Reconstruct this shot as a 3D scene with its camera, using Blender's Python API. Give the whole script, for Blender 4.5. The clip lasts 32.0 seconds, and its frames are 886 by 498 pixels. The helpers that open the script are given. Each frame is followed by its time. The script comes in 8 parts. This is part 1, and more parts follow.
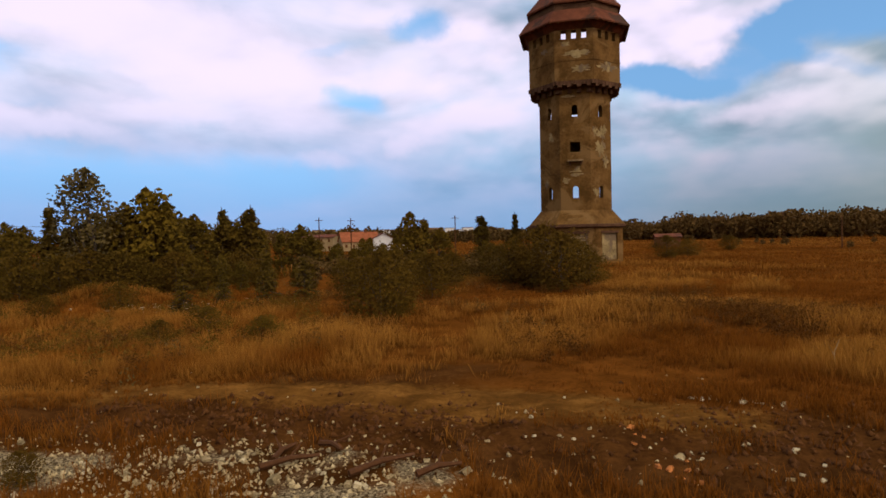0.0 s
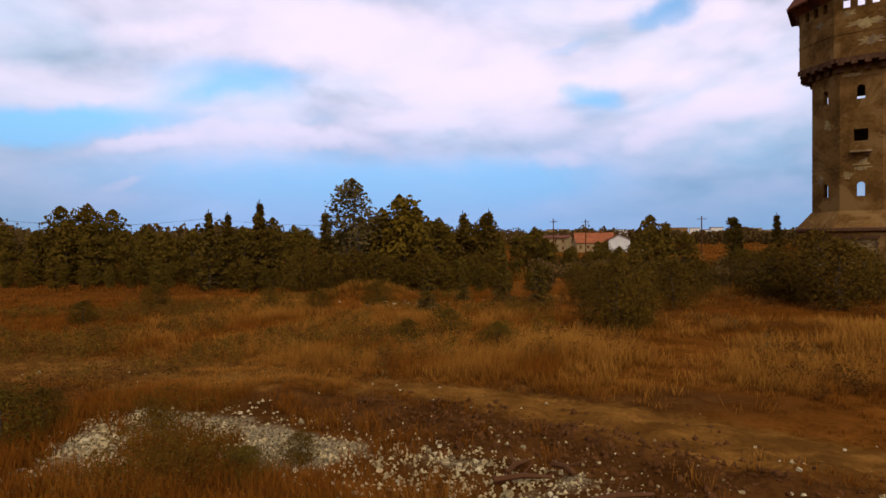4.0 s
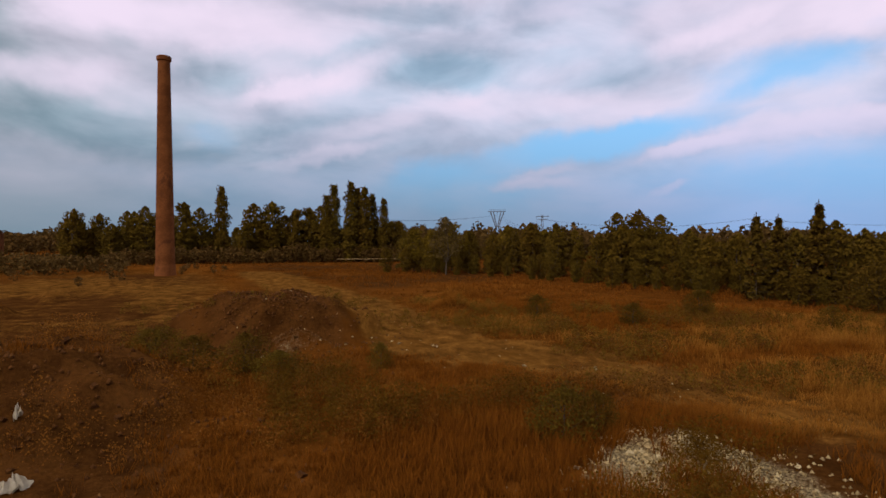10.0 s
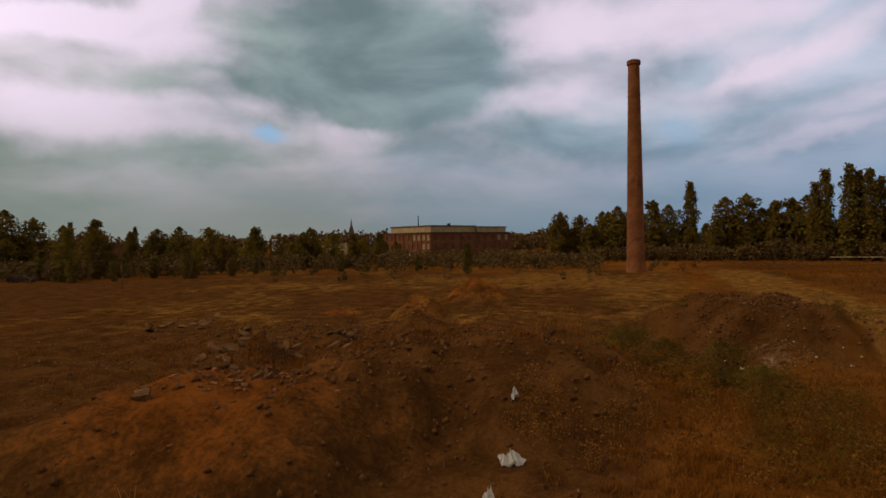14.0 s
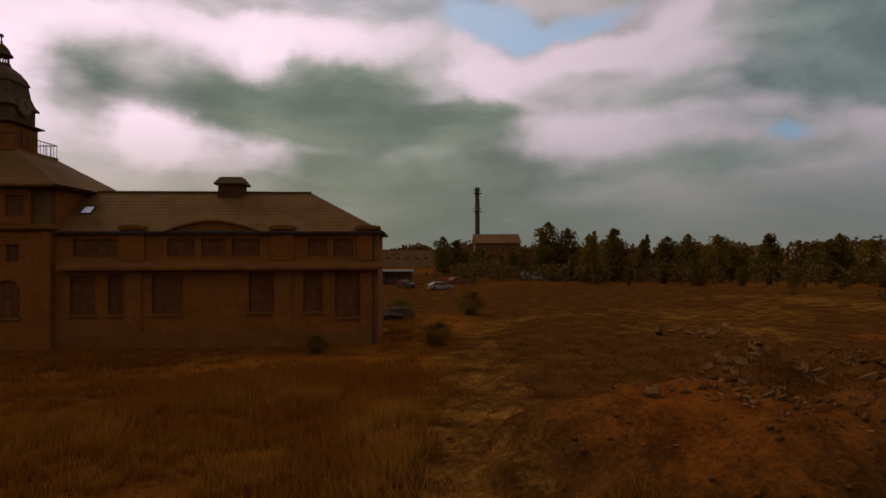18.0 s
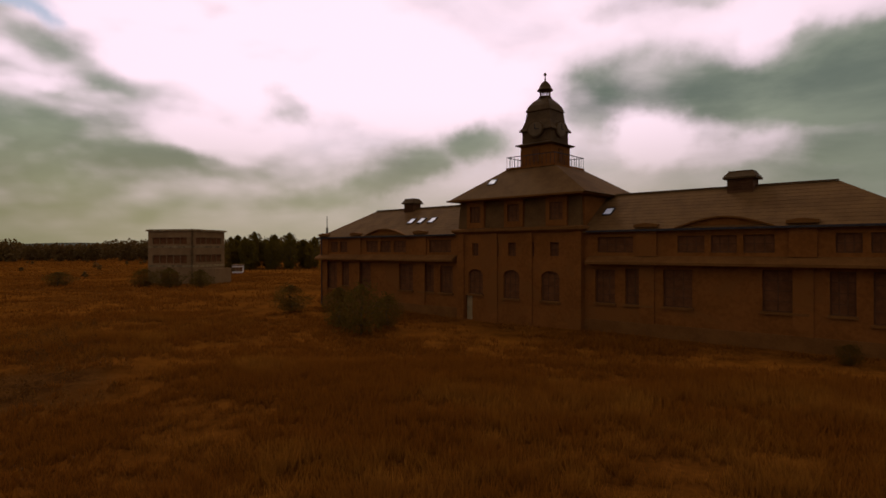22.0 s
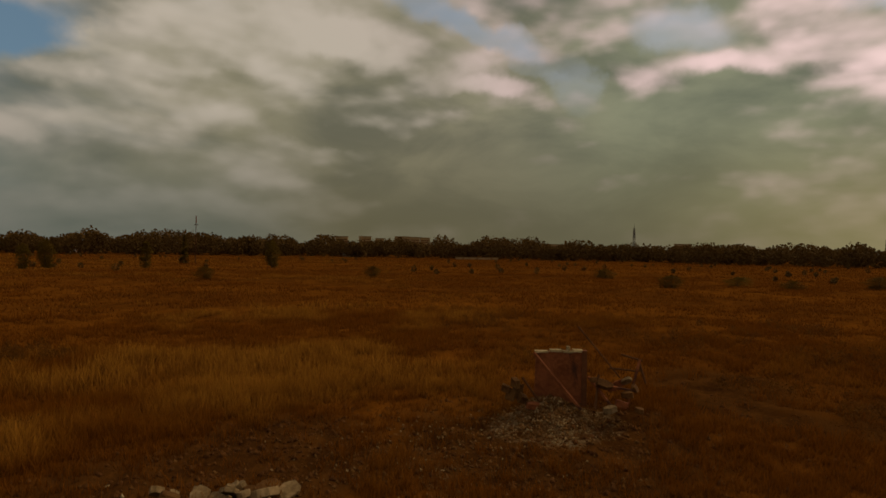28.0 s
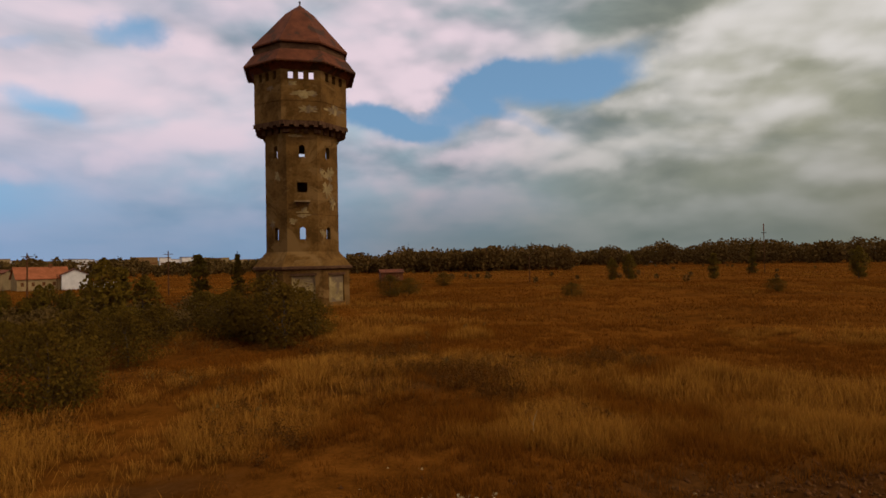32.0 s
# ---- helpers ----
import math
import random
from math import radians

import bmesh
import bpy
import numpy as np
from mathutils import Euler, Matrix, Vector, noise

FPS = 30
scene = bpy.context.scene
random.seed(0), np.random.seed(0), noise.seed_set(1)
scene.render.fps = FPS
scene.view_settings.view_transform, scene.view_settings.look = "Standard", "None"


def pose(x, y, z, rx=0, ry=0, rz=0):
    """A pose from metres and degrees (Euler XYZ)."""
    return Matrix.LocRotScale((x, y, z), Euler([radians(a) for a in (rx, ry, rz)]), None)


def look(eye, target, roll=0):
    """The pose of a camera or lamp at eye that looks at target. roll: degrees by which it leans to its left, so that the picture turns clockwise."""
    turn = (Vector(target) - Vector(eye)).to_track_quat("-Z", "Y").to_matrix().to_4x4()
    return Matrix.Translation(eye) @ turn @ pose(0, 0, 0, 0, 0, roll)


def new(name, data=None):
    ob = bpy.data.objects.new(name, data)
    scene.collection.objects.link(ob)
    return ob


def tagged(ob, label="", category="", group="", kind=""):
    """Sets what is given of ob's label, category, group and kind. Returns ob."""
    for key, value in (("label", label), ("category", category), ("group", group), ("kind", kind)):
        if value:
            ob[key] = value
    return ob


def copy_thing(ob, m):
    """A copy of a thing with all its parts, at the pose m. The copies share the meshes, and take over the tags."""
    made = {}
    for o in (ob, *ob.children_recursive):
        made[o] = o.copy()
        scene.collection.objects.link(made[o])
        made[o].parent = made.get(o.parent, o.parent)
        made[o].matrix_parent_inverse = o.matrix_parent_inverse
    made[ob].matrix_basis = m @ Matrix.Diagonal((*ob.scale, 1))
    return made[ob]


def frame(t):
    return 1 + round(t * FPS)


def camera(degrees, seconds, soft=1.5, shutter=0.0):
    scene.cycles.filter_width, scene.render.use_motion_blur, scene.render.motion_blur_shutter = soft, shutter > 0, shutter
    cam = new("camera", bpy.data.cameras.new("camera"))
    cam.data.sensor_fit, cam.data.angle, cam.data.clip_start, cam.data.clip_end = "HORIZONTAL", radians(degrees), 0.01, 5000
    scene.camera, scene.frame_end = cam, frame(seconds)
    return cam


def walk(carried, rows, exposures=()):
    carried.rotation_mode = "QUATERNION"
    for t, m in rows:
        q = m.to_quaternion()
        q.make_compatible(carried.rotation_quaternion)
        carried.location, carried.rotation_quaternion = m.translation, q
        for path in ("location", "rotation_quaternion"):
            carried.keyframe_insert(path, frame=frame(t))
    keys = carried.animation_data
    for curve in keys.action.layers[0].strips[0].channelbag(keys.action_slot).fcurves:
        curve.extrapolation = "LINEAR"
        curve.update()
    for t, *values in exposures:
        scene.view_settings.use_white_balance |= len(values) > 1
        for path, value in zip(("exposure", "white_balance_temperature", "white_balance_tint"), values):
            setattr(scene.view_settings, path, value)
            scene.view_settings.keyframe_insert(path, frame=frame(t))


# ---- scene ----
cam = camera(74.09, 32.0, soft=1.6)
PATH = [
    (0, (-0.002, 0.006, 5.057), (-0.026, 49.991, 3.815), -1.26),
    (0.5, (-0.024, 0.082, 5.089), (-2.175, 50.021, 3.888), -1.18),
    (1, (-0.045, 0.162, 5.131), (-4.437, 49.955, 3.967), -1.17),
    (1.5, (-0.057, 0.229, 5.183), (-6.639, 49.781, 4.034), -1.15),
    (2, (-0.073, 0.279, 5.228), (-9.092, 49.446, 4.134), -1.02),
    (2.5, (-0.092, 0.299, 5.273), (-11.603, 48.945, 4.261), -0.90),
    (4.5, (-0.112, 0.213, 5.588), (-22.035, 45.141, 4.661), -0.54),
    (5, (-0.147, 0.291, 5.638), (-24.867, 43.744, 4.783), -0.36),
    (5.5, (-0.206, 0.402, 5.679), (-27.521, 42.273, 4.820), -0.39),
    (6, (-0.303, 0.540, 5.720), (-30.411, 40.450, 4.878), -0.32),
    (6.5, (-0.450, 0.674, 5.759), (-33.238, 38.413, 4.916), -0.23),
    (7, (-0.612, 0.797, 5.793), (-35.848, 36.262, 4.954), -0.05),
    (7.5, (-0.775, 0.899, 5.822), (-38.523, 33.677, 4.999), 0.05),
    (8, (-0.927, 0.976, 5.861), (-41.060, 30.787, 5.073), 0.13),
    (8.5, (-1.048, 1.036, 5.893), (-43.399, 27.603, 5.159), 0.23),
    (9, (-1.158, 1.086, 5.913), (-45.425, 24.323, 5.226), 0.17),
    (9.5, (-1.269, 1.131, 5.944), (-47.333, 20.565, 5.315), 0.14),
    (10, (-1.387, 1.176, 5.975), (-48.972, 16.516, 5.350), -0.03),
    (10.5, (-1.521, 1.224, 6.007), (-50.286, 12.254, 5.369), -0.22),
    (11, (-1.684, 1.268, 6.036), (-51.215, 8.064, 5.364), -0.40),
    (11.5, (-1.872, 1.285, 6.067), (-51.825, 3.334, 5.370), -0.53),
    (12, (-2.076, 1.257, 6.089), (-51.995, -1.492, 5.386), -0.64),
    (12.5, (-2.287, 1.189, 6.092), (-51.751, -6.079, 5.384), -0.75),
    (13, (-2.490, 1.101, 6.079), (-50.987, -11.048, 5.398), -0.78),
    (13.5, (-2.681, 1.007, 6.065), (-49.723, -15.923, 5.434), -0.83),
    (14, (-2.843, 0.922, 6.061), (-47.926, -20.691, 5.451), -0.87),
    (14.5, (-2.955, 0.856, 6.069), (-45.757, -24.984, 5.489), -0.80),
    (16.5, (-2.800, 0.998, 6.188), (-31.885, -39.672, 5.937), -0.38),
    (17, (-2.658, 1.109, 6.190), (-27.168, -42.471, 6.179), -0.48),
    (17.5, (-2.524, 1.239, 6.186), (-22.297, -44.685, 6.417), -0.39),
    (18, (-2.438, 1.374, 6.184), (-17.525, -46.294, 6.527), -0.14),
    (18.5, (-2.395, 1.510, 6.176), (-12.337, -47.490, 6.507), 0.04),
    (19, (-2.378, 1.655, 6.162), (-7.095, -48.121, 6.469), 0.07),
    (19.5, (-2.368, 1.827, 6.147), (-1.957, -48.171, 6.405), 0.22),
    (20, (-2.345, 2.014, 6.130), (2.857, -47.714, 6.386), 0.23),
    (20.5, (-2.282, 2.189, 6.116), (7.864, -46.769, 6.458), 0.18),
    (21, (-2.148, 2.305, 6.118), (12.728, -45.430, 6.474), 0.01),
    (21.5, (-1.916, 2.329, 6.135), (17.550, -43.726, 6.385), 0.03),
    (22, (-1.612, 2.290, 6.159), (21.980, -41.795, 6.279), -0.06),
    (22.5, (-1.272, 2.221, 6.189), (26.561, -39.316, 6.132), -0.15),
    (23, (-0.924, 2.146, 6.227), (30.969, -36.361, 6.013), -0.22),
    (23.5, (-0.586, 2.080, 6.271), (34.852, -33.191, 5.965), -0.26),
    (24, (-0.250, 2.031, 6.308), (38.671, -29.355, 5.965), -0.36),
    (24.5, (0.104, 2.002, 6.326), (42.132, -25.081, 5.914), -0.24),
    (25, (0.459, 1.985, 6.317), (45.183, -20.367, 5.820), -0.16),
    (25.5, (0.795, 1.989, 6.295), (47.560, -15.697, 5.779), -0.11),
    (27.5, (1.775, 2.292, 6.232), (51.544, 7.093, 6.142), 1.20),
    (28, (1.800, 2.336, 6.227), (50.608, 13.185, 6.328), 0.96),
    (28.5, (1.753, 2.351, 6.243), (48.885, 19.037, 6.582), 0.56),
    (29, (1.651, 2.326, 6.285), (46.563, 24.294, 6.784), 0.40),
    (29.5, (1.512, 2.272, 6.341), (43.458, 29.476, 7.050), -0.00),
    (30, (1.364, 2.236, 6.412), (39.805, 34.197, 7.270), -0.15),
    (30.5, (1.214, 2.186, 6.514), (35.666, 38.412, 7.380), -0.40),
    (31, (1.072, 2.085, 6.644), (31.313, 41.894, 7.485), -0.53),
    (31.5, (0.943, 1.944, 6.778), (26.601, 44.850, 7.616), -0.83),
    (32, (0.829, 1.783, 6.920), (22.717, 46.730, 7.737), -1.01),
]
EXPOSURES = [(0, 0.16, 6100, 6), (4, 0.16, 6100, 6), (7, 0.14, 6250, 7), (10, -0.02, 6250, 7), (13, -0.15, 6300, 5), (14.5, -0.25, 6400, 6), (17, -0.68, 6700, 7), (19, -0.70, 6850, 8), (22, -0.64, 6850, 9), (25, -0.64, 7000, 8), (28, -0.88, 8500, 6), (29, -0.64, 7900, 5), (30, -0.42, 7300, 5), (31, -0.22, 6850, 6), (32, -0.25, 6900, 6)]
walk(cam, [(t, look(eye, target, roll)) for t, eye, target, roll in PATH], EXPOSURES)

# ---------------------------------------------------------------- world, sky and sun
SUN_AZ, SUN_EL = 220.0, 44.0


def heading(az, el=0.0):
    """A unit vector at az degrees to the left of +y and el degrees up."""
    a, e = radians(az), radians(el)
    return Vector((-math.sin(a) * math.cos(e), math.cos(a) * math.cos(e), math.sin(e)))


class Nodes:
    """A thin hand for building node trees."""

    def __init__(self, tree):
        self.tree = tree

    def add(self, kind, inputs=(), **props):
        node = self.tree.nodes.new(kind)
        if "operation" in props:
            node.operation = props["operation"]
        if "use_clamp" in props:
            node.use_clamp = props["use_clamp"]
        if "data_type" in props:
            node.data_type, node.blend_type = props["data_type"], props["blend_type"]
        if "interpolation_type" in props:
            node.interpolation_type, node.clamp = props["interpolation_type"], True
        if "vector_type" in props:
            node.vector_type = props["vector_type"]
        if "attribute_name" in props:
            node.attribute_name = props["attribute_name"]
        for key, value in dict(inputs).items():
            if isinstance(value, bpy.types.NodeSocket):
                self.tree.links.new(value, node.inputs[key])
            else:
                node.inputs[key].default_value = value
        return node

    def math(self, op, a, b=0.0, c=0.0, clamp=False):
        return self.add("ShaderNodeMath", {0: a, 1: b, 2: c}, operation=op, use_clamp=clamp).outputs[0]

    def mix(self, f, a, b, blend="MIX"):
        fix = lambda v: (*v, 1.0) if isinstance(v, tuple) and len(v) == 3 else v
        return self.add("ShaderNodeMix", {0: f, 6: fix(a), 7: fix(b)}, data_type="RGBA", blend_type=blend).outputs[2]

    def noise(self, vector, scale, detail=4.0, rough=0.55, distort=0.0):
        return self.add("ShaderNodeTexNoise", {"Vector": vector, "Scale": scale, "Detail": detail, "Roughness": rough, "Distortion": distort}).outputs[0]

    def span(self, v, a, b, lo=0.0, hi=1.0, smooth=True):
        return self.add("ShaderNodeMapRange", {0: v, 1: a, 2: b, 3: lo, 4: hi}, interpolation_type="SMOOTHSTEP" if smooth else "LINEAR").outputs[0]


# Clouds: heading, height, half width and half height in degrees, lean, weight. Gaps of clear sky, dark undersides, bright heads.
GAPS_NORTH = ((1.3, 19.2, 2.5, 1.4, -10, 0.9), (332, 14.4, 3.8, 2, -25, 0.9), (328.8, 17.4, 4.4, 1.1, -10, 0.8), (339.3, 12.9, 4.3, 1.4, 0, 0.6), (7.9, 12.8, 2.7, 1, 20, 0.4), (25, 4.7, 17.9, 3, 0, 0.45), (333.7, 4.2, 13.2, 2.9, 0, 0.45), (34.6, 17.2, 2.2, 0.8, 0, 0.35),)
GAPS_NORTHWEST = ((56.3, 9.4, 11.2, 1.4, -5, 0.6), (41.6, 14.1, 6, 1.8, 0, 0.55), (25.3, 5, 20.3, 2.4, 0, 0.35), (70.3, 4.8, 7.7, 1.8, 0, 0.4), (8.6, 13, 2.5, 1.8, 0, 0.4), (11.6, 16.8, 4, 0.6, -15, 0.35), (67.1, 14.6, 3.7, 0.9, 8, 0.4),)
GAPS_WEST = ((65.5, 8.4, 11.5, 1.6, -12, 0.5), (93.5, 9.3, 3, 1.5, 0, 0.4), (50.9, 11.1, 11, 1.2, -15, 0.35), (73.6, 5.4, 25.6, 2.2, 0, 0.3),)
GAPS_YARD = ((139.1, 15.2, 3.2, 1.4, 0, 0.3), (131.4, 10.1, 2.5, 0.8, 0, 0.5), (96.2, 9.2, 3.9, 1.3, 0, 0.3),)
GAPS_SOUTHWEST = ((157.5, 21, 4.3, 1.9, 20, 0.9), (149.8, 20.6, 4.4, 1, -15, 0.8), (131.7, 10.4, 3, 1.3, 0, 0.3),)
GAPS_SUNWARD = ((243.1, 18.3, 3, 0.8, 20, 0.5),)
GAPS_SOUTHEAST = ((269.7, 14.5, 2.7, 2.1, 30, 0.8), (274.3, 17, 3.2, 1.1, 25, 0.6), (261.2, 19.2, 5, 1.9, 10, 0.9), (244.8, 19.6, 4.4, 1.1, 15, 0.6), (245.9, 10.4, 2.2, 1.6, 0, 0.3),)
GAPS_EAST = ((317.4, 17.3, 3.7, 2.1, 0, 0.6), (280, 20.7, 8.2, 1, 20, 0.8),)
GAPS_NORTHEAST = ((323, 16.7, 7.3, 2, 5, 1), (339.2, 12.8, 5, 1, 8, 0.8), (326.6, 13.5, 4.1, 0.8, 25, 0.5),)
BANKS = ((80, 12, 26, 9, 0, .34), (272, 8, 20, 11, 0, .95), (322, 8, 20, 9, 0, .25), (348, 5, 11, 5, 0, .6), (164, 5, 15, 6, 0, .7))
GAPS = GAPS_NORTH + GAPS_NORTHWEST + GAPS_WEST + GAPS_YARD + GAPS_SOUTHWEST + GAPS_SUNWARD + GAPS_SOUTHEAST + GAPS_EAST + GAPS_NORTHEAST
DARKS_NORTH = ((31.2, 13.1, 6, 0.7, 10, 0.25), (18.8, 9, 5.9, 0.8, 10, 0.25),)
DARKS_WEST = ((70.9, 15.8, 6.5, 1.8, -5, 0.5), (73.6, 20.8, 5.5, 1, 0, 0.4), (104.4, 10.1, 5.2, 1.9, 5, 0.3), (55.5, 15.8, 5.7, 1.4, -10, 0.25), (60.4, 19.6, 5, 0.9, 0, 0.2),)
DARKS_YARD = ((120.2, 16.9, 11.3, 4.5, 5, 0.62), (119.1, 12.9, 6.5, 1.3, 0, 0.4), (92.4, 14.7, 2.8, 1.9, 0, 0.4), (101.3, 9.4, 12.7, 2.1, 0, 0.4), (140.1, 7.4, 6.4, 1.7, 0, 0.3), (85, 10.7, 6.1, 1.4, -15, 0.25), (83.1, 16.6, 4.7, 0.8, -20, 0.25),)
DARKS_SOUTHWEST = ((172.4, 14.6, 7.1, 3.4, 0, 0.9), (165.9, 11.3, 10.2, 1.5, 0, 0.8), (174.3, 8.3, 4.6, 1.1, 0, 0.6), (167, 6.4, 5.1, 1.3, 0, 0.5), (147, 15.4, 7.1, 1.4, 0, 0.7), (138.9, 13.8, 6.3, 1.3, 0, 0.5), (122.1, 16.1, 11.9, 5.8, 0, 1), (136.3, 8.5, 8.7, 1.3, 0, 0.6), (159.6, 13.4, 4.3, 1, 0, 0.6),)
DARKS_SOUTH = ((193.4, 13.7, 3, 3.2, 0, 0.8), (186.8, 15.2, 6.8, 2.3, 15, 0.9), (179.2, 12.3, 5.5, 2.4, 15, 0.8), (204.4, 10.3, 2.5, 1.6, 0, 0.5), (209.5, 8, 2.6, 1.3, 0, 0.4), (183.6, 21.9, 4.8, 0.9, 0, 0.45),)
DARKS_SUNWARD = ((240.4, 15.2, 4.7, 1.7, 15, 0.65), (239.2, 8.6, 6.9, 2.8, 5, 0.7), (229.4, 7.8, 6.7, 0.9, 10, 0.4), (223.5, 13.5, 2.6, 1.3, 15, 0.7), (210.6, 8.4, 6, 2.2, -10, 0.8), (202.9, 10.5, 3.3, 2.1, 0, 0.6), (218.2, 5.6, 6.4, 1.3, -10, 0.6), (193.3, 21.5, 2.1, 0.7, 0, 0.3),)
DARKS_SOUTHEAST = ((255.6, 14, 8.9, 1.4, 3, 0.8), (258.7, 9.8, 8.2, 2.1, 0, 0.7), (263.7, 7.5, 5.8, 0.7, 0, 0.4), (276.8, 8.3, 7.7, 3.6, 0, 0.3),)
DARKS_EAST = ((314.7, 6.7, 9.9, 1.8, 0, 0.3), (305.2, 14.6, 4.7, 1.4, 5, 0.3), (292.6, 10.9, 8, 1, 0, 0.45),)
DARKS_NORTHEAST = ((314.4, 21.5, 6, 1.7, -5, 0.7), (303.3, 14.5, 4.4, 0.6, 0, 0.4), (293.8, 10.2, 7.6, 0.8, 0, 0.45), (279.8, 14.1, 3.7, 0.6, 0, 0.4), (293.8, 17, 6.1, 0.7, 0, 0.3),)
DARKS = BANKS + DARKS_NORTH + DARKS_WEST + DARKS_YARD + DARKS_SOUTHWEST + DARKS_SOUTH + DARKS_SUNWARD + DARKS_SOUTHEAST + DARKS_EAST + DARKS_NORTHEAST
HEADS_NORTH = ((24.8, 17.1, 14.7, 2.7, 10, 0.5), (357.5, 16.7, 7.1, 3, 0, 0.6), (338.8, 16.1, 4.3, 1.6, 0, 0.7), (32.1, 9.5, 5.1, 0.8, 10, 0.4), (329.9, 10.6, 5.3, 0.7, -8, 0.6), (340.7, 9, 2.9, 0.8, 0, 0.5), (3.5, 8.7, 1.6, 0.9, 0, 0.7), (12.2, 7, 2.6, 0.7, 0, 0.5), (357.5, 10.8, 4.9, 1.1, 0, 0.4), (326.4, 12.8, 3.4, 1.1, -10, 0.5),)
HEADS_NORTHWEST = ((49.2, 8.3, 3.7, 0.7, -8, 0.8), (37.3, 9.5, 7.7, 1, -5, 0.6), (50.2, 4.5, 1.6, 0.5, -20, 0.6), (63.8, 5.8, 4, 0.5, 0, 0.5), (62.8, 12.8, 10.6, 1.3, 0, 0.4), (40.5, 19.1, 12.9, 2.9, 0, 0.5), (17.7, 13.9, 12.1, 2.4, 0, 0.3), (24.8, 11.1, 6.3, 0.7, 0, 0.4),)
HEADS_WEST = ((96.5, 19.3, 12.6, 1.8, 0, 0.7), (84.6, 14.8, 7, 1.3, -15, 0.6), (79.7, 11, 10.9, 1, -15, 0.4), (108.2, 12.9, 6.9, 1.1, -12, 0.5), (84, 8.3, 4.3, 0.7, -10, 0.4), (64, 6.5, 3.6, 0.5, -8, 0.4), (47.9, 9.2, 4.6, 0.7, -12, 0.5), (46.7, 18.2, 4.1, 0.9, -15, 0.4),)
HEADS_YARD = ((148.1, 16.6, 9, 2.5, 0, 1), (148.9, 10.4, 6.5, 2.2, 0, 0.9), (133.4, 12.8, 7, 1, 10, 0.7), (124.6, 10.1, 3.2, 1.2, 0, 0.6), (106, 18.7, 5.3, 2.9, -20, 0.5), (87.1, 14.1, 4.2, 0.7, -20, 0.35), (83.8, 8.3, 5.2, 0.6, -10, 0.3),)
HEADS_SOUTHWEST = ((174.3, 19.5, 9.2, 1.6, 0, 1), (158.5, 17.5, 3.2, 2.2, 30, 0.9), (147, 18.6, 6, 1.1, -15, 0.9), (141, 20.8, 2.1, 2.1, 0, 0.8), (152.5, 10.9, 5.5, 2.1, 0, 0.4), (124.7, 10.8, 3.1, 0.9, 0, 0.4), (142.6, 12.4, 5.4, 0.8, 0, 0.3),)
HEADS_SOUTH = ((188.9, 10.4, 2.3, 2.3, 0, 1.1), (181.9, 8.6, 6, 1.2, 0, 0.7), (208, 15.6, 7.7, 3.4, 0, 1), (179.2, 18, 2.2, 1.7, 0, 0.8),)
HEADS_SUNWARD = ((224.5, 18.6, 15, 4.3, 0, 0.8), (230.8, 10.3, 4.7, 2, 0, 0.6),)
HEADS_SOUTHEAST = ((277.1, 15.2, 4.2, 1.3, 30, 0.3), (267, 17.1, 6, 1, 25, 0.5), (256.6, 16.3, 5.2, 0.8, 5, 0.6), (264.2, 14.2, 1.7, 0.5, 0, 0.5), (251.3, 19.9, 3.2, 1.4, 0, 0.4), (243.7, 13.3, 6.6, 0.6, 0, 0.5),)
HEADS_EAST = ((294.7, 20.3, 7.9, 1.9, 15, 0.5), (314.7, 14.8, 2, 1.1, 10, 0.35), (305.7, 17.8, 4.2, 1.4, 0, 0.3), (276.2, 15.7, 4.4, 1.1, 25, 0.6), (287.2, 12.1, 3.3, 1.3, 0, 0.3), (317.4, 9.8, 3.7, 0.6, 0, 0.25),)
HEADS_NORTHEAST = ((339.2, 18.6, 6.3, 1.7, 0, 0.5), (335.7, 15, 1.8, 0.7, 0, 0.6), (314.9, 13.7, 2.5, 1.1, 0, 0.7), (330.1, 10, 3.9, 0.8, 0, 0.35), (319.8, 8.6, 3.2, 0.7, 0, 0.45), (307.8, 10.6, 3.3, 0.8, 0, 0.45), (290.2, 19.1, 10.8, 1.7, 5, 0.6), (276.9, 15.4, 5.1, 0.7, 0, 0.7), (299, 22.2, 3.2, 1.4, 0, 0.6), (310.5, 18.7, 2.2, 2.5, 0, 0.4), (291.3, 12.1, 6.9, 1, 0, 0.4), (281.5, 11, 2.6, 0.8, 0, 0.35),)
HEADS = HEADS_NORTH + HEADS_NORTHWEST + HEADS_WEST + HEADS_YARD + HEADS_SOUTHWEST + HEADS_SOUTH + HEADS_SUNWARD + HEADS_SOUTHEAST + HEADS_EAST + HEADS_NORTHEAST

world = bpy.data.worlds.new("sky")
scene.world = world
world.use_nodes = True
world.node_tree.nodes.clear()
N = Nodes(world.node_tree)
way = N.add("ShaderNodeTexCoord").outputs["Generated"]
rough_noise = N.add("ShaderNodeTexNoise", {"Vector": way, "Scale": 5.0, "Detail": 5.0, "Roughness": 0.6}).outputs[1]
shift = N.add("ShaderNodeVectorMath", {0: rough_noise, 1: (0.5, 0.5, 0.5)}, operation="SUBTRACT").outputs[0]
shift = N.add("ShaderNodeVectorMath", {0: shift, 1: (0.17, 0.17, 0.08)}, operation="MULTIPLY").outputs[0]
bent = N.add("ShaderNodeVectorMath", {0: way, 1: shift}, operation="ADD").outputs[0]


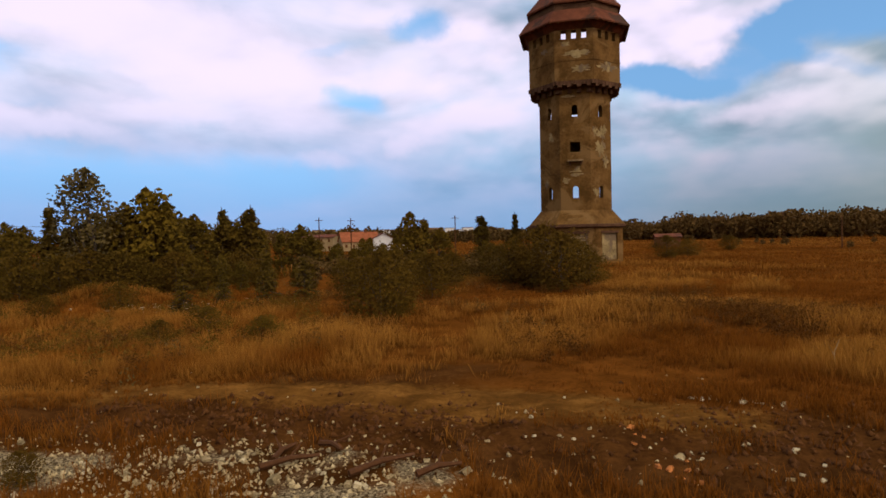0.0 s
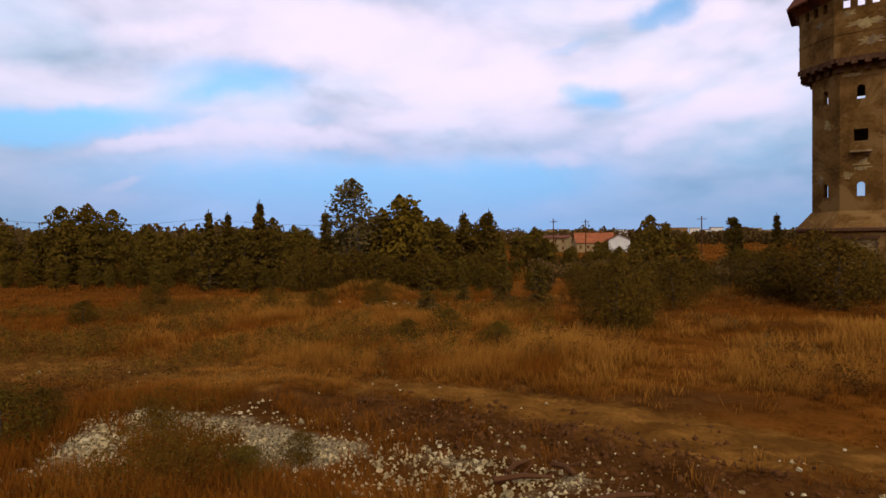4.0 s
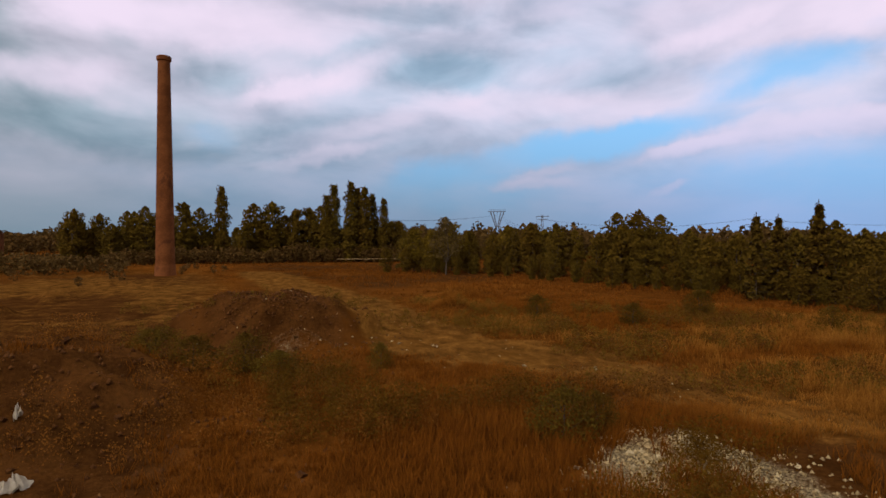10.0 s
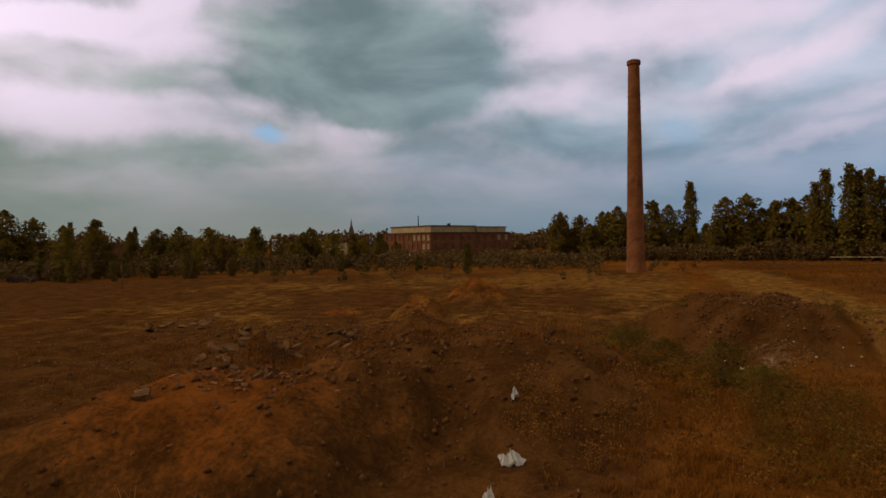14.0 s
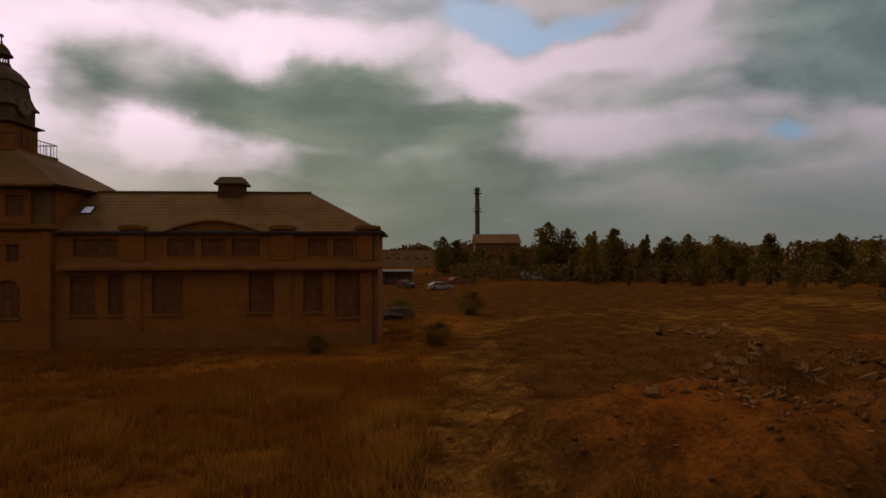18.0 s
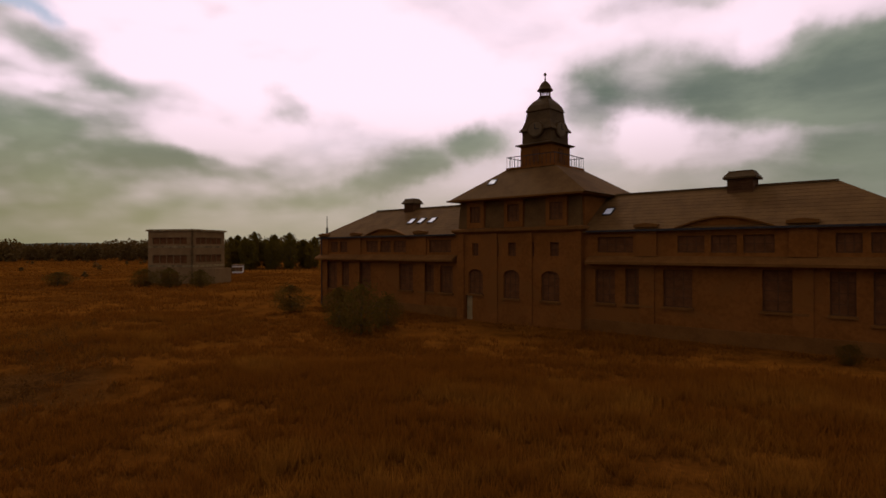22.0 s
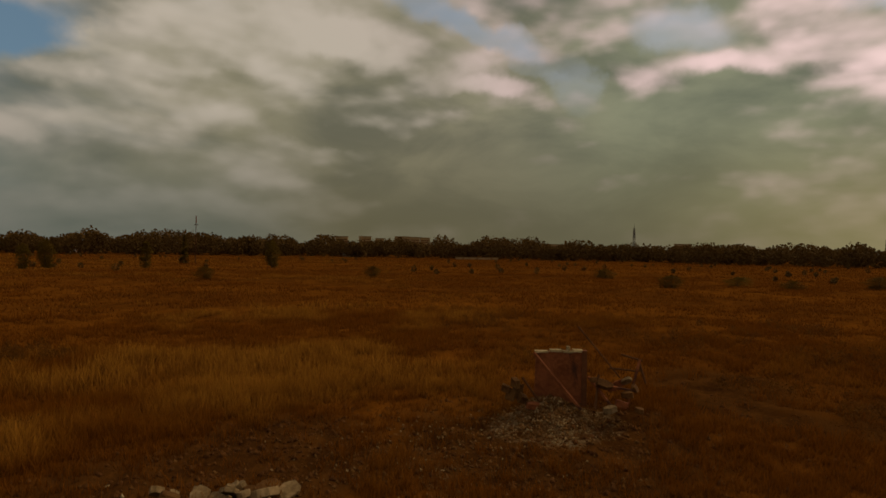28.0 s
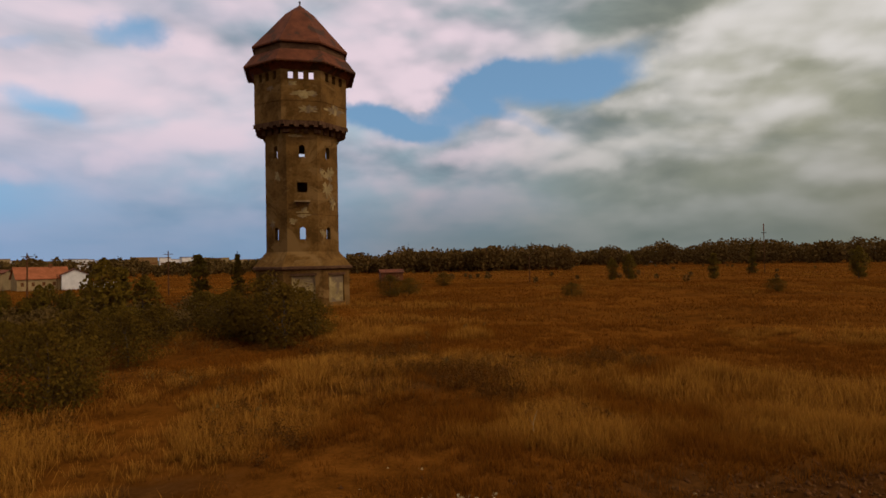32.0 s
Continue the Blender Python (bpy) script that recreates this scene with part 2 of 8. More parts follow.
def cloud_sum(blobs, before=0.0):
    """The blobs' weights at a point of the sky. They are added up in turn, eight at a time, which keeps the shader's stack small."""
    total = before
    for k, (az, el, w, h, lean, weight) in enumerate(blobs):
        if k % 8 == 0:
            at = N.add("ShaderNodeVectorMath", {0: total if isinstance(total, bpy.types.NodeSocket) else (0, 0, 0), 1: (1e-7, 1e-7, 1e-7), 2: bent}, operation="MULTIPLY_ADD").outputs[0]
            total = 0.0 if k == 0 else total
        near = N.add("ShaderNodeMapping", {"Vector": at, "Location": heading(az, el), "Rotation": (0, radians(lean), radians(az)),
                                           "Scale": (math.tan(radians(w)) * 1.3, 0.9, math.tan(radians(h)) * 1.3)}, vector_type="TEXTURE").outputs[0]
        far = N.add("ShaderNodeVectorMath", {0: near}, operation="LENGTH").outputs["Value"]
        total = N.math("ADD", N.span(far, 0.3, 1.2, weight, 0.0), total)
    return total


height = N.add("ShaderNodeSeparateXYZ", {0: way}).outputs[2]
rise = N.math("MAXIMUM", height, 0.0)
flat = N.add("ShaderNodeVectorMath", {0: way, 3: N.math("DIVIDE", 1.0, N.math("ADD", rise, 0.15))}, operation="SCALE").outputs[0]
flat = N.add("ShaderNodeVectorMath", {0: flat, 1: (1, 1, 0.6)}, operation="MULTIPLY").outputs[0]
squat = N.add("ShaderNodeVectorMath", {0: way, 1: (1, 1, 2.5)}, operation="MULTIPLY").outputs[0]
lumps = N.noise(squat, 4.2, 5.0, 0.52, 0.35)
puffs = N.math("ADD", N.math("MULTIPLY", N.noise(flat, 1.2, 5.0, 0.5, 0.4), 0.4), N.math("MULTIPLY", lumps, 0.6))
wisps = N.math("ADD", N.math("MULTIPLY", N.noise(flat, 0.55, 4.0, 0.5, 0.4), 0.5), N.math("MULTIPLY", N.noise(squat, 2.2, 4.0, 0.5, 0.3), 0.5))
toward = N.add("ShaderNodeVectorMath", {0: way, 1: heading(SUN_AZ - 7, 30)}, operation="DOT_PRODUCT").outputs["Value"]
sunward = N.span(toward, -0.35, 0.55)
wide_glow = N.span(toward, 0.33, 0.97)
glow = N.span(toward, 0.78, 1.0)
gaps = cloud_sum(GAPS)
darks = cloud_sum(DARKS, gaps)
heads = cloud_sum(HEADS, darks)
nishita = N.add("ShaderNodeTexSky")
nishita.sky_type, nishita.sun_disc, nishita.altitude, nishita.dust_density = "NISHITA", False, 260.0, 2.0
nishita.sun_elevation, nishita.sun_rotation = radians(SUN_EL), radians(-SUN_AZ)
sky = nishita.outputs[0]
clear = N.mix(1.0, sky, (0.085, 0.092, 0.10), "MULTIPLY")
clear = N.mix(N.span(height, 0.02, 0.35, 0.75, 0.55), clear, (0.23, 0.47, 0.82))
heaped = N.span(N.add("ShaderNodeVectorMath", {0: way, 1: heading(292, 5)}, operation="DOT_PRODUCT").outputs["Value"], 0.0, 0.75, 0.22, 1.0)
clear = N.mix(N.span(heaped, 0.3, 0.9, 1.0, 0.0), clear, N.mix(1.0, clear, (1.35, 1.42, 1.36), "MULTIPLY"))
clear = N.mix(N.span(toward, 0.2, 0.75, 0.0, 0.55), clear, (0.95, 1.0, 1.25))
bright = N.mix(wide_glow, (0.92, 0.76, 0.91), (1.70, 1.35, 1.63))
bright = N.mix(N.span(N.add("ShaderNodeVectorMath", {0: way, 1: heading(302, 8)}, operation="DOT_PRODUCT").outputs["Value"], 0.85, 0.985), bright, (0.80, 0.77, 0.79))
dull = N.mix(N.span(toward, -0.65, 0.2), (0.33, 0.45, 0.60), (0.235, 0.295, 0.315))
dull = N.mix(N.span(toward, 0.2, 0.6), dull, (0.28, 0.33, 0.285))
dull = N.mix(N.span(N.add("ShaderNodeVectorMath", {0: way, 1: heading(296, 8)}, operation="DOT_PRODUCT").outputs["Value"], 0.84, 0.985), dull, (0.285, 0.295, 0.255))
dull = N.mix(1.0, dull, N.add("ShaderNodeCombineColor", {0: N.span(lumps, 0.3, 0.7, 0.75, 1.45), 1: N.span(lumps, 0.3, 0.7, 0.78, 1.4), 2: N.span(lumps, 0.3, 0.7, 0.8, 1.35)}).outputs[0], "MULTIPLY")
tone = N.math("ADD", N.math("MULTIPLY_ADD", puffs, 1.3, -0.03), N.math("MULTIPLY", heads, 0.5))

def billows(lift):
    """Rounded heaps of cloud, in the sky raised by lift."""
    p = N.add("ShaderNodeVectorMath", {0: N.add("ShaderNodeVectorMath", {0: way, 1: N.add("ShaderNodeVectorMath", {0: shift, 1: (0.12, 0.12, 0.12)}, operation="MULTIPLY").outputs[0]}, operation="ADD").outputs[0], 1: (0, 0, lift)}, operation="ADD").outputs[0]
    p = N.add("ShaderNodeVectorMath", {0: p, 1: (1, 1, 2.0)}, operation="MULTIPLY").outputs[0]
    total = 0.0
    for size, share in ((6.5, 0.62), (15.0, 0.28), (34.0, 0.10)):
        cell = N.tree.nodes.new("ShaderNodeTexVoronoi")
        cell.feature = "SMOOTH_F1"
        N.tree.links.new(p, cell.inputs["Vector"])
        cell.inputs["Scale"].default_value, cell.inputs["Smoothness"].default_value = size, 0.6
        total = N.math("ADD", total, N.math("MULTIPLY", cell.outputs["Distance"], -share))
    return total


billow = billows(0.0)
crest = N.math("MULTIPLY", N.math("SUBTRACT", billow, billows(0.028)), N.math("MULTIPLY", heaped, 1.5))
crest = N.math("ADD", crest, N.math("MULTIPLY", N.math("ADD", billow, 0.42), N.math("MULTIPLY", heaped, 0.65)))
tone = N.math("ADD", tone, crest)
tone = N.math("SUBTRACT", tone, N.math("MULTIPLY", darks, 0.66))
tone = N.math("SUBTRACT", tone, N.math("MULTIPLY", sunward, 0.17))
tone = N.span(N.math("ADD", tone, N.math("MULTIPLY", glow, 0.45)), -0.15, 1.1)
cloud = N.mix(tone, dull, bright)
cover = N.math("MULTIPLY_ADD", wisps, 1.1, 0.35)
cover = N.math("ADD", cover, N.math("MULTIPLY", N.math("ADD", heads, darks), 0.6))
cover = N.math("ADD", cover, N.math("MULTIPLY_ADD", puffs, 0.8, -0.4))
cover = N.math("SUBTRACT", cover, N.math("MULTIPLY", gaps, 1.0))
cover = N.span(cover, -0.1, 1.05, 0.0, 1.0)
low = N.span(height, 0.0, 0.25, 0.9, 0.0)
haze = N.mix(N.span(toward, -0.57, -0.2), (0.24, 0.40, 0.70), (0.20, 0.27, 0.29))
haze = N.mix(N.span(toward, -0.30, 0.20), haze, (0.190, 0.185, 0.130))
haze = N.mix(N.span(toward, 0.48, 0.90), haze, (0.46, 0.42, 0.22))
westward = N.add("ShaderNodeVectorMath", {0: way, 1: heading(88)}, operation="DOT_PRODUCT").outputs["Value"]
haze = N.mix(N.span(westward, 0.7, 0.98, 0.0, 0.75), haze, (0.135, 0.225, 0.30))
yardward = N.add("ShaderNodeVectorMath", {0: way, 1: heading(156)}, operation="DOT_PRODUCT").outputs["Value"]
haze = N.mix(N.span(yardward, 0.78, 0.98, 0.0, 0.5), haze, (0.28, 0.335, 0.325))
northward = N.add("ShaderNodeVectorMath", {0: way, 1: heading(350)}, operation="DOT_PRODUCT").outputs["Value"]
haze = N.mix(N.span(northward, 0.90, 0.995, 0.0, 0.55), haze, (0.20, 0.31, 0.48))
eastward = N.add("ShaderNodeVectorMath", {0: way, 1: heading(322)}, operation="DOT_PRODUCT").outputs["Value"]
haze = N.mix(N.span(eastward, 0.86, 0.985, 0.0, 0.75), haze, (0.165, 0.200, 0.200))
haze = N.mix(glow, haze, (0.60, 0.54, 0.40))
shown = N.mix(low, N.mix(cover, clear, cloud), haze)
N.add("ShaderNodeOutputWorld", {0: N.add("ShaderNodeBackground", {0: shown, 1: 1.0}).outputs[0]})

sun = new("sun", bpy.data.lights.new("sun", "SUN"))
sun.data.energy, sun.data.angle, sun.data.color = 1.3, radians(10.0), (1.0, 0.90, 0.76)
sun.matrix_world = look(heading(SUN_AZ, SUN_EL) * 200, (0, 0, 0))

# ---------------------------------------------------------------- materials


def material(name, low, high, scale=1.0, rough=0.85, bump=0.3, fine=12.0, metal=0.0, stain=None, spread=(0.35, 0.65), vary=0.0, spec=0.06):
    """Two colours mixed by noise at two scales, with fine relief; stain: a third colour in patches; vary: random shift from piece to piece."""
    m = bpy.data.materials.new(name)
    m.use_nodes = True
    m.node_tree.nodes.clear()
    n = Nodes(m.node_tree)
    at = n.add("ShaderNodeTexCoord").outputs["Object"]
    coarse, grain = n.noise(at, scale, 5.0, 0.6), n.noise(at, scale * fine, 4.0, 0.6)
    both = n.math("ADD", n.math("MULTIPLY", coarse, 0.65), n.math("MULTIPLY", grain, 0.35))
    colour = n.mix(n.span(both, *spread), low, high)
    if stain:
        colour = n.mix(n.span(n.noise(at, scale * 0.45, 6.0, 0.65, 0.6), 0.52, 0.60), colour, stain)
    if vary:
        chance = n.add("ShaderNodeObjectInfo").outputs["Random"]
        colour = n.mix(1.0, colour, n.add("ShaderNodeCombineColor", {0: n.span(chance, 0, 1, 1 - vary, 1 + vary, False), 1: n.span(chance, 0, 1, 1 - vary, 1 + vary, False), 2: n.span(chance, 0, 1, 1 - vary, 1 + vary, False)}).outputs[0], "MULTIPLY")
    relief = n.add("ShaderNodeBump", {"Strength": bump, "Distance": 0.05, "Height": grain}).outputs[0]
    face = n.add("ShaderNodeBsdfPrincipled", {"Base Color": colour, "Roughness": rough, "Metallic": metal, "Normal": relief, "Specular IOR Level": spec}).outputs[0]
    n.add("ShaderNodeOutputMaterial", {0: face})
    return m


def leaf_material(name, low, high, light=0.25, crown=0.0):
    """Leaves and blades: colour by patch and by piece, some light let through; crown: how far the leaves of a crown face outward and up."""
    m = bpy.data.materials.new(name)
    m.use_nodes = True
    m.node_tree.nodes.clear()
    n = Nodes(m.node_tree)
    geo = n.add("ShaderNodeNewGeometry")
    patch = n.noise(geo.outputs["Position"], 0.35, 3.0, 0.6)
    one = geo.outputs["Random Per Island"]
    mixed = n.math("ADD", n.math("MULTIPLY", patch, 0.7), n.math("MULTIPLY", one, 0.4))
    colour = n.mix(n.span(mixed, 0.25, 0.85), low, high)
    chance = n.add("ShaderNodeObjectInfo").outputs["Random"]
    colour = n.mix(n.span(chance, 0.0, 1.0, 0.0, 0.35), colour, (high[0] * 0.8, high[1] * 0.62, high[2] * 0.5))
    facing = geo.outputs["Normal"]
    if crown:
        at = n.add("ShaderNodeTexCoord").outputs["Object"]
        out = n.add("ShaderNodeVectorMath", {0: at, 1: (1, 1, 0), 2: (0, 0, 1.2)}, operation="MULTIPLY_ADD").outputs[0]
        out = n.add("ShaderNodeVectorTransform", {0: n.add("ShaderNodeVectorMath", {0: out}, operation="NORMALIZE").outputs[0]})
        out.vector_type, out.convert_from, out.convert_to = "NORMAL", "OBJECT", "WORLD"
        both = n.add("ShaderNodeVectorMath", {0: out.outputs[0], 1: (crown, crown, crown), 2: facing}, operation="MULTIPLY_ADD").outputs[0]
        facing = n.add("ShaderNodeVectorMath", {0: both}, operation="NORMALIZE").outputs[0]
    face = n.add("ShaderNodeBsdfPrincipled", {"Base Color": colour, "Roughness": 0.8, "Specular IOR Level": 0.04, "Normal": facing}).outputs[0]
    thin = n.add("ShaderNodeBsdfTranslucent", {0: colour}).outputs[0]
    n.add("ShaderNodeOutputMaterial", {0: n.add("ShaderNodeMixShader", {0: light, 1: face, 2: thin}).outputs[0]})
    return m


def grass_material(name, root, tip, red):
    m = bpy.data.materials.new(name)
    m.use_nodes = True
    m.node_tree.nodes.clear()
    n = Nodes(m.node_tree)
    geo = n.add("ShaderNodeNewGeometry")
    patch = n.math("MULTIPLY_ADD", n.noise(geo.outputs["Position"], 0.35, 4.0, 0.6), 0.5, -0.25)
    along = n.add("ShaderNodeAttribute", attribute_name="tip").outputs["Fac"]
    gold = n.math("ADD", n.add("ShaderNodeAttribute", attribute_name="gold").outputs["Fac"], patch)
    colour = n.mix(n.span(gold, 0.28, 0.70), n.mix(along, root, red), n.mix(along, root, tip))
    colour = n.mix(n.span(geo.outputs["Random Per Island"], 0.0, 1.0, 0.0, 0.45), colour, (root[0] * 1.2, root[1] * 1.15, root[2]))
    face = n.add("ShaderNodeBsdfPrincipled", {"Base Color": colour, "Roughness": 0.85, "Specular IOR Level": 0.02}).outputs[0]
    thin = n.add("ShaderNodeBsdfTranslucent", {0: colour}).outputs[0]
    n.add("ShaderNodeOutputMaterial", {0: n.add("ShaderNodeMixShader", {0: 0.25, 1: face, 2: thin}).outputs[0]})
    return m


TOWER_BRICK = material("sooty brown brick", (0.074, 0.035, 0.007), (0.160, 0.080, 0.019), 0.45, 0.9, 0.5, 6.0, stain=(0.178, 0.098, 0.029))
TOWER_DARK = material("dark brick band", (0.06, 0.028, 0.013), (0.115, 0.058, 0.026), 0.8, 0.9, 0.5)
PLASTER = material("flaking pale plaster", (0.16, 0.105, 0.038), (0.34, 0.245, 0.095), 0.7, 0.9, 0.4, 7.0, stain=(0.15, 0.10, 0.05))
RED_TILE = material("weathered red roof tiles", (0.085, 0.028, 0.012), (0.155, 0.050, 0.020), 0.6, 0.8, 0.5, 14.0, stain=(0.06, 0.03, 0.016))
CHIM_BRICK = material("orange red chimney brick", (0.115, 0.038, 0.010), (0.200, 0.070, 0.020), 0.5, 0.88, 0.4, 10.0, stain=(0.10, 0.034, 0.012))
HALL_WALL = material("sooty rendered wall", (0.142, 0.047, 0.007), (0.200, 0.068, 0.012), 0.5, 0.9, 0.4, 8.0, stain=(0.168, 0.060, 0.011))
HALL_TRIM = material("sooty stone trim", (0.120, 0.046, 0.009), (0.165, 0.066, 0.014), 0.8, 0.9, 0.4)
HALL_ROOF = material("brown slate roof", (0.090, 0.042, 0.011), (0.132, 0.064, 0.018), 0.7, 0.85, 0.3, 12.0)
DARK_WOOD = material("dark weathered wood", (0.065, 0.026, 0.008), (0.110, 0.048, 0.017), 1.2, 0.85, 0.4)
COPPER = material("dark oxidised copper sheet", (0.060, 0.032, 0.011), (0.095, 0.054, 0.020), 0.9, 0.75, 0.15)
GLASS = material("grimy window glass", (0.090, 0.032, 0.009), (0.140, 0.052, 0.015), 2.0, 0.6, 0.05, spec=0.04)
# White base colour paints in the gleam of sky on the skylight panes.
SKYLIGHT_GLEAM = material("skylight glass", (0.85, 0.85, 0.86), (0.92, 0.92, 0.93), 1.0, 0.25, 0.02, spec=0.5)
CLOCK_FACE = material("dull brown clock dial", (0.100, 0.062, 0.026), (0.140, 0.088, 0.038), 2.0, 0.6, 0.1)
IRON = material("dark painted iron", (0.025, 0.02, 0.018), (0.055, 0.045, 0.038), 3.0, 0.6, 0.2, metal=0.4)
STAINED = material("soil-stained concrete", (0.066, 0.027, 0.006), (0.150, 0.072, 0.020), 1.2, 0.92, 0.5, 9.0, vary=0.3)
CONCRETE = material("broken grey concrete", (0.120, 0.073, 0.027), (0.29, 0.195, 0.085), 0.9, 0.92, 0.5, 9.0, vary=0.2)
PANEL_GREY = material("weathered concrete panels", (0.155, 0.084, 0.029), (0.215, 0.122, 0.047), 0.35, 0.9, 0.3)
RED_BRICK = material("dull red factory brick", (0.090, 0.034, 0.012), (0.155, 0.058, 0.021), 0.4, 0.9, 0.3)
CREAM = material("cream painted render", (0.23, 0.155, 0.060), (0.33, 0.23, 0.10), 0.5, 0.85, 0.2)
WHITE_WALL = material("white rendered wall", (0.50, 0.46, 0.37), (0.66, 0.61, 0.50), 0.4, 0.85, 0.2)
BARK = material("grey brown bark", (0.05, 0.035, 0.022), (0.11, 0.08, 0.05), 2.0, 0.95, 0.6)
LEAF = leaf_material("dark green leaves", (0.072, 0.045, 0.005), (0.142, 0.089, 0.009), 0.3, 1.5)
SHRUB_LEAF = leaf_material("dark shrub leaves", (0.061, 0.035, 0.0035), (0.120, 0.068, 0.007), 0.3, 1.5)
TANGLE = leaf_material("dark olive bramble leaves", (0.070, 0.036, 0.004), (0.150, 0.080, 0.008), 0.3)
PALE_WEED = leaf_material("pale seeding weeds", (0.090, 0.060, 0.014), (0.190, 0.130, 0.034), 0.3)
LEAF_WARM = leaf_material("yellow green leaves", (0.080, 0.052, 0.005), (0.190, 0.122, 0.010), 0.3, 1.5)
LEAF_PALE = leaf_material("pale dusty leaves", (0.066, 0.046, 0.012), (0.165, 0.112, 0.032), 0.3, 1.0)
LEAF_FAR = leaf_material("far woodland leaves", (0.074, 0.042, 0.010), (0.118, 0.068, 0.017), 0.2)
NEEDLE = leaf_material("dark spruce needles", (0.062, 0.039, 0.005), (0.110, 0.069, 0.007), 0.15, 1.5)
DARK_WEED = leaf_material("dark dock weeds", (0.075, 0.030, 0.005), (0.160, 0.066, 0.010))
OLIVE = leaf_material("olive brown weeds", (0.085, 0.048, 0.006), (0.190, 0.105, 0.012))
WEED = leaf_material("rusty weeds", (0.10, 0.040, 0.006), (0.25, 0.105, 0.014))
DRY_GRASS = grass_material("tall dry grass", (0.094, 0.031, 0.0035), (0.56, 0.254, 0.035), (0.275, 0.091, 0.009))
STONE = material("pale rubble stone", (0.16, 0.106, 0.039), (0.48, 0.365, 0.165), 1.5, 0.92, 0.5, vary=0.3)
WHITE_STONE = material("white broken concrete", (0.38, 0.30, 0.145), (0.62, 0.50, 0.265), 1.5, 0.9, 0.5, vary=0.15)
BRICK_BIT = material("broken orange brick", (0.15, 0.050, 0.014), (0.28, 0.095, 0.028), 2.0, 0.9, 0.4, vary=0.25)
ORANGE_BRICK = material("bright orange broken brick", (0.34, 0.115, 0.025), (0.50, 0.185, 0.045), 2.0, 0.9, 0.4, vary=0.2)
CLOD = material("dark soil clods", (0.046, 0.017, 0.004), (0.105, 0.042, 0.010), 1.5, 0.95, 0.6, vary=0.2)
STEEL_WHITE = material("white painted steel", (0.17, 0.14, 0.10), (0.23, 0.195, 0.145), 2.0, 0.35, 0.05)
STEEL_DARK = material("dark car paint", (0.028, 0.022, 0.018), (0.045, 0.037, 0.032), 2.0, 0.3, 0.05)
STEEL_RED = material("faded red steel", (0.12, 0.035, 0.016), (0.18, 0.055, 0.026), 2.0, 0.6, 0.1)
RUBBER = material("black rubber", (0.015, 0.015, 0.015), (0.03, 0.03, 0.028), 4.0, 0.9, 0.2)
CHIM_STEEL = material("weathered chimney steel", (0.060, 0.042, 0.024), (0.105, 0.076, 0.046), 0.8, 0.8, 0.2)
ROOF_RED = material("bright red roof tiles", (0.20, 0.060, 0.020), (0.30, 0.095, 0.035), 0.8, 0.8, 0.4, 14.0)
GALV = material("galvanised steel lattice", (0.085, 0.070, 0.052), (0.135, 0.112, 0.085), 1.0, 0.75, 0.1)
SHEET = material("torn white plastic sheet", (0.40, 0.34, 0.23), (0.55, 0.48, 0.34), 3.0, 0.5, 0.4)
RUST = material("rusty sheet steel", (0.125, 0.038, 0.012), (0.26, 0.085, 0.028), 1.1, 0.85, 0.5, 7.0, stain=(0.06, 0.025, 0.012))
HILL = material("far wooded hills", (0.045, 0.048, 0.03), (0.075, 0.075, 0.045), 0.004, 1.0, 0.0)

# ---------------------------------------------------------------- building helpers


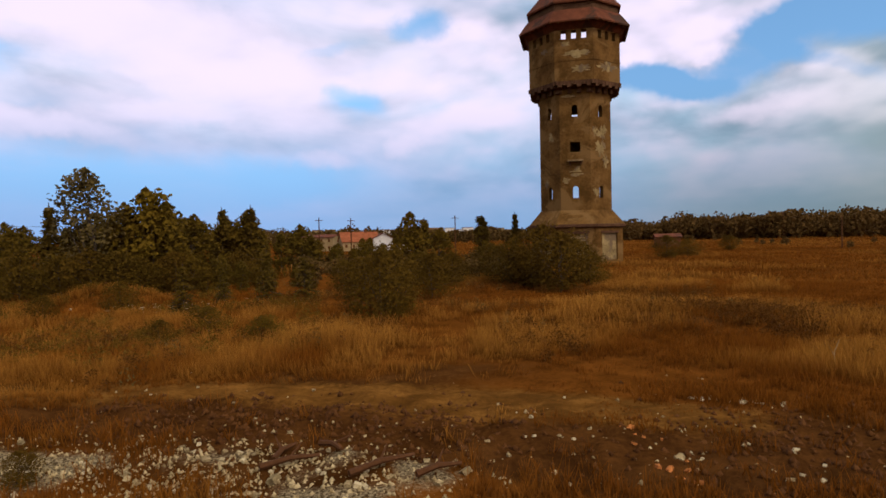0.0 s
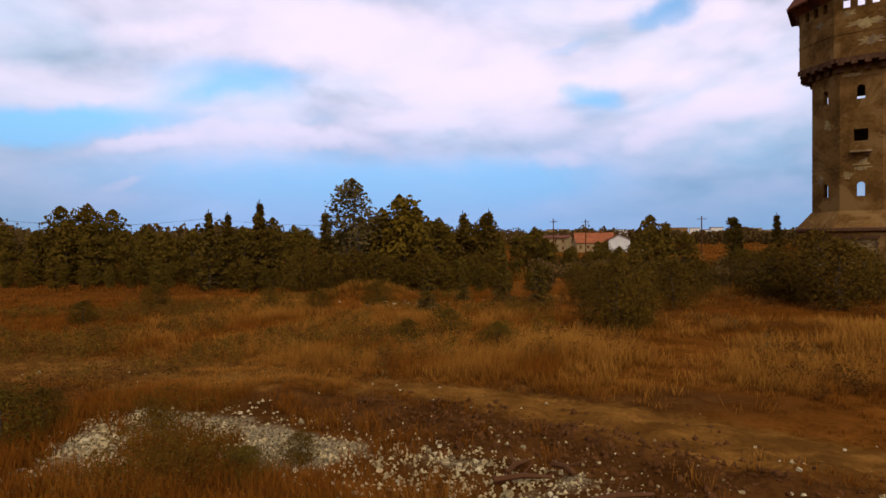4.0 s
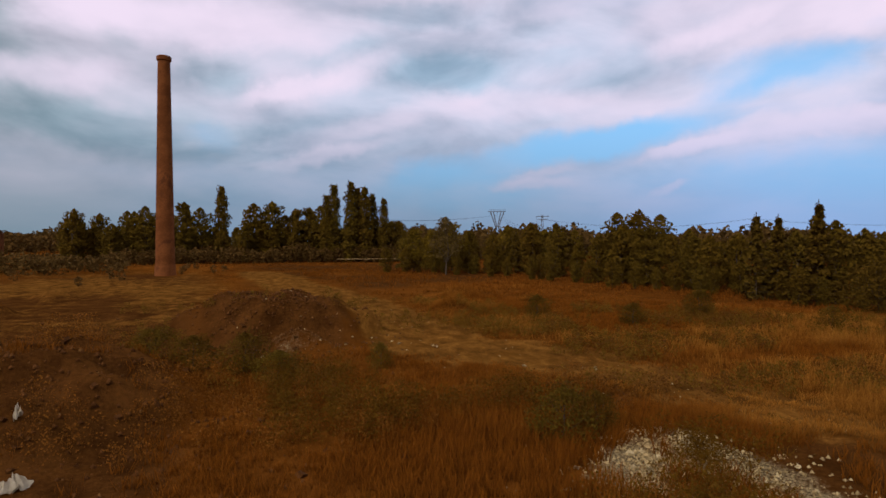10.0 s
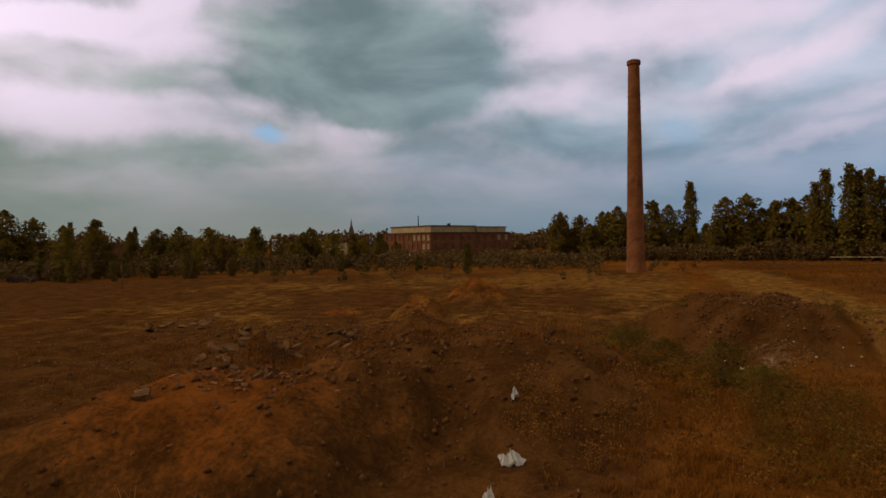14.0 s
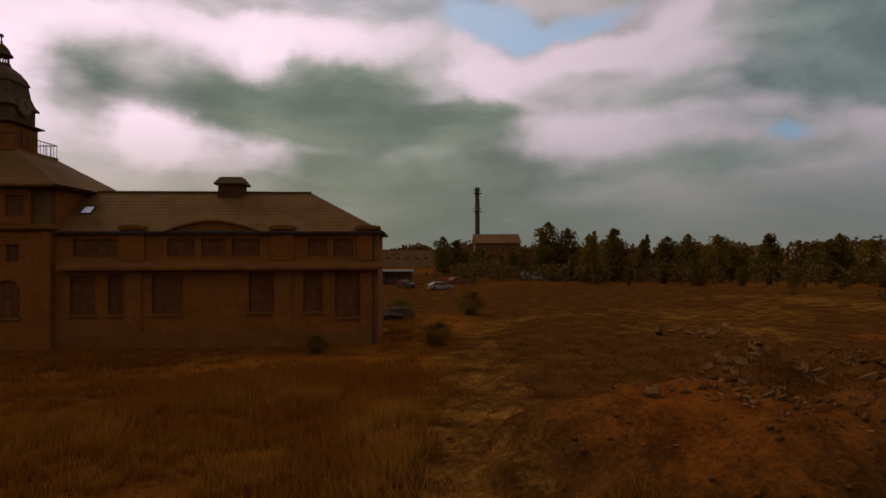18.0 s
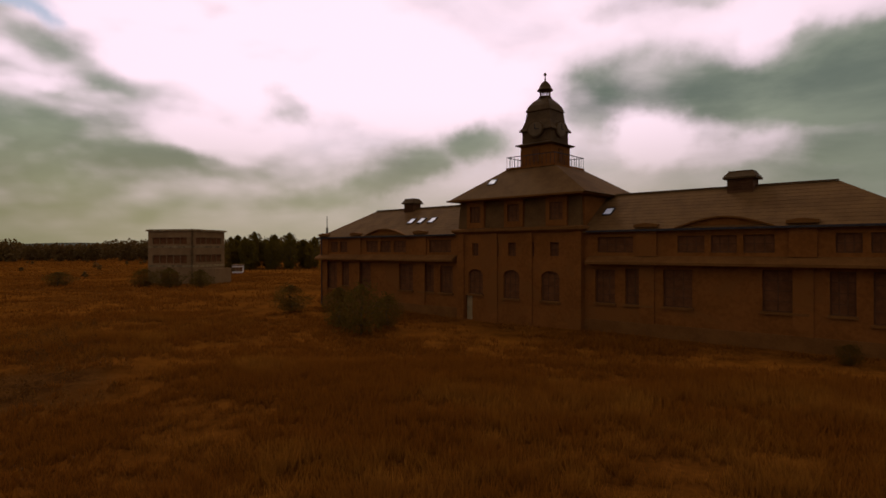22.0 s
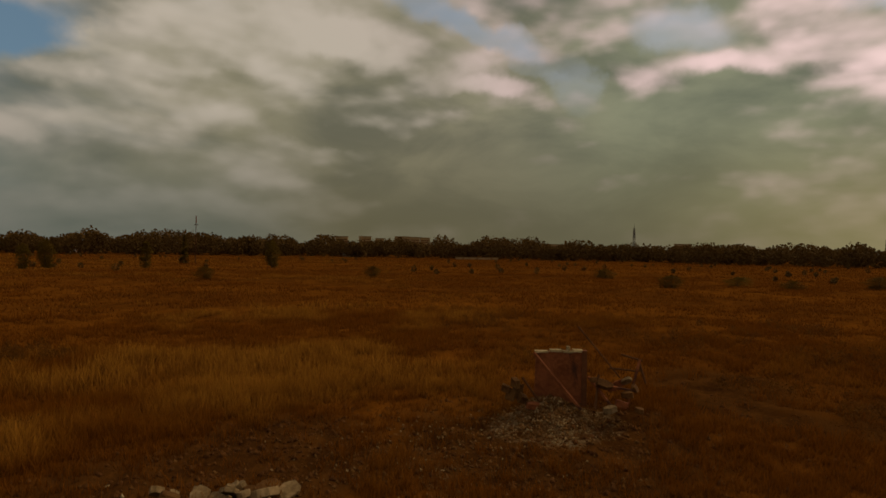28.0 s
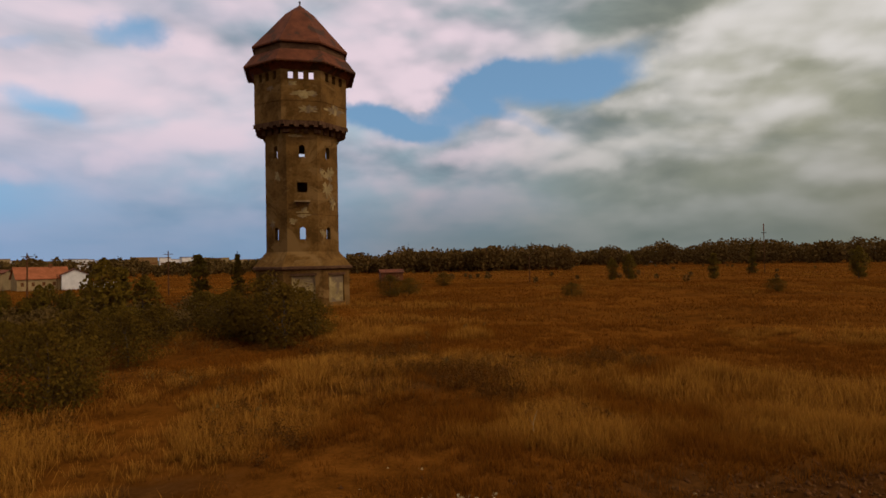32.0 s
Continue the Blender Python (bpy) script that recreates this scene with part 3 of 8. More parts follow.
class Shape:
    """Collects corners and faces for one mesh."""

    def __init__(self):
        self.v, self.f = [], []

    def add(self, corners, faces):
        k = len(self.v)
        self.v += [tuple(c) for c in corners]
        self.f += [tuple(i + k for i in face) for face in faces]
        return self

    def box(self, x0, y0, z0, x1, y1, z1, m=None):
        c = [Vector((x, y, z)) for z in (z0, z1) for y in (y0, y1) for x in (x0, x1)]
        if m:
            c = [m @ p for p in c]
        return self.add(c, [(0, 2, 3, 1), (4, 5, 7, 6), (0, 1, 5, 4), (2, 6, 7, 3), (0, 4, 6, 2), (1, 3, 7, 5)])

    def rings(self, rings, caps=True, m=None):
        """Skin over rings of equal count, bottom to top."""
        n = len(rings[0])
        pts = [Vector(p) for r in rings for p in r]
        if m:
            pts = [m @ p for p in pts]
        faces = [(i * n + j, i * n + (j + 1) % n, (i + 1) * n + (j + 1) % n, (i + 1) * n + j) for i in range(len(rings) - 1) for j in range(n)]
        if caps:
            faces += [tuple(reversed(range(n))), tuple(range((len(rings) - 1) * n, len(rings) * n))]
        return self.add(pts, faces)

    def lathe(self, profile, n=16, turn=0.0, caps=True, m=None):
        return self.rings([[(r * math.cos(turn + 2 * math.pi * j / n), r * math.sin(turn + 2 * math.pi * j / n), z) for j in range(n)] for r, z in profile], caps, m)

    def squares(self, profile, caps=True, m=None):
        """Square rings (half width along x, along y, height)."""
        return self.rings([[(-a, -b, z), (a, -b, z), (a, b, z), (-a, b, z)] for a, b, z in profile], caps, m)

    def rod(self, a, b, r0, r1=None, n=6):
        a, b = Vector(a), Vector(b)
        m = Matrix.Translation(a) @ (b - a).to_track_quat("Z", "Y").to_matrix().to_4x4()
        return self.lathe([(r0, 0), (r0 if r1 is None else r1, (b - a).length)], n, m=m)

    def prism(self, outline, y0, y1, m=None):
        """An outline in x and z, drawn out from y0 to y1."""
        n = len(outline)
        pts = [Vector((x, y, z)) for y in (y0, y1) for x, z in outline]
        if m:
            pts = [m @ p for p in pts]
        return self.add(pts, [tuple(range(n)), tuple(reversed(range(n, 2 * n)))] + [(i, n + i, n + (i + 1) % n, (i + 1) % n) for i in range(n)])

    def wall(self, x0, x1, z0, z1, y0, y1, holes=(), m=None):
        """A wall with rectangular holes (x0, x1, z0, z1) right through it."""
        xs = sorted({x0, x1, *(v for h in holes for v in h[:2])})
        zs = sorted({z0, z1, *(v for h in holes for v in h[2:4])})
        nx, nz = len(xs), len(zs)
        solid = {(i, k) for i in range(nx - 1) for k in range(nz - 1) if not any(h[0] - 1e-6 <= xs[i] and xs[i + 1] <= h[1] + 1e-6 and h[2] - 1e-6 <= zs[k] and zs[k + 1] <= h[3] + 1e-6 for h in holes)}
        pts = [Vector((x, y, z)) for y in (y0, y1) for z in zs for x in xs]
        at = lambda i, k, far: far * nx * nz + k * nx + i
        faces = []
        for i, k in solid:
            faces += [(at(i, k, 0), at(i + 1, k, 0), at(i + 1, k + 1, 0), at(i, k + 1, 0)), (at(i, k + 1, 1), at(i + 1, k + 1, 1), at(i + 1, k, 1), at(i, k, 1))]
            for di, dk, a, b in ((-1, 0, (i, k), (i, k + 1)), (1, 0, (i + 1, k + 1), (i + 1, k)), (0, -1, (i + 1, k), (i, k)), (0, 1, (i, k + 1), (i + 1, k + 1))):
                if (i + di, k + dk) not in solid:
                    faces.append((at(*a, 0), at(*b, 0), at(*b, 1), at(*a, 1)))
        used = sorted({v for face in faces for v in face})
        place_of = {v: n for n, v in enumerate(used)}
        return self.add([m @ pts[v] if m else pts[v] for v in used], [tuple(place_of[v] for v in face) for face in faces])

    def arch(self, x0, x1, z, y0, y1, rise=None, m=None):
        """The two spandrels that turn a hole's square head at z into an arch."""
        c, r = (x0 + x1) / 2, (x1 - x0) / 2
        rise = rise or r
        for s in (-1, 1):
            arc = [(c + s * r * math.cos(a), z - rise + rise * math.sin(a)) for a in (math.pi / 2 * k / 5 for k in range(6))]
            self.prism(arc + [(c + s * r, z)] if s < 0 else list(reversed(arc + [(c + s * r, z)])), y0, y1, m)
        return self

    def mesh(self, name, mat, smooth=False):
        me = bpy.data.meshes.new(name)
        me.from_pydata(self.v, [], self.f)
        me.materials.append(mat)
        if smooth:
            me.polygons.foreach_set("use_smooth", [True] * len(me.polygons))
        me.update()
        return me


def thing(name, label, category, where=None, group="", kind=""):
    ob = new(name)
    ob.empty_display_size = 0.1
    if where is not None:
        ob.matrix_world = where
    return tagged(ob, label, category, group, kind)


def part(name, shape, mat, parent, label="", smooth=False):
    """One mesh object under a thing or a part, in the thing's own axes."""
    me = shape if isinstance(shape, bpy.types.Mesh) else shape.mesh(name, mat, smooth)
    ob = new(name, me)
    ob.parent = parent
    if label:
        ob["label"] = label
    return ob


def raw_mesh(name, verts, tris, mat, tip=None, size=3):
    """A mesh from arrays of corners and faces of one size."""
    me = bpy.data.meshes.new(name)
    me.vertices.add(len(verts))
    me.vertices.foreach_set("co", np.ascontiguousarray(verts, np.float32).ravel())
    me.loops.add(tris.size)
    me.loops.foreach_set("vertex_index", np.ascontiguousarray(tris, np.int32).ravel())
    me.polygons.add(len(tris))
    me.polygons.foreach_set("loop_start", np.arange(0, tris.size, size, dtype=np.int32))
    if tip is not None:
        me.attributes.new("tip", "FLOAT", "POINT").data.foreach_set("value", np.ascontiguousarray(tip, np.float32))
    me.materials.append(mat)
    me.update()
    me.validate()
    return me



def value_noise(x, y, size, seed):
    """Smooth noise from 0 to 1 over the plan, with lumps of that size."""
    x, y = np.asarray(x, float) / size, np.asarray(y, float) / size
    i, j = np.floor(x), np.floor(y)
    u, v = x - i, y - j
    u, v = u * u * (3 - 2 * u), v * v * (3 - 2 * v)

    def at(a, b):
        s = np.sin(a * 127.1 + b * 311.7 + seed * 74.7) * 43758.5453
        return s - np.floor(s)

    return (at(i, j) * (1 - u) + at(i + 1, j) * u) * (1 - v) + (at(i, j + 1) * (1 - u) + at(i + 1, j + 1) * u) * v


# ---------------------------------------------------------------- ground: heaps, tracks and soils
# Heaps: x, y, height, half length, half width, turn in degrees, flatness of the top
HEAPS = ((-41, 2.6, 2.45, 6.8, 4.2, 80, 3.2), (-35.2, 3.6, 1.1, 2.8, 1.6, 60, 1.2), (-71.7, -18.5, 2.0, 2.6, 2.6, 0, 1.0), (-44.5, -21.2, 1.9, 3.6, 3.0, 30, 1.2), (-58.5, -21.8, 2.4, 4.2, 3.6, 70, 1.3),
         (-15.2, -12.4, 1.95, 7.2, 5.4, 138, 2.3), (24.0, 2.9, 0.7, 2.2, 1.6, 20, 1.2), (14.2, 10.35, 0.3, 2.2, 1.2, 118, 1.4), (-26, 45, 1.3, 5, 3, 20, 1.4), (-14, 62, 1.6, 8, 4, 10, 1.5))
MORE_HEAPS = ((-49, 17.5, 1.0, 3, 2, 0, 1.2), (-24.6, -7.6, 2.3, 8.5, 6.5, 112, 2.0), (-26, -22, 0.6, 4, 2, 60, 1.3), (-60, 22, 0.8, 7, 4, 0, 1.3), (-95, 6, 1.0, 9, 4, 80, 1.3), (14, 30, 0.6, 9, 5, -20, 1.5), (-27, -21.5, 0.9, 3.2, 1.3, 40, 1.3), (-33, -22, 0.8, 3.5, 1.2, 60, 1.3), (-31, -27, 0.7, 3.0, 1.2, 20, 1.3), (-39.5, -18.5, 0.7, 4.0, 1.2, 75, 1.3), (-108, -8, 0.8, 7, 5, 0, 1.4))
ROAD = ((6, 14.6), (2, 16), (-4, 17.5), (-10, 18.7), (-18, 19.2), (-26, 15.6), (-34, 12), (-48, 10.6), (-62, 10), (-85, 6), (-120, 2))
FAR_ROAD = ((-7.6, -11), (-8.8, -14), (-10.8, -20), (-13.4, -27), (-17, -38), (-23, -48), (-31, -51.5), (-41, -52), (-50, -51), (-62, -50.5), (-84, -46), (-120, -48), (-190, -62))
GRAVEL = ((-0.5, 11.8), (-4.5, 13.0), (-8, 13.0), (-12, 12.8), (-15.6, 13.3), (-14.6, 11.4), (-12.4, 9.8))


def to_line(x, y, line):
    """The distance in plan to a line of points."""
    best = np.full(np.shape(x), 1e9)
    for (ax, ay), (bx, by) in zip(line, line[1:]):
        k = np.clip(((x - ax) * (bx - ax) + (y - ay) * (by - ay)) / ((bx - ax) ** 2 + (by - ay) ** 2), 0, 1)
        best = np.minimum(best, np.hypot(x - ax - k * (bx - ax), y - ay - k * (by - ay)))
    return best


def soils(x, y):
    """Shares of road dust, pale gravel, dark soil and rusty soil at places of the plan."""
    x, y = np.asarray(x, float), np.asarray(y, float)
    n1, n2 = value_noise(x, y, 3.1, 11), value_noise(x, y, 9.0, 12)
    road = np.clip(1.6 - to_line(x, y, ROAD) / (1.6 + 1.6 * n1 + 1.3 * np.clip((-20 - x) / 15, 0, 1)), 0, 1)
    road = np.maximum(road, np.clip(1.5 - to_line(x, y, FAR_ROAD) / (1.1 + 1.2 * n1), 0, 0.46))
    azim, far = np.degrees(np.arctan2(-x, y)) % 360, np.hypot(x, y)
    dusty = np.clip((azim - 86) / 8, 0, 1) * np.clip((150 - azim) / 14, 0, 1) * np.clip((far - 36) / 12, 0, 1) * np.clip((165 - far) / 30, 0, 1)
    road = np.maximum(road, dusty * np.clip(0.15 + 1.1 * (value_noise(x, y, 14, 16) * 0.55 + value_noise(x, y, 4.5, 17) * 0.45 - 0.25), 0, 0.62))
    swath = np.clip(1.5 - to_line(x, y, ((-13, 16.2), (-7.5, 16.2), (-3.5, 15.4), (1, 13.7), (6, 12.4), (11, 13))) / (1.5 + 1.0 * n1), 0, 1)
    road = road * (1 - 0.9 * swath)
    gravel = np.clip(1.5 - to_line(x, y, GRAVEL) / (0.7 + 1.2 * n1), 0, 1) * np.clip(-0.35 + 1.5 * value_noise(x, y, 2.4, 14) + 0.7 * value_noise(x, y, 0.8, 15), 0, 1)
    gravel = np.maximum(gravel, np.clip(1.4 - np.hypot(x + 35.2, y - 3.6) / (0.8 + 1.0 * n1), 0, 0.36))
    gravel = np.maximum(gravel, np.clip(1.6 - np.hypot(x - 23.6, y - 3.1) / (1.1 + 1.2 * n1), 0, 0.42))
    az = np.degrees(np.arctan2(-x, y)) % 360
    r = np.hypot(x, y)
    yard = np.clip((az - 88) / 10, 0, 1) * np.clip((162 - az) / 9, 0, 1) * np.clip((r - 9) / 3, 0, 1) * np.clip((150 - r) / 50, 0, 1)
    dark = np.maximum(yard * np.clip(0.55 + n2, 0, 1), np.clip(1.4 - np.hypot(x + 4, y - 16.5) / (3 + 6 * n1), 0, 1))
    dark = np.maximum(dark, np.clip(1.5 - np.hypot((x + 41) / 7, (y - 2.6) / 5), 0, 1))
    dark = np.maximum(dark, np.clip(1.4 - np.hypot((x - 10) / 8, (y - 13) / 4), 0, 1) * n1 * 1.4)
    dark = np.maximum(dark, np.clip(1.3 - np.hypot((x - 22) / 9, (y - 3) / 7), 0, 1) * (0.5 + 0.6 * n1))
    dark = np.maximum(dark, np.clip(1.4 - np.hypot((x - 17.5) / 6, (y - 11.5) / 5), 0, 1) * (0.35 + 0.8 * n1))
    dark = np.maximum(dark, np.clip(1.4 - np.hypot((x - 29.5) / 7, (y + 4.5) / 4.5), 0, 1) * (0.45 + 0.8 * n1))
    dark = np.maximum(dark, np.clip((az - 150) / 10, 0, 1) * np.clip((184 - az) / 8, 0, 1) * np.clip((r - 52) / 10, 0, 1) * np.clip((210 - r) / 50, 0, 1) * (0.55 + 0.5 * n2))
    dark = np.maximum(dark, np.clip((az - 62) / 8, 0, 1) * np.clip((96 - az) / 8, 0, 1) * np.clip((r - 50) / 15, 0, 1) * np.clip((190 - r) / 30, 0, 1) * (0.25 + 0.6 * n2))
    dark = np.maximum(dark, np.clip(1.5 - np.hypot((x - 27) / 5, (y + 11.5) / 5), 0, 1) * (0.5 + 0.6 * n1))
    dark = np.maximum(dark, np.clip(1.4 - np.hypot((x - 13.6) / 6, (y - 30.5) / 3), 0, 0.8) * (0.4 + 0.6 * n1))
    dark = np.clip(np.maximum(dark, swath), 0, 1)
    rust = np.zeros_like(x)
    for cx, cy, a in ((-44.5, -21.2, 3.8), (-58.5, -21.8, 4.6), (-15.4, -12.8, 6.8), (-46, -30, 3)):
        rust = np.maximum(rust, np.clip(1.35 - np.hypot(x - cx, y - cy) / a, 0, 1) * (0.35 + 0.65 * n1))
    return road, gravel, dark, np.clip(rust, 0, 1)


def ground_height(x, y):
    x, y = np.asarray(x, float), np.asarray(y, float)
    r = np.hypot(x, y)
    z = (value_noise(x, y, 9, 1) - 0.5) * 0.35 * np.clip((400 - r) / 300, 0, 1) + (value_noise(x, y, 2.3, 2) - 0.5) * 0.14 * np.clip((120 - r) / 60, 0, 1)
    road, gravel, dark, rust = soils(x, y)
    bare = np.clip(np.maximum(np.maximum(dark, rust), 0.6 * np.maximum(road, gravel)), 0, 1) * np.clip((90 - r) / 40, 0, 1)
    z = z + bare * ((value_noise(x, y, 0.75, 5) - 0.5) * 0.26 + (value_noise(x, y, 0.33, 6) - 0.5) * 0.14)
    for cx, cy, h, a, b, turn, flat_top in HEAPS + MORE_HEAPS:
        c, s = math.cos(radians(turn)), math.sin(radians(turn))
        u, v = ((x - cx) * c + (y - cy) * s) / a, (-(x - cx) * s + (y - cy) * c) / b
        d = np.sqrt(u * u + v * v) * (0.85 + 0.3 * value_noise(x, y, 1.7, 3))
        z = z + h * np.clip(1.15 * (1 - np.clip(d, 0, 1) ** flat_top), 0, 1) ** 1.1 * (0.9 + 0.2 * value_noise(x, y, 1.1, 4))
    return z


def ground_material():
    m = bpy.data.materials.new("waste ground")
    m.use_nodes = True
    m.node_tree.nodes.clear()
    n = Nodes(m.node_tree)
    at = n.add("ShaderNodeNewGeometry").outputs["Position"]
    big, mid, fine = n.noise(at, 0.035, 5.0, 0.6), n.noise(at, 0.6, 6.0, 0.62), n.noise(at, 6.0, 5.0, 0.65)
    both = n.math("ADD", n.math("MULTIPLY", mid, 0.6), n.math("MULTIPLY", fine, 0.4))
    share = lambda name: n.add("ShaderNodeAttribute", attribute_name=name).outputs["Fac"]
    colour = n.mix(n.span(both, 0.35, 0.65), (0.078, 0.025, 0.003), (0.180, 0.061, 0.008))
    colour = n.mix(n.span(big, 0.42, 0.58), colour, n.mix(n.span(both, 0.35, 0.65), (0.058, 0.019, 0.0025), (0.125, 0.042, 0.006)))
    streak = n.noise(n.add("ShaderNodeVectorMath", {0: at, 1: (0.05, 0.11, 1)}, operation="MULTIPLY").outputs[0], 1.0, 5.0, 0.6)
    colour = n.mix(n.span(streak, 0.5, 0.62, 0, 0.6), colour, n.mix(both, (0.088, 0.029, 0.004), (0.185, 0.064, 0.008)))
    ragged = lambda s: n.span(n.math("ADD", s, n.math("MULTIPLY_ADD", both, 1.3, -0.65)), 0.3, 0.7)
    colour = n.mix(ragged(share("dark")), colour, n.mix(n.span(both, 0.35, 0.68), (0.035, 0.013, 0.003), (0.095, 0.037, 0.008)))
    colour = n.mix(ragged(share("rust")), colour, n.mix(n.span(both, 0.35, 0.65), (0.075, 0.021, 0.003), (0.155, 0.046, 0.007)))
    rut = n.noise(n.add("ShaderNodeVectorMath", {0: at, 1: (0.5, 1.0, 1)}, operation="MULTIPLY").outputs[0], 1.0, 5.0, 0.62, 0.4)
    dust = n.mix(n.span(rut, 0.34, 0.68), (0.115, 0.048, 0.008), (0.245, 0.108, 0.019))
    colour = n.mix(ragged(share("road")), colour, n.mix(n.span(both, 0.33, 0.66, 0.25, 0.9), (0.045, 0.018, 0.004), dust))
    colour = n.mix(ragged(share("gravel")), colour, n.mix(n.span(n.noise(at, 15.0, 4.0, 0.7), 0.40, 0.62), (0.050, 0.030, 0.011), (0.31, 0.235, 0.115)))
    relief = n.add("ShaderNodeBump", {"Strength": 0.9, "Distance": 0.2, "Height": both}).outputs[0]
    face = n.add("ShaderNodeBsdfPrincipled", {"Base Color": colour, "Roughness": 0.95, "Normal": relief, "Specular IOR Level": 0.0}).outputs[0]
    n.add("ShaderNodeOutputMaterial", {0: face})
    return m


def build_ground():
    turns = 600
    radii = np.concatenate([np.linspace(0.6, 8, 10), np.linspace(8.25, 50, 165), 50 * np.exp(np.linspace(0.02, math.log(4500 / 50), 70))])
    a = np.arange(turns) * 2 * math.pi / turns
    x, y = np.outer(radii, np.cos(a)).ravel(), np.outer(radii, np.sin(a)).ravel()
    verts = np.stack([x, y, ground_height(x, y)], 1)
    verts = np.vstack([verts, [[0, 0, 0]]])
    i, j = np.meshgrid(np.arange(len(radii) - 1), np.arange(turns), indexing="ij")
    k, l = i * turns + j, i * turns + (j + 1) % turns
    quads = np.stack([k, k + turns, l + turns, l], -1).reshape(-1, 4)
    mid = np.array([[len(verts) - 1, b, (b + 1) % turns, (b + 1) % turns] for b in range(turns)])
    tris = np.vstack([quads[:, [0, 1, 2]], quads[:, [0, 2, 3]], mid[:, :3]])
    me = raw_mesh("ground", verts, tris, ground_material())
    for name, share in zip(("road", "gravel", "dark", "rust"), soils(verts[:, 0], verts[:, 1])):
        me.attributes.new(name, "FLOAT", "POINT").data.foreach_set("value", share.astype(np.float32))
    me.polygons.foreach_set("use_smooth", np.ones(len(me.polygons), bool))
    tagged(new("ground", me), "rough waste ground with dry grass, tracks and bare soil", "ground", kind="structure")


build_ground()
G = lambda x, y: float(ground_height(x, y))

# ---------------------------------------------------------------- water tower
TOWER = (21.68, 95.4)


def octagon(apothem, z):
    """Corners of an octagon whose first flat faces -y."""
    r = apothem / math.cos(math.pi / 8)
    return [(r * math.sin(-math.pi / 8 + k * math.pi / 4), -r * math.cos(-math.pi / 8 + k * math.pi / 4), z) for k in range(8)]


def side(k):
    """The axes of the octagon's k-th flat: x along it, -y outward."""
    return pose(0, 0, 0, 0, 0, 45 * k)


def open_back(rings):
    """The skin of an eight-sided roof; its unseen far flat is left out to let sky through."""
    return Shape().add([p for ring in rings for p in ring], [(i * 8 + j, i * 8 + (j + 1) % 8, i * 8 + 8 + (j + 1) % 8, i * 8 + 8 + j) for i in range(len(rings) - 1) for j in (0, 1, 2, 3, 5, 6, 7)])


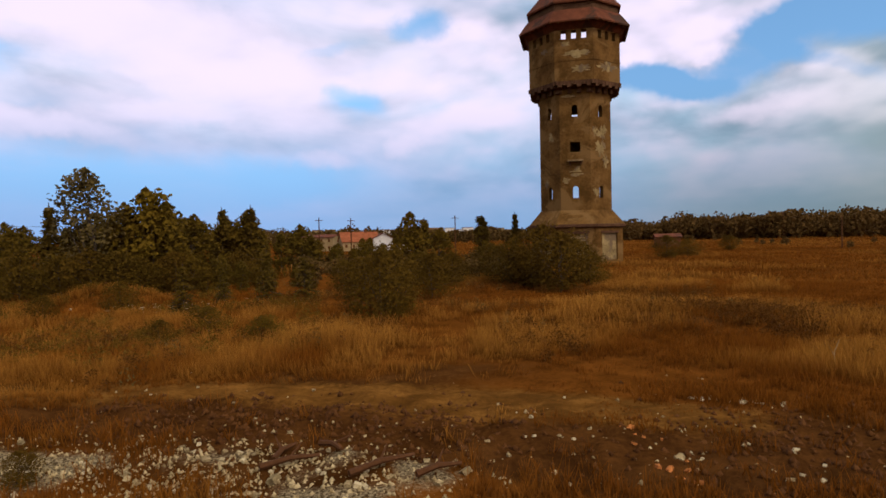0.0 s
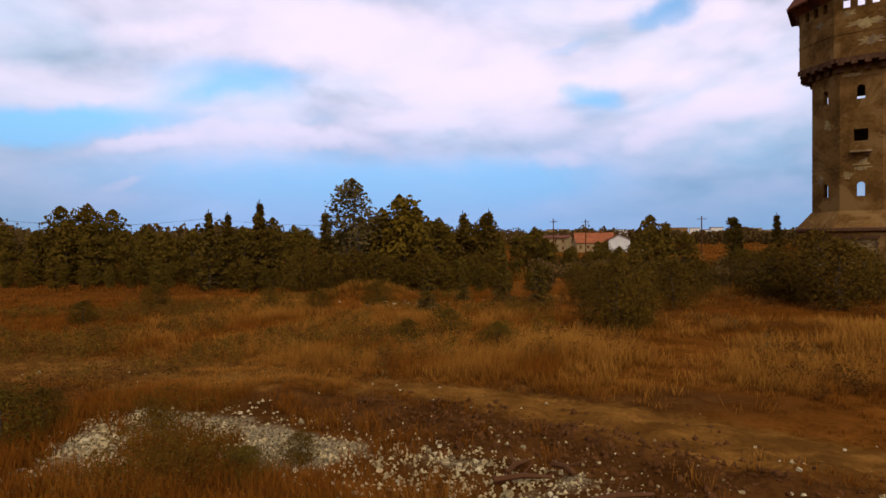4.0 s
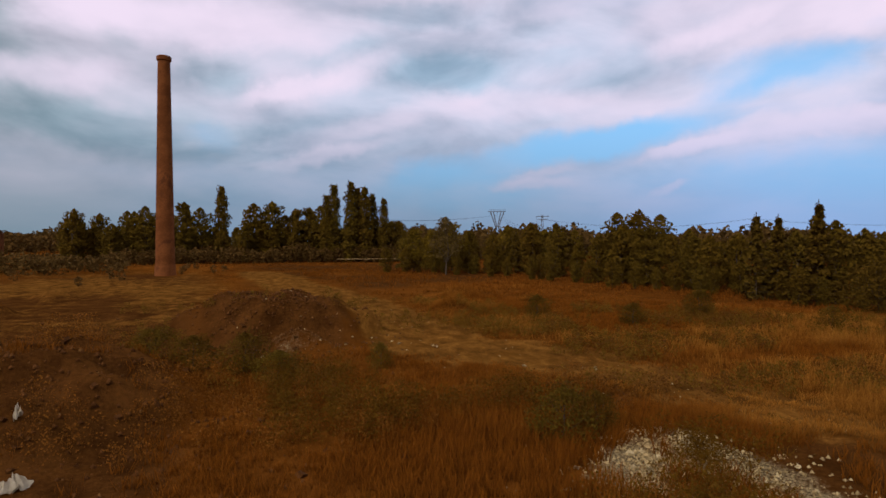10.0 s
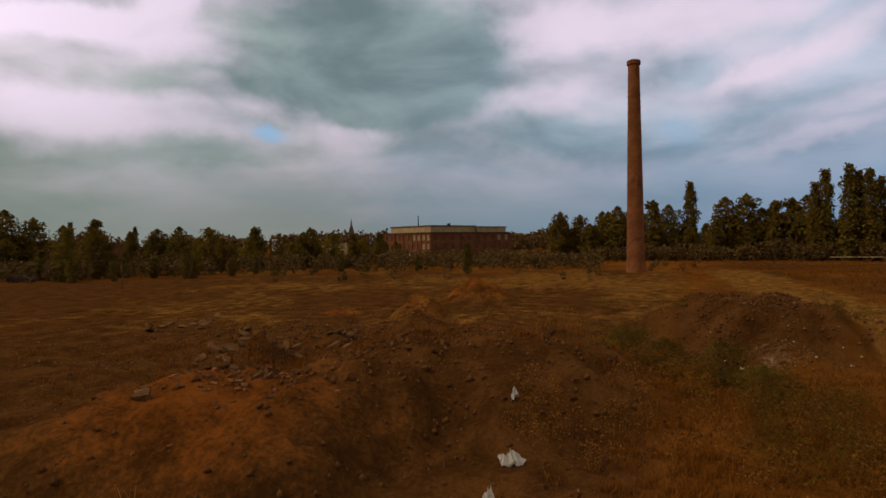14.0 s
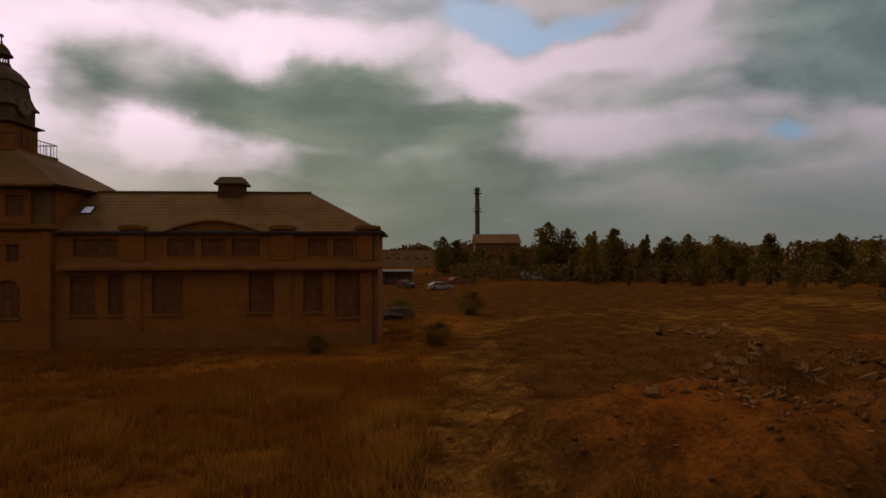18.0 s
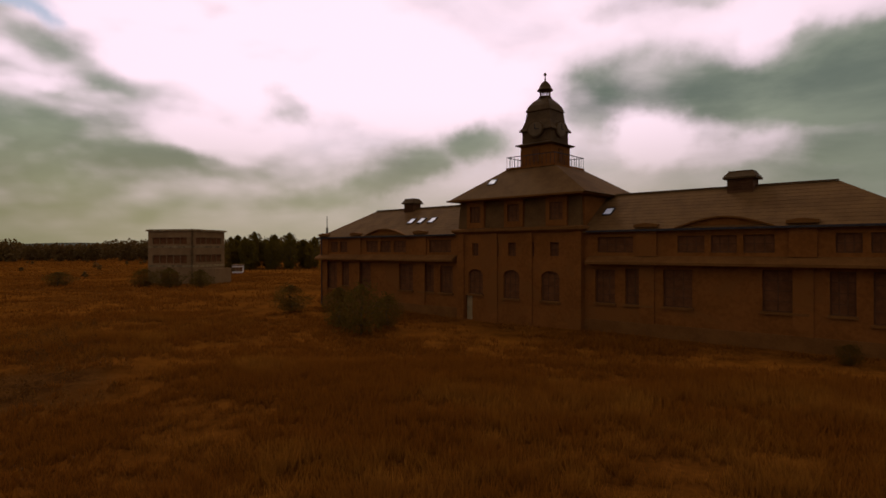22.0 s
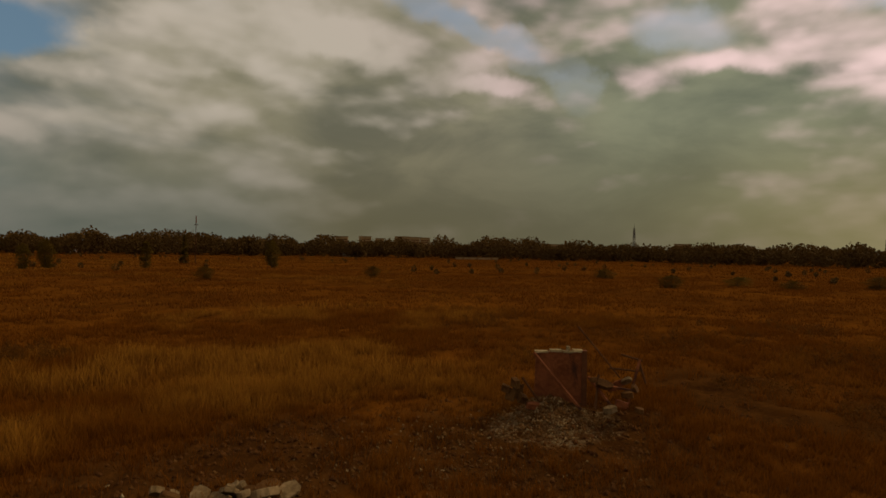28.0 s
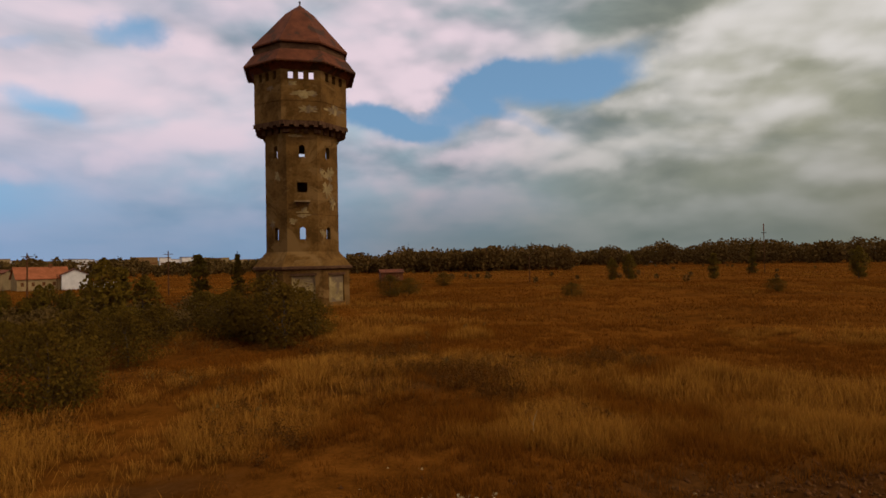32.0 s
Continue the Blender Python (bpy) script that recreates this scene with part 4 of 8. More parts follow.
def water_tower():
    turn = math.degrees(math.atan2(TOWER[0] - 0.7, TOWER[1] - 1.0))
    t = thing("water_tower", "derelict octagonal brick water tower with tiled roof", "water tower", pose(*TOWER, G(*TOWER) - 0.3, 0, 0, -turn))
    a, half = 5.46, 5.46 * math.tan(math.pi / 8)
    base_half = 7.0 * math.tan(math.pi / 8)
    for k in range(8):
        m = side(k)
        # pedestal with a tall recessed bay and a lintel
        s = Shape().wall(-base_half, base_half, 0.0, 5.8, -7.0, -6.3, [(-1.7, 1.7, 0.9, 5.0)], m)
        part("pedestal_wall", s, TOWER_BRICK, t)
        bay = Shape().box(-1.75, -6.75, 0.85, 1.75, -6.4, 5.05, m)
        part("blind_bay", bay, PLASTER, t, "pale plastered blind bay")
        part("lintel", Shape().box(-1.9, -7.08, 5.0, 1.9, -6.8, 5.35, m), TOWER_DARK, t)
        # shaft
        holes = [(-0.42, 0.42, 10.45, 12.3), (-0.42, 0.42, 22.85, 24.65)]
        if k % 2 == 0:
            holes.append((-0.75, 0.75, 17.5, 19.0))
        # Unseen far flats: wide openings added so sky shows through the near windows.
        if k in (3, 4, 5):
            holes = [(-1.7, 1.7, 9.6, 13.2), (-1.7, 1.7, 22.2, 25.2)]
        s = Shape().wall(-half, half, 8.2, 28.6, -a, -a + 0.7, holes, m)
        if k not in (3, 4, 5):
            s.arch(-0.42, 0.42, 12.3, -a, -a + 0.7, m=m).arch(-0.42, 0.42, 24.65, -a, -a + 0.7, m=m)
        part("shaft_wall", s, TOWER_BRICK, t)
        if k == 0:
            ledge = part("balcony", Shape().box(-1.15, -a - 0.75, 16.0, 1.15, -a + 0.02, 16.25, m), CONCRETE, t, "small crumbling concrete balcony")
            for x in (-0.8, 0.8):
                part("balcony_bracket", Shape().box(x - 0.15, -a - 0.5, 15.55, x + 0.15, -a + 0.02, 16.0, m), TOWER_DARK, ledge)
            part("balcony_parapet", Shape().box(-1.15, -a - 0.75, 16.25, 1.15, -a - 0.63, 16.95, m), TOWER_BRICK, ledge)
        # string courses
        for z in (14.2, 25.6):
            part("string_course", Shape().box(-half - 0.02, -a - 0.05, z, half + 0.02, -a + 0.1, z + 0.2, m), TOWER_BRICK, t)
        # corbels under the tank, with little arches between
        th = 6.88 * math.tan(math.pi / 8)
        for j in range(4):
            x = -th + (j + 0.5) * 2 * th / 4
            s = Shape().prism([(x - 0.3, 26.4), (x + 0.3, 26.4), (x + 0.3, 28.3), (x - 0.3, 28.3)], -a - 0.45, -a + 0.1, m)
            s.box(x - 0.34, -6.88, 27.1, x + 0.34, -a + 0.1, 28.3, m)
            part("corbel", s, TOWER_DARK, t)
        # The tank's unseen far flats are opened wide too, to brighten its windows.
        s = Shape().wall(-th, th, 28.0, 35.6, -6.92, -6.3, [(x - 0.36, x + 0.36, 34.2, 35.45) for x in (-1.5, 0.0, 1.5)] if k not in (3, 4, 5) else [(-2.4, 2.4, 32.6, 35.4)], m)
        part("tank_wall", s, TOWER_BRICK, t)
        for j in range(5):
            x = -th + j * 2 * th / 4
            part("arch_frieze", Shape().box(x - 0.33, -6.9, 27.4, x + 0.33, -6.4, 28.0, m), TOWER_DARK, t)
        part("frieze", Shape().box(-th, -6.98, 30.95, th, -6.87, 31.12, m), TOWER_BRICK, t)
    part("pedestal_cornice", Shape().rings([octagon(7.05, 5.8), octagon(7.45, 6.0), octagon(7.45, 6.35), octagon(7.2, 6.45)], False), TOWER_DARK, t)
    part("pedestal_slope", Shape().rings([octagon(7.3, 6.42), octagon(5.5, 8.6)], False), TOWER_BRICK, t, "sloping brick shoulder")
    part("tank_floor", Shape().rings([octagon(5.9, 28.05), octagon(5.9, 28.3)]), CONCRETE, t)
    part("eave_roof", open_back([octagon(6.9, 35.55), octagon(8.05, 36.6), octagon(8.38, 36.35), octagon(8.42, 36.55), octagon(7.45, 38.0), octagon(7.0, 38.6)]), RED_TILE, t, "flared tiled eave with broken edge")
    part("drum", open_back([octagon(6.75, 38.2), octagon(6.75, 39.9)]), TOWER_DARK, t)
    part("spire_roof", Shape().rings([octagon(6.4, 39.7), octagon(7.15, 39.6), octagon(7.2, 39.85), octagon(4.7, 43.0), octagon(2.2, 46.2), octagon(0.15, 48.0)], False), RED_TILE, t, "pointed red tiled roof")
    part("finial", Shape().lathe([(0.14, 47.8), (0.10, 48.3), (0.2, 48.45), (0.05, 48.8)], 8), IRON, t)
    # loose rafters' ends along the eave
    for k in range(8):
        for j in range(7):
            x = -3.3 + j * 1.1
            part("rafter_end", Shape().box(x - 0.07, -8.34, 36.2, x + 0.07, -6.9, 36.35, side(k)), DARK_WOOD, t)
    # plaster that still clings to the walls
    rnd = random.Random(5)
    for k, x, z, w, h in ((1, -0.2, 18.0, 2.6, 2.4), (1, 0.3, 20.2, 2.0, 2.6), (1, 0.9, 16.2, 1.5, 2.2), (1, -1.3, 20.6, 1.2, 1.6), (1, -1.2, 11.4, 1.4, 1.3), (0, 0.2, 14.4, 2.2, 1.6), (0, -1.4, 13.2, 1.2, 1.0), (0, -0.9, 25.9, 2.4, 0.7), (7, 0.3, 20.0, 1.3, 1.8), (1, 0.8, 21.0, 1.0, 1.2), (7, -0.8, 12.8, 1.1, 1.4)):
        pts = [(x + w / 2 * k2 * math.cos(q), z + h / 2 * k2 * math.sin(q)) for q, k2 in ((2 * math.pi * i / 26, 0.35 + 0.85 * rnd.random()) for i in range(26))]
        part("plaster_patch", Shape().prism(pts, -a - 0.03, -a + 0.05, side(k)), PLASTER, t, "patch of pale clinging plaster")
    for k, x, z, w, h in ((0, 0.4, 32.0, 4.6, 1.3), (0, 1.0, 29.7, 3.0, 1.4), (1, 0.2, 30.0, 4.4, 1.6), (0, -1.2, 33.5, 1.6, 0.8), (7, 0.6, 33.0, 1.6, 0.9)):
        pts = [(x + w / 2 * k2 * math.cos(q), z + h / 2 * k2 * math.sin(q)) for q, k2 in ((2 * math.pi * i / 26, 0.4 + 0.8 * rnd.random()) for i in range(26))]
        part("plaster_patch", Shape().prism(pts, -6.95, -6.87, side(k)), PLASTER, t, "patch of pale clinging plaster")


water_tower()

# ---------------------------------------------------------------- hall with the clock tower
HALL = pose(15.3, -48.3, 0, 0, 0, math.degrees(math.atan2(-0.2387, 0.9711)))


def window_unit(parent, x0, x1, z0, z1, y, cols, rows, wood=DARK_WOOD):
    """A framed window set into a hole; y is the outer face of the frame."""
    w = part("window", Shape().wall(x0, x1, z0, z1, y - 0.08, y, [(x0 + 0.07, x1 - 0.07, z0 + 0.07, z1 - 0.07)]), wood, parent)
    s = Shape()
    for i in range(1, cols):
        x = x0 + (x1 - x0) * i / cols
        s.box(x - 0.03, y - 0.07, z0 + 0.07, x + 0.03, y - 0.01, z1 - 0.07)
    for i in range(1, rows):
        z = z0 + (z1 - z0) * i / rows
        s.box(x0 + 0.07, y - 0.065, z - 0.025, x1 - 0.07, y - 0.015, z + 0.025)
    if s.v:
        part("glazing_bar", s, wood, w)
    part("pane", Shape().box(x0 + 0.05, y - 0.05, z0 + 0.05, x1 - 0.05, y - 0.035, z1 - 0.05), GLASS, w)
    return w


def clock_hall():
    h = thing("clock_hall", "long derelict two-storey hall with central clock tower", "building", HALL)
    front, back = 4.05, -4.05
    for s in (-1, 1):
        u = lambda x: s * x
        span = lambda a, b: (min(u(a), u(b)), max(u(a), u(b)))
        ups = [(7.4, 10.2), (13.4, 15.2), (15.6, 17.2), (17.6, 19.4), (22.6, 23.9), (24.3, 25.6)]
        downs = [(7.2, 8.8, 2.2, 4.7), (9.6, 11.6, 2.2, 4.8), (12.4, 14.4, 2.2, 4.8), (18.7, 21.2, 2.3, 4.9), (22.3, 23.6, 2.3, 4.9), (24.4, 26.6, 1.9, 4.9)]
        holes = [(*span(a, b), 6.0, 7.15) for a, b in ups] + [(*span(a, b), c, d) for a, b, c, d in downs]
        lo, hi = span(6.2, 27.3)
        wall = part("wing_wall", Shape().wall(lo, hi, -0.4, 7.55, front - 0.45, front, holes), HALL_WALL, h)
        part("back_wall", Shape().wall(lo, hi, -0.4, 7.55, back, back + 0.45, [(*span(a, b), 6.0, 7.15) for a, b in ups]), HALL_WALL, h)
        e0, e1 = span(26.85, 27.3)
        part("end_wall", Shape().box(e0, back + 0.45, -0.4, e1, front - 0.45, 7.55), HALL_WALL, h)
        for a, b in ups:
            window_unit(wall, *span(a, b), 6.0, 7.15, front - 0.15, 4 if b - a > 2 else 3, 2)
        for a, b, c, d in downs:
            window_unit(wall, *span(a, b), c, d, front - 0.2, 3, 4)
            part("window_sill", Shape().box(span(a, b)[0] - 0.1, front - 0.05, c - 0.16, span(a, b)[1] + 0.1, front + 0.14, c), HALL_TRIM, wall)
        # ledge roof between the storeys
        s0, s1 = span(6.7, 27.6)
        part("ledge", Shape().add([(s0, front, 5.15), (s1, front, 5.15), (s1, front + 0.75, 5.12), (s0, front + 0.75, 5.12), (s0, front, 5.75), (s1, front, 5.75), (s1, front + 0.75, 5.3), (s0, front + 0.75, 5.3)],
                                  [(0, 1, 2, 3), (7, 6, 5, 4), (3, 2, 6, 7), (0, 3, 7, 4), (1, 5, 6, 2), (0, 4, 5, 1)]), HALL_TRIM, h, "sloping ledge between the storeys")
        part("plinth", Shape().box(lo, front, -0.4, hi, front + 0.1, 0.9), HALL_TRIM, h)
        for a, b in ((10.5, 12.0), (20.2, 21.7), (25.9, 27.35)):
            x0, x1 = span(a, b)
            pil = part("pilaster", Shape().box(x0, front, 5.72, x1, front + 0.16, 7.8), HALL_WALL, h)
            part("pilaster_cap", Shape().prism([(x0 - 0.12, 7.8), (x1 + 0.12, 7.8), (x1 + 0.12, 8.0), ((x0 + x1) / 2, 8.12), (x0 - 0.12, 8.0)], front - 0.3, front + 0.34), HALL_TRIM, pil)
            part("lower_pier", Shape().box(x0 + 0.2, front, 0.9, x1 - 0.2, front + 0.12, 5.13), HALL_WALL, h)
        # segmental pediment over the middle of the wing
        x0, x1 = span(13.3, 19.5)
        mid = (x0 + x1) / 2
        arc = [(mid + (x1 - x0) / 2 * c, 7.6 + 0.7 * math.cos(c * math.pi / 2)) for c in (-1 + k / 7 for k in range(15))]
        part("pediment", Shape().prism([(x0, 7.3), (x1, 7.3)] + list(reversed(arc)), front - 0.25, front + 0.1), HALL_WALL, h)
        rim = part("pediment_rim", Shape().prism(arc + [(x, z + 0.12) for x, z in reversed(arc)], front - 0.35, front + 0.32), HALL_TRIM, h)
        part("gutter", Shape().box(span(6.6, 27.7)[0], front + 0.1, 7.52, span(6.6, 27.7)[1], front + 0.4, 7.66), IRON, h)
        # hipped roof: ridge from the middle block to 5.4 m short of the end
        a, b, c = 6.0, 27.75, 22.2
        v = [(u(a), 4.4, 7.62), (u(b), 4.4, 7.62), (u(b), -4.4, 7.62), (u(a), -4.4, 7.62), (u(a), 0, 10.65), (u(c), 0, 10.65)]
        part("wing_roof", Shape().add(v + [(x, y, z - 0.14) for x, y, z in v], [(0, 1, 5, 4), (1, 2, 5), (2, 3, 4, 5), (6, 10, 11, 7), (7, 11, 8), (8, 11, 10, 9), (0, 6, 7, 1), (1, 7, 8, 2), (2, 8, 9, 3)]), HALL_ROOF, h, "grey-brown hipped slate roof")
        part("ridge_cap", Shape().box(*[min(u(a), u(c)), -0.12, 10.6, max(u(a), u(c)), 0.12, 10.74]), COPPER, h)
        # courses of slates
        for k in range(1, 12):
            f = k / 12
            x1 = b + (c - b) * f
            y, z = 4.4 * (1 - f), 7.62 + 3.03 * f
            part("slate_course", Shape().box(min(u(a), u(x1)), y - 0.012, z - 0.02, max(u(a), u(x1)), y + 0.012, z + 0.006), HALL_ROOF, h)
        # ridge ventilator
        x = u(16.5)
        q = 0.66 if s > 0 else 0.8
        vent = part("ridge_ventilator", Shape().squares([(1.05 * q, 0.85 * q, 10.1), (1.05 * q, 0.85 * q, 11.25)], True, pose(x, 0, 0)), DARK_WOOD, h, "louvred ridge ventilator")
        part("ventilator_roof", Shape().squares([(1.32 * q, 1.15 * q, 11.15), (1.35 * q, 1.2 * q, 11.27), (0.98 * q, 0.75 * q, 11.68), (0.98 * q, 0.75 * q, 11.74)], True, pose(x, 0, 0)), COPPER, vent)
        for j in range(4):
            part("louvre", Shape().box(x - 1.0 * q, 0.84 * q, 10.45 + j * 0.19, x + 1.0 * q, 0.93 * q, 10.53 + j * 0.19), DARK_WOOD, vent)
        # skylights
        for sx in ((7.4,) if s < 0 else (11.5, 13.0, 14.4)):
            y = 2.2
            slope = math.degrees(math.atan2(3.03, 4.4))
            m = pose(u(sx), y, 7.62 + 3.03 * (1 - y / 4.4) + 0.05, -slope)
            sk = part("skylight", Shape().wall(-0.38, 0.38, -0.5, 0.5, -0.06, 0.06, [(-0.31, 0.31, -0.43, 0.43)], m @ pose(0, 0, 0, -90)), IRON, h)
            part("skylight_pane", Shape().box(-0.33, -0.45, -0.01, 0.33, 0.45, 0.03, m), SKYLIGHT_GLEAM, sk, "skylight pane with sky gleam painted white")
        # rainwater pipe
        part("downpipe", Shape().rod((u(27.0), front + 0.2, 0), (u(27.0), front + 0.2, 7.5), 0.06), IRON, h)

    # middle block
    cf = 4.5
    holes = [(-0.55, 1.1, 2.1, 4.5), (-4.35, -2.65, 2.1, 4.5), (3.3, 4.95, 2.3, 4.5), (4.5, 5.3, 0.0, 2.2)]
    ups = [(-4.3, -3.5), (-0.2, 0.6), (1.6, 2.3), (3.8, 4.5), (-2.0, -1.3)]
    wall = part("centre_wall", Shape().wall(-6.3, 6.3, -0.4, 7.75, cf - 0.5, cf, holes[:3] + [(4.5, 5.3, -0.0, 2.2)] + [(a, b, 5.7, 6.8) for a, b in ups]), HALL_WALL, h)
    arches = Shape()
    for a, b, c, d in holes[:3]:
        arches.arch(a, b, d, cf - 0.5, cf, (b - a) * 0.3)
        window_unit(wall, a, b, c, d, cf - 0.2, 3, 4)
        part("window_sill", Shape().box(a - 0.1, cf - 0.05, c - 0.16, b + 0.1, cf + 0.14, c), HALL_TRIM, wall)
    part("arch_head", arches, HALL_WALL, wall)
    for a, b in ups:
        window_unit(wall, a, b, 5.7, 6.8, cf - 0.2, 2, 2)
    door = part("door", Shape().box(4.52, cf - 0.3, 0.0, 5.28, cf - 0.22, 2.18), CREAM, wall, "pale painted door")
    part("door_handle", Shape().rod((5.15, cf - 0.2, 1.05), (5.0, cf - 0.17, 1.05), 0.02), IRON, door)
    for x in (-6.3, 6.0):
        part("side_wall", Shape().box(x, -4.5, -0.4, x + 0.3, cf - 0.5, 10.4), HALL_WALL, h)
    part("rear_wall", Shape().box(-6.0, -4.5, -0.4, 6.0, -4.1, 10.4), HALL_WALL, h)
    part("cornice", Shape().squares([(6.35, 4.55, 7.6), (6.65, 4.85, 7.8), (6.65, 4.85, 8.0), (6.3, 4.5, 8.1)], False), HALL_TRIM, h)
    for x in (-6.0, -1.55, 2.0, 5.7):
        part("pilaster", Shape().box(x - 0.3, cf, -0.3, x + 0.3, cf + 0.14, 7.62), HALL_WALL, h)
    # attic storey with gabled dormers
    attic = part("attic_wall", Shape().squares([(6.2, 4.4, 8.05), (6.05, 4.25, 10.5)], False), HALL_ROOF, h, "steep slated attic storey")
    for x in (-4.1, 0.0, 4.1):
        d = part("dormer", Shape().wall(x - 0.95, x + 0.95, 8.1, 10.4, 3.9, 4.6, [(x - 0.6, x + 0.6, 8.6, 10.0)]), HALL_WALL, h)
        window_unit(d, x - 0.6, x + 0.6, 8.6, 10.0, 4.45, 3, 3)
        part("dormer_gable", Shape().prism([(x - 1.15, 10.4), (x + 1.15, 10.4), (x + 1.05, 10.6), (x, 10.85), (x - 1.05, 10.6)], 3.9, 4.85), HALL_TRIM, d)
    part("attic_eave", Shape().squares([(6.1, 4.3, 10.42), (6.85, 5.3, 10.5), (6.85, 5.3, 10.64)], False), HALL_TRIM, h)
    part("centre_roof", Shape().rings([[(-7.1, -5.3, 10.62), (6.55, -5.3, 10.62), (6.55, 5.3, 10.62), (-7.1, 5.3, 10.62)], [(-2.75, -2.4, 13.3), (2.3, -2.4, 13.3), (2.3, 2.4, 13.3), (-2.75, 2.4, 13.3)]], False), HALL_ROOF, h, "hipped slate roof of the middle block")
    m = pose(2.9, 3.6, 12.17, -math.degrees(math.atan2(2.63, 3.0)))
    sk = part("skylight", Shape().wall(-0.4, 0.4, -0.4, 0.4, -0.06, 0.06, [(-0.33, 0.33, -0.33, 0.33)], m @ pose(0, 0, 0, -90)), IRON, h)
    part("skylight_pane", Shape().box(-0.35, -0.35, -0.01, 0.35, 0.35, 0.03, m), SKYLIGHT_GLEAM, sk)
    # clock tower, a little off the middle
    off = pose(-0.25, 0, 0) @ Matrix.Translation((0, 0, 13.3)) @ Matrix.Diagonal((1.14, 1.14, 1.0, 1)) @ Matrix.Translation((0, 0, -13.3))
    part("tower_plinth", Shape().squares([(2.1, 2.1, 11.2), (2.1, 2.1, 13.3), (2.2, 2.2, 13.3), (2.2, 2.2, 13.45)], True), HALL_WALL, h)
    rail = part("balustrade", Shape().squares([(2.12, 2.12, 14.36), (2.17, 2.17, 14.36), (2.17, 2.17, 14.42), (2.12, 2.12, 14.42), (2.12, 2.12, 14.36)], False), IRON, h, "thin iron balcony railing")
    for q in range(4):
        for j in range(12):
            x = -2.14 + j * 4.28 / 12
            part("baluster", Shape().rod((x, 2.14, 13.45), (x, 2.14, 14.38), 0.018, n=4), IRON, rail).matrix_basis = pose(0, 0, 0, 0, 0, 90 * q)
    stage = part("tower_stage", Shape().squares([(1.38, 1.38, 13.4), (1.38, 1.38, 15.35)], True), HALL_WALL, h)
    for q in range(4):
        m = pose(0, 0, 0, 0, 0, 90 * q)
        part("tower_window", Shape().box(-0.3, 1.36, 13.95, 0.3, 1.42, 15.0, m), GLASS, stage)
        part("tower_window_frame", Shape().wall(-0.36, 0.36, 13.9, 15.06, 1.37, 1.46, [(-0.27, 0.27, 13.98, 14.98)], m), HALL_TRIM, stage)
    part("tower_cornice", Shape().squares([(1.4, 1.4, 15.28), (1.68, 1.68, 15.4), (1.68, 1.68, 15.48), (1.32, 1.32, 15.62)], False), COPPER, h)
    clock_stage = part("clock_stage", Shape().squares([(1.28, 1.28, 15.5), (1.28, 1.28, 16.75)], True), COPPER, h)
    part("bell_roof", Shape().squares([(1.46, 1.46, 16.65), (1.46, 1.46, 16.74), (1.28, 1.28, 17.05), (1.12, 1.12, 17.6), (1.02, 1.02, 18.4), (1.10, 1.10, 18.45), (1.08, 1.08, 18.55), (0.94, 0.94, 18.95), (0.70, 0.70, 19.35), (0.42, 0.42, 19.65), (0.36, 0.36, 19.78)], True), COPPER, h, "bell-shaped copper dome")
    for q in range(4):
        m = pose(0, 0, 0, 0, 0, 90 * q)
        back = Shape().prism([(0.72 * math.cos(i * math.pi / 12), 16.75 + 0.72 * math.sin(i * math.pi / 12)) for i in range(24)], 0.9, 1.44, m)
        dial = part("clock_dial", back, COPPER, clock_stage)
        part("dial_face", Shape().prism([(0.6 * math.cos(i * math.pi / 12), 16.75 + 0.6 * math.sin(i * math.pi / 12)) for i in range(24)], 1.44, 1.47, m), CLOCK_FACE, dial, "dull round clock face")
        part("clock_pointers", Shape().box(-0.03, 1.47, 16.72, 0.03, 1.50, 17.2, m).box(-0.36, 1.47, 16.72, 0.0, 1.50, 16.78, m), IRON, dial)
    lantern = part("lantern_base", Shape().lathe([(0.5, 19.7), (0.5, 19.86)], 8), COPPER, h)
    for q in range(8):
        part("lantern_post", Shape().rod((0.38 * math.cos(q * math.pi / 4), 0.38 * math.sin(q * math.pi / 4), 19.8), (0.38 * math.cos(q * math.pi / 4), 0.38 * math.sin(q * math.pi / 4), 20.45), 0.05), COPPER, lantern)
    part("lantern_dome", Shape().lathe([(0.62, 20.4), (0.62, 20.46), (0.46, 20.72), (0.4, 20.9), (0.26, 21.12), (0.07, 21.3), (0.03, 21.7)], 12), COPPER, lantern)
    part("finial_ball", Shape().lathe([(0.02, 21.7), (0.11, 21.77), (0.13, 21.86), (0.10, 21.95), (0.01, 22.02)], 10), COPPER, lantern)

    for ob in h.children:
        if ob.name.split(".")[0] in ("tower_plinth", "balustrade", "tower_stage", "tower_cornice", "clock_stage", "bell_roof", "lantern_base"):
            ob.matrix_basis = off


clock_hall()

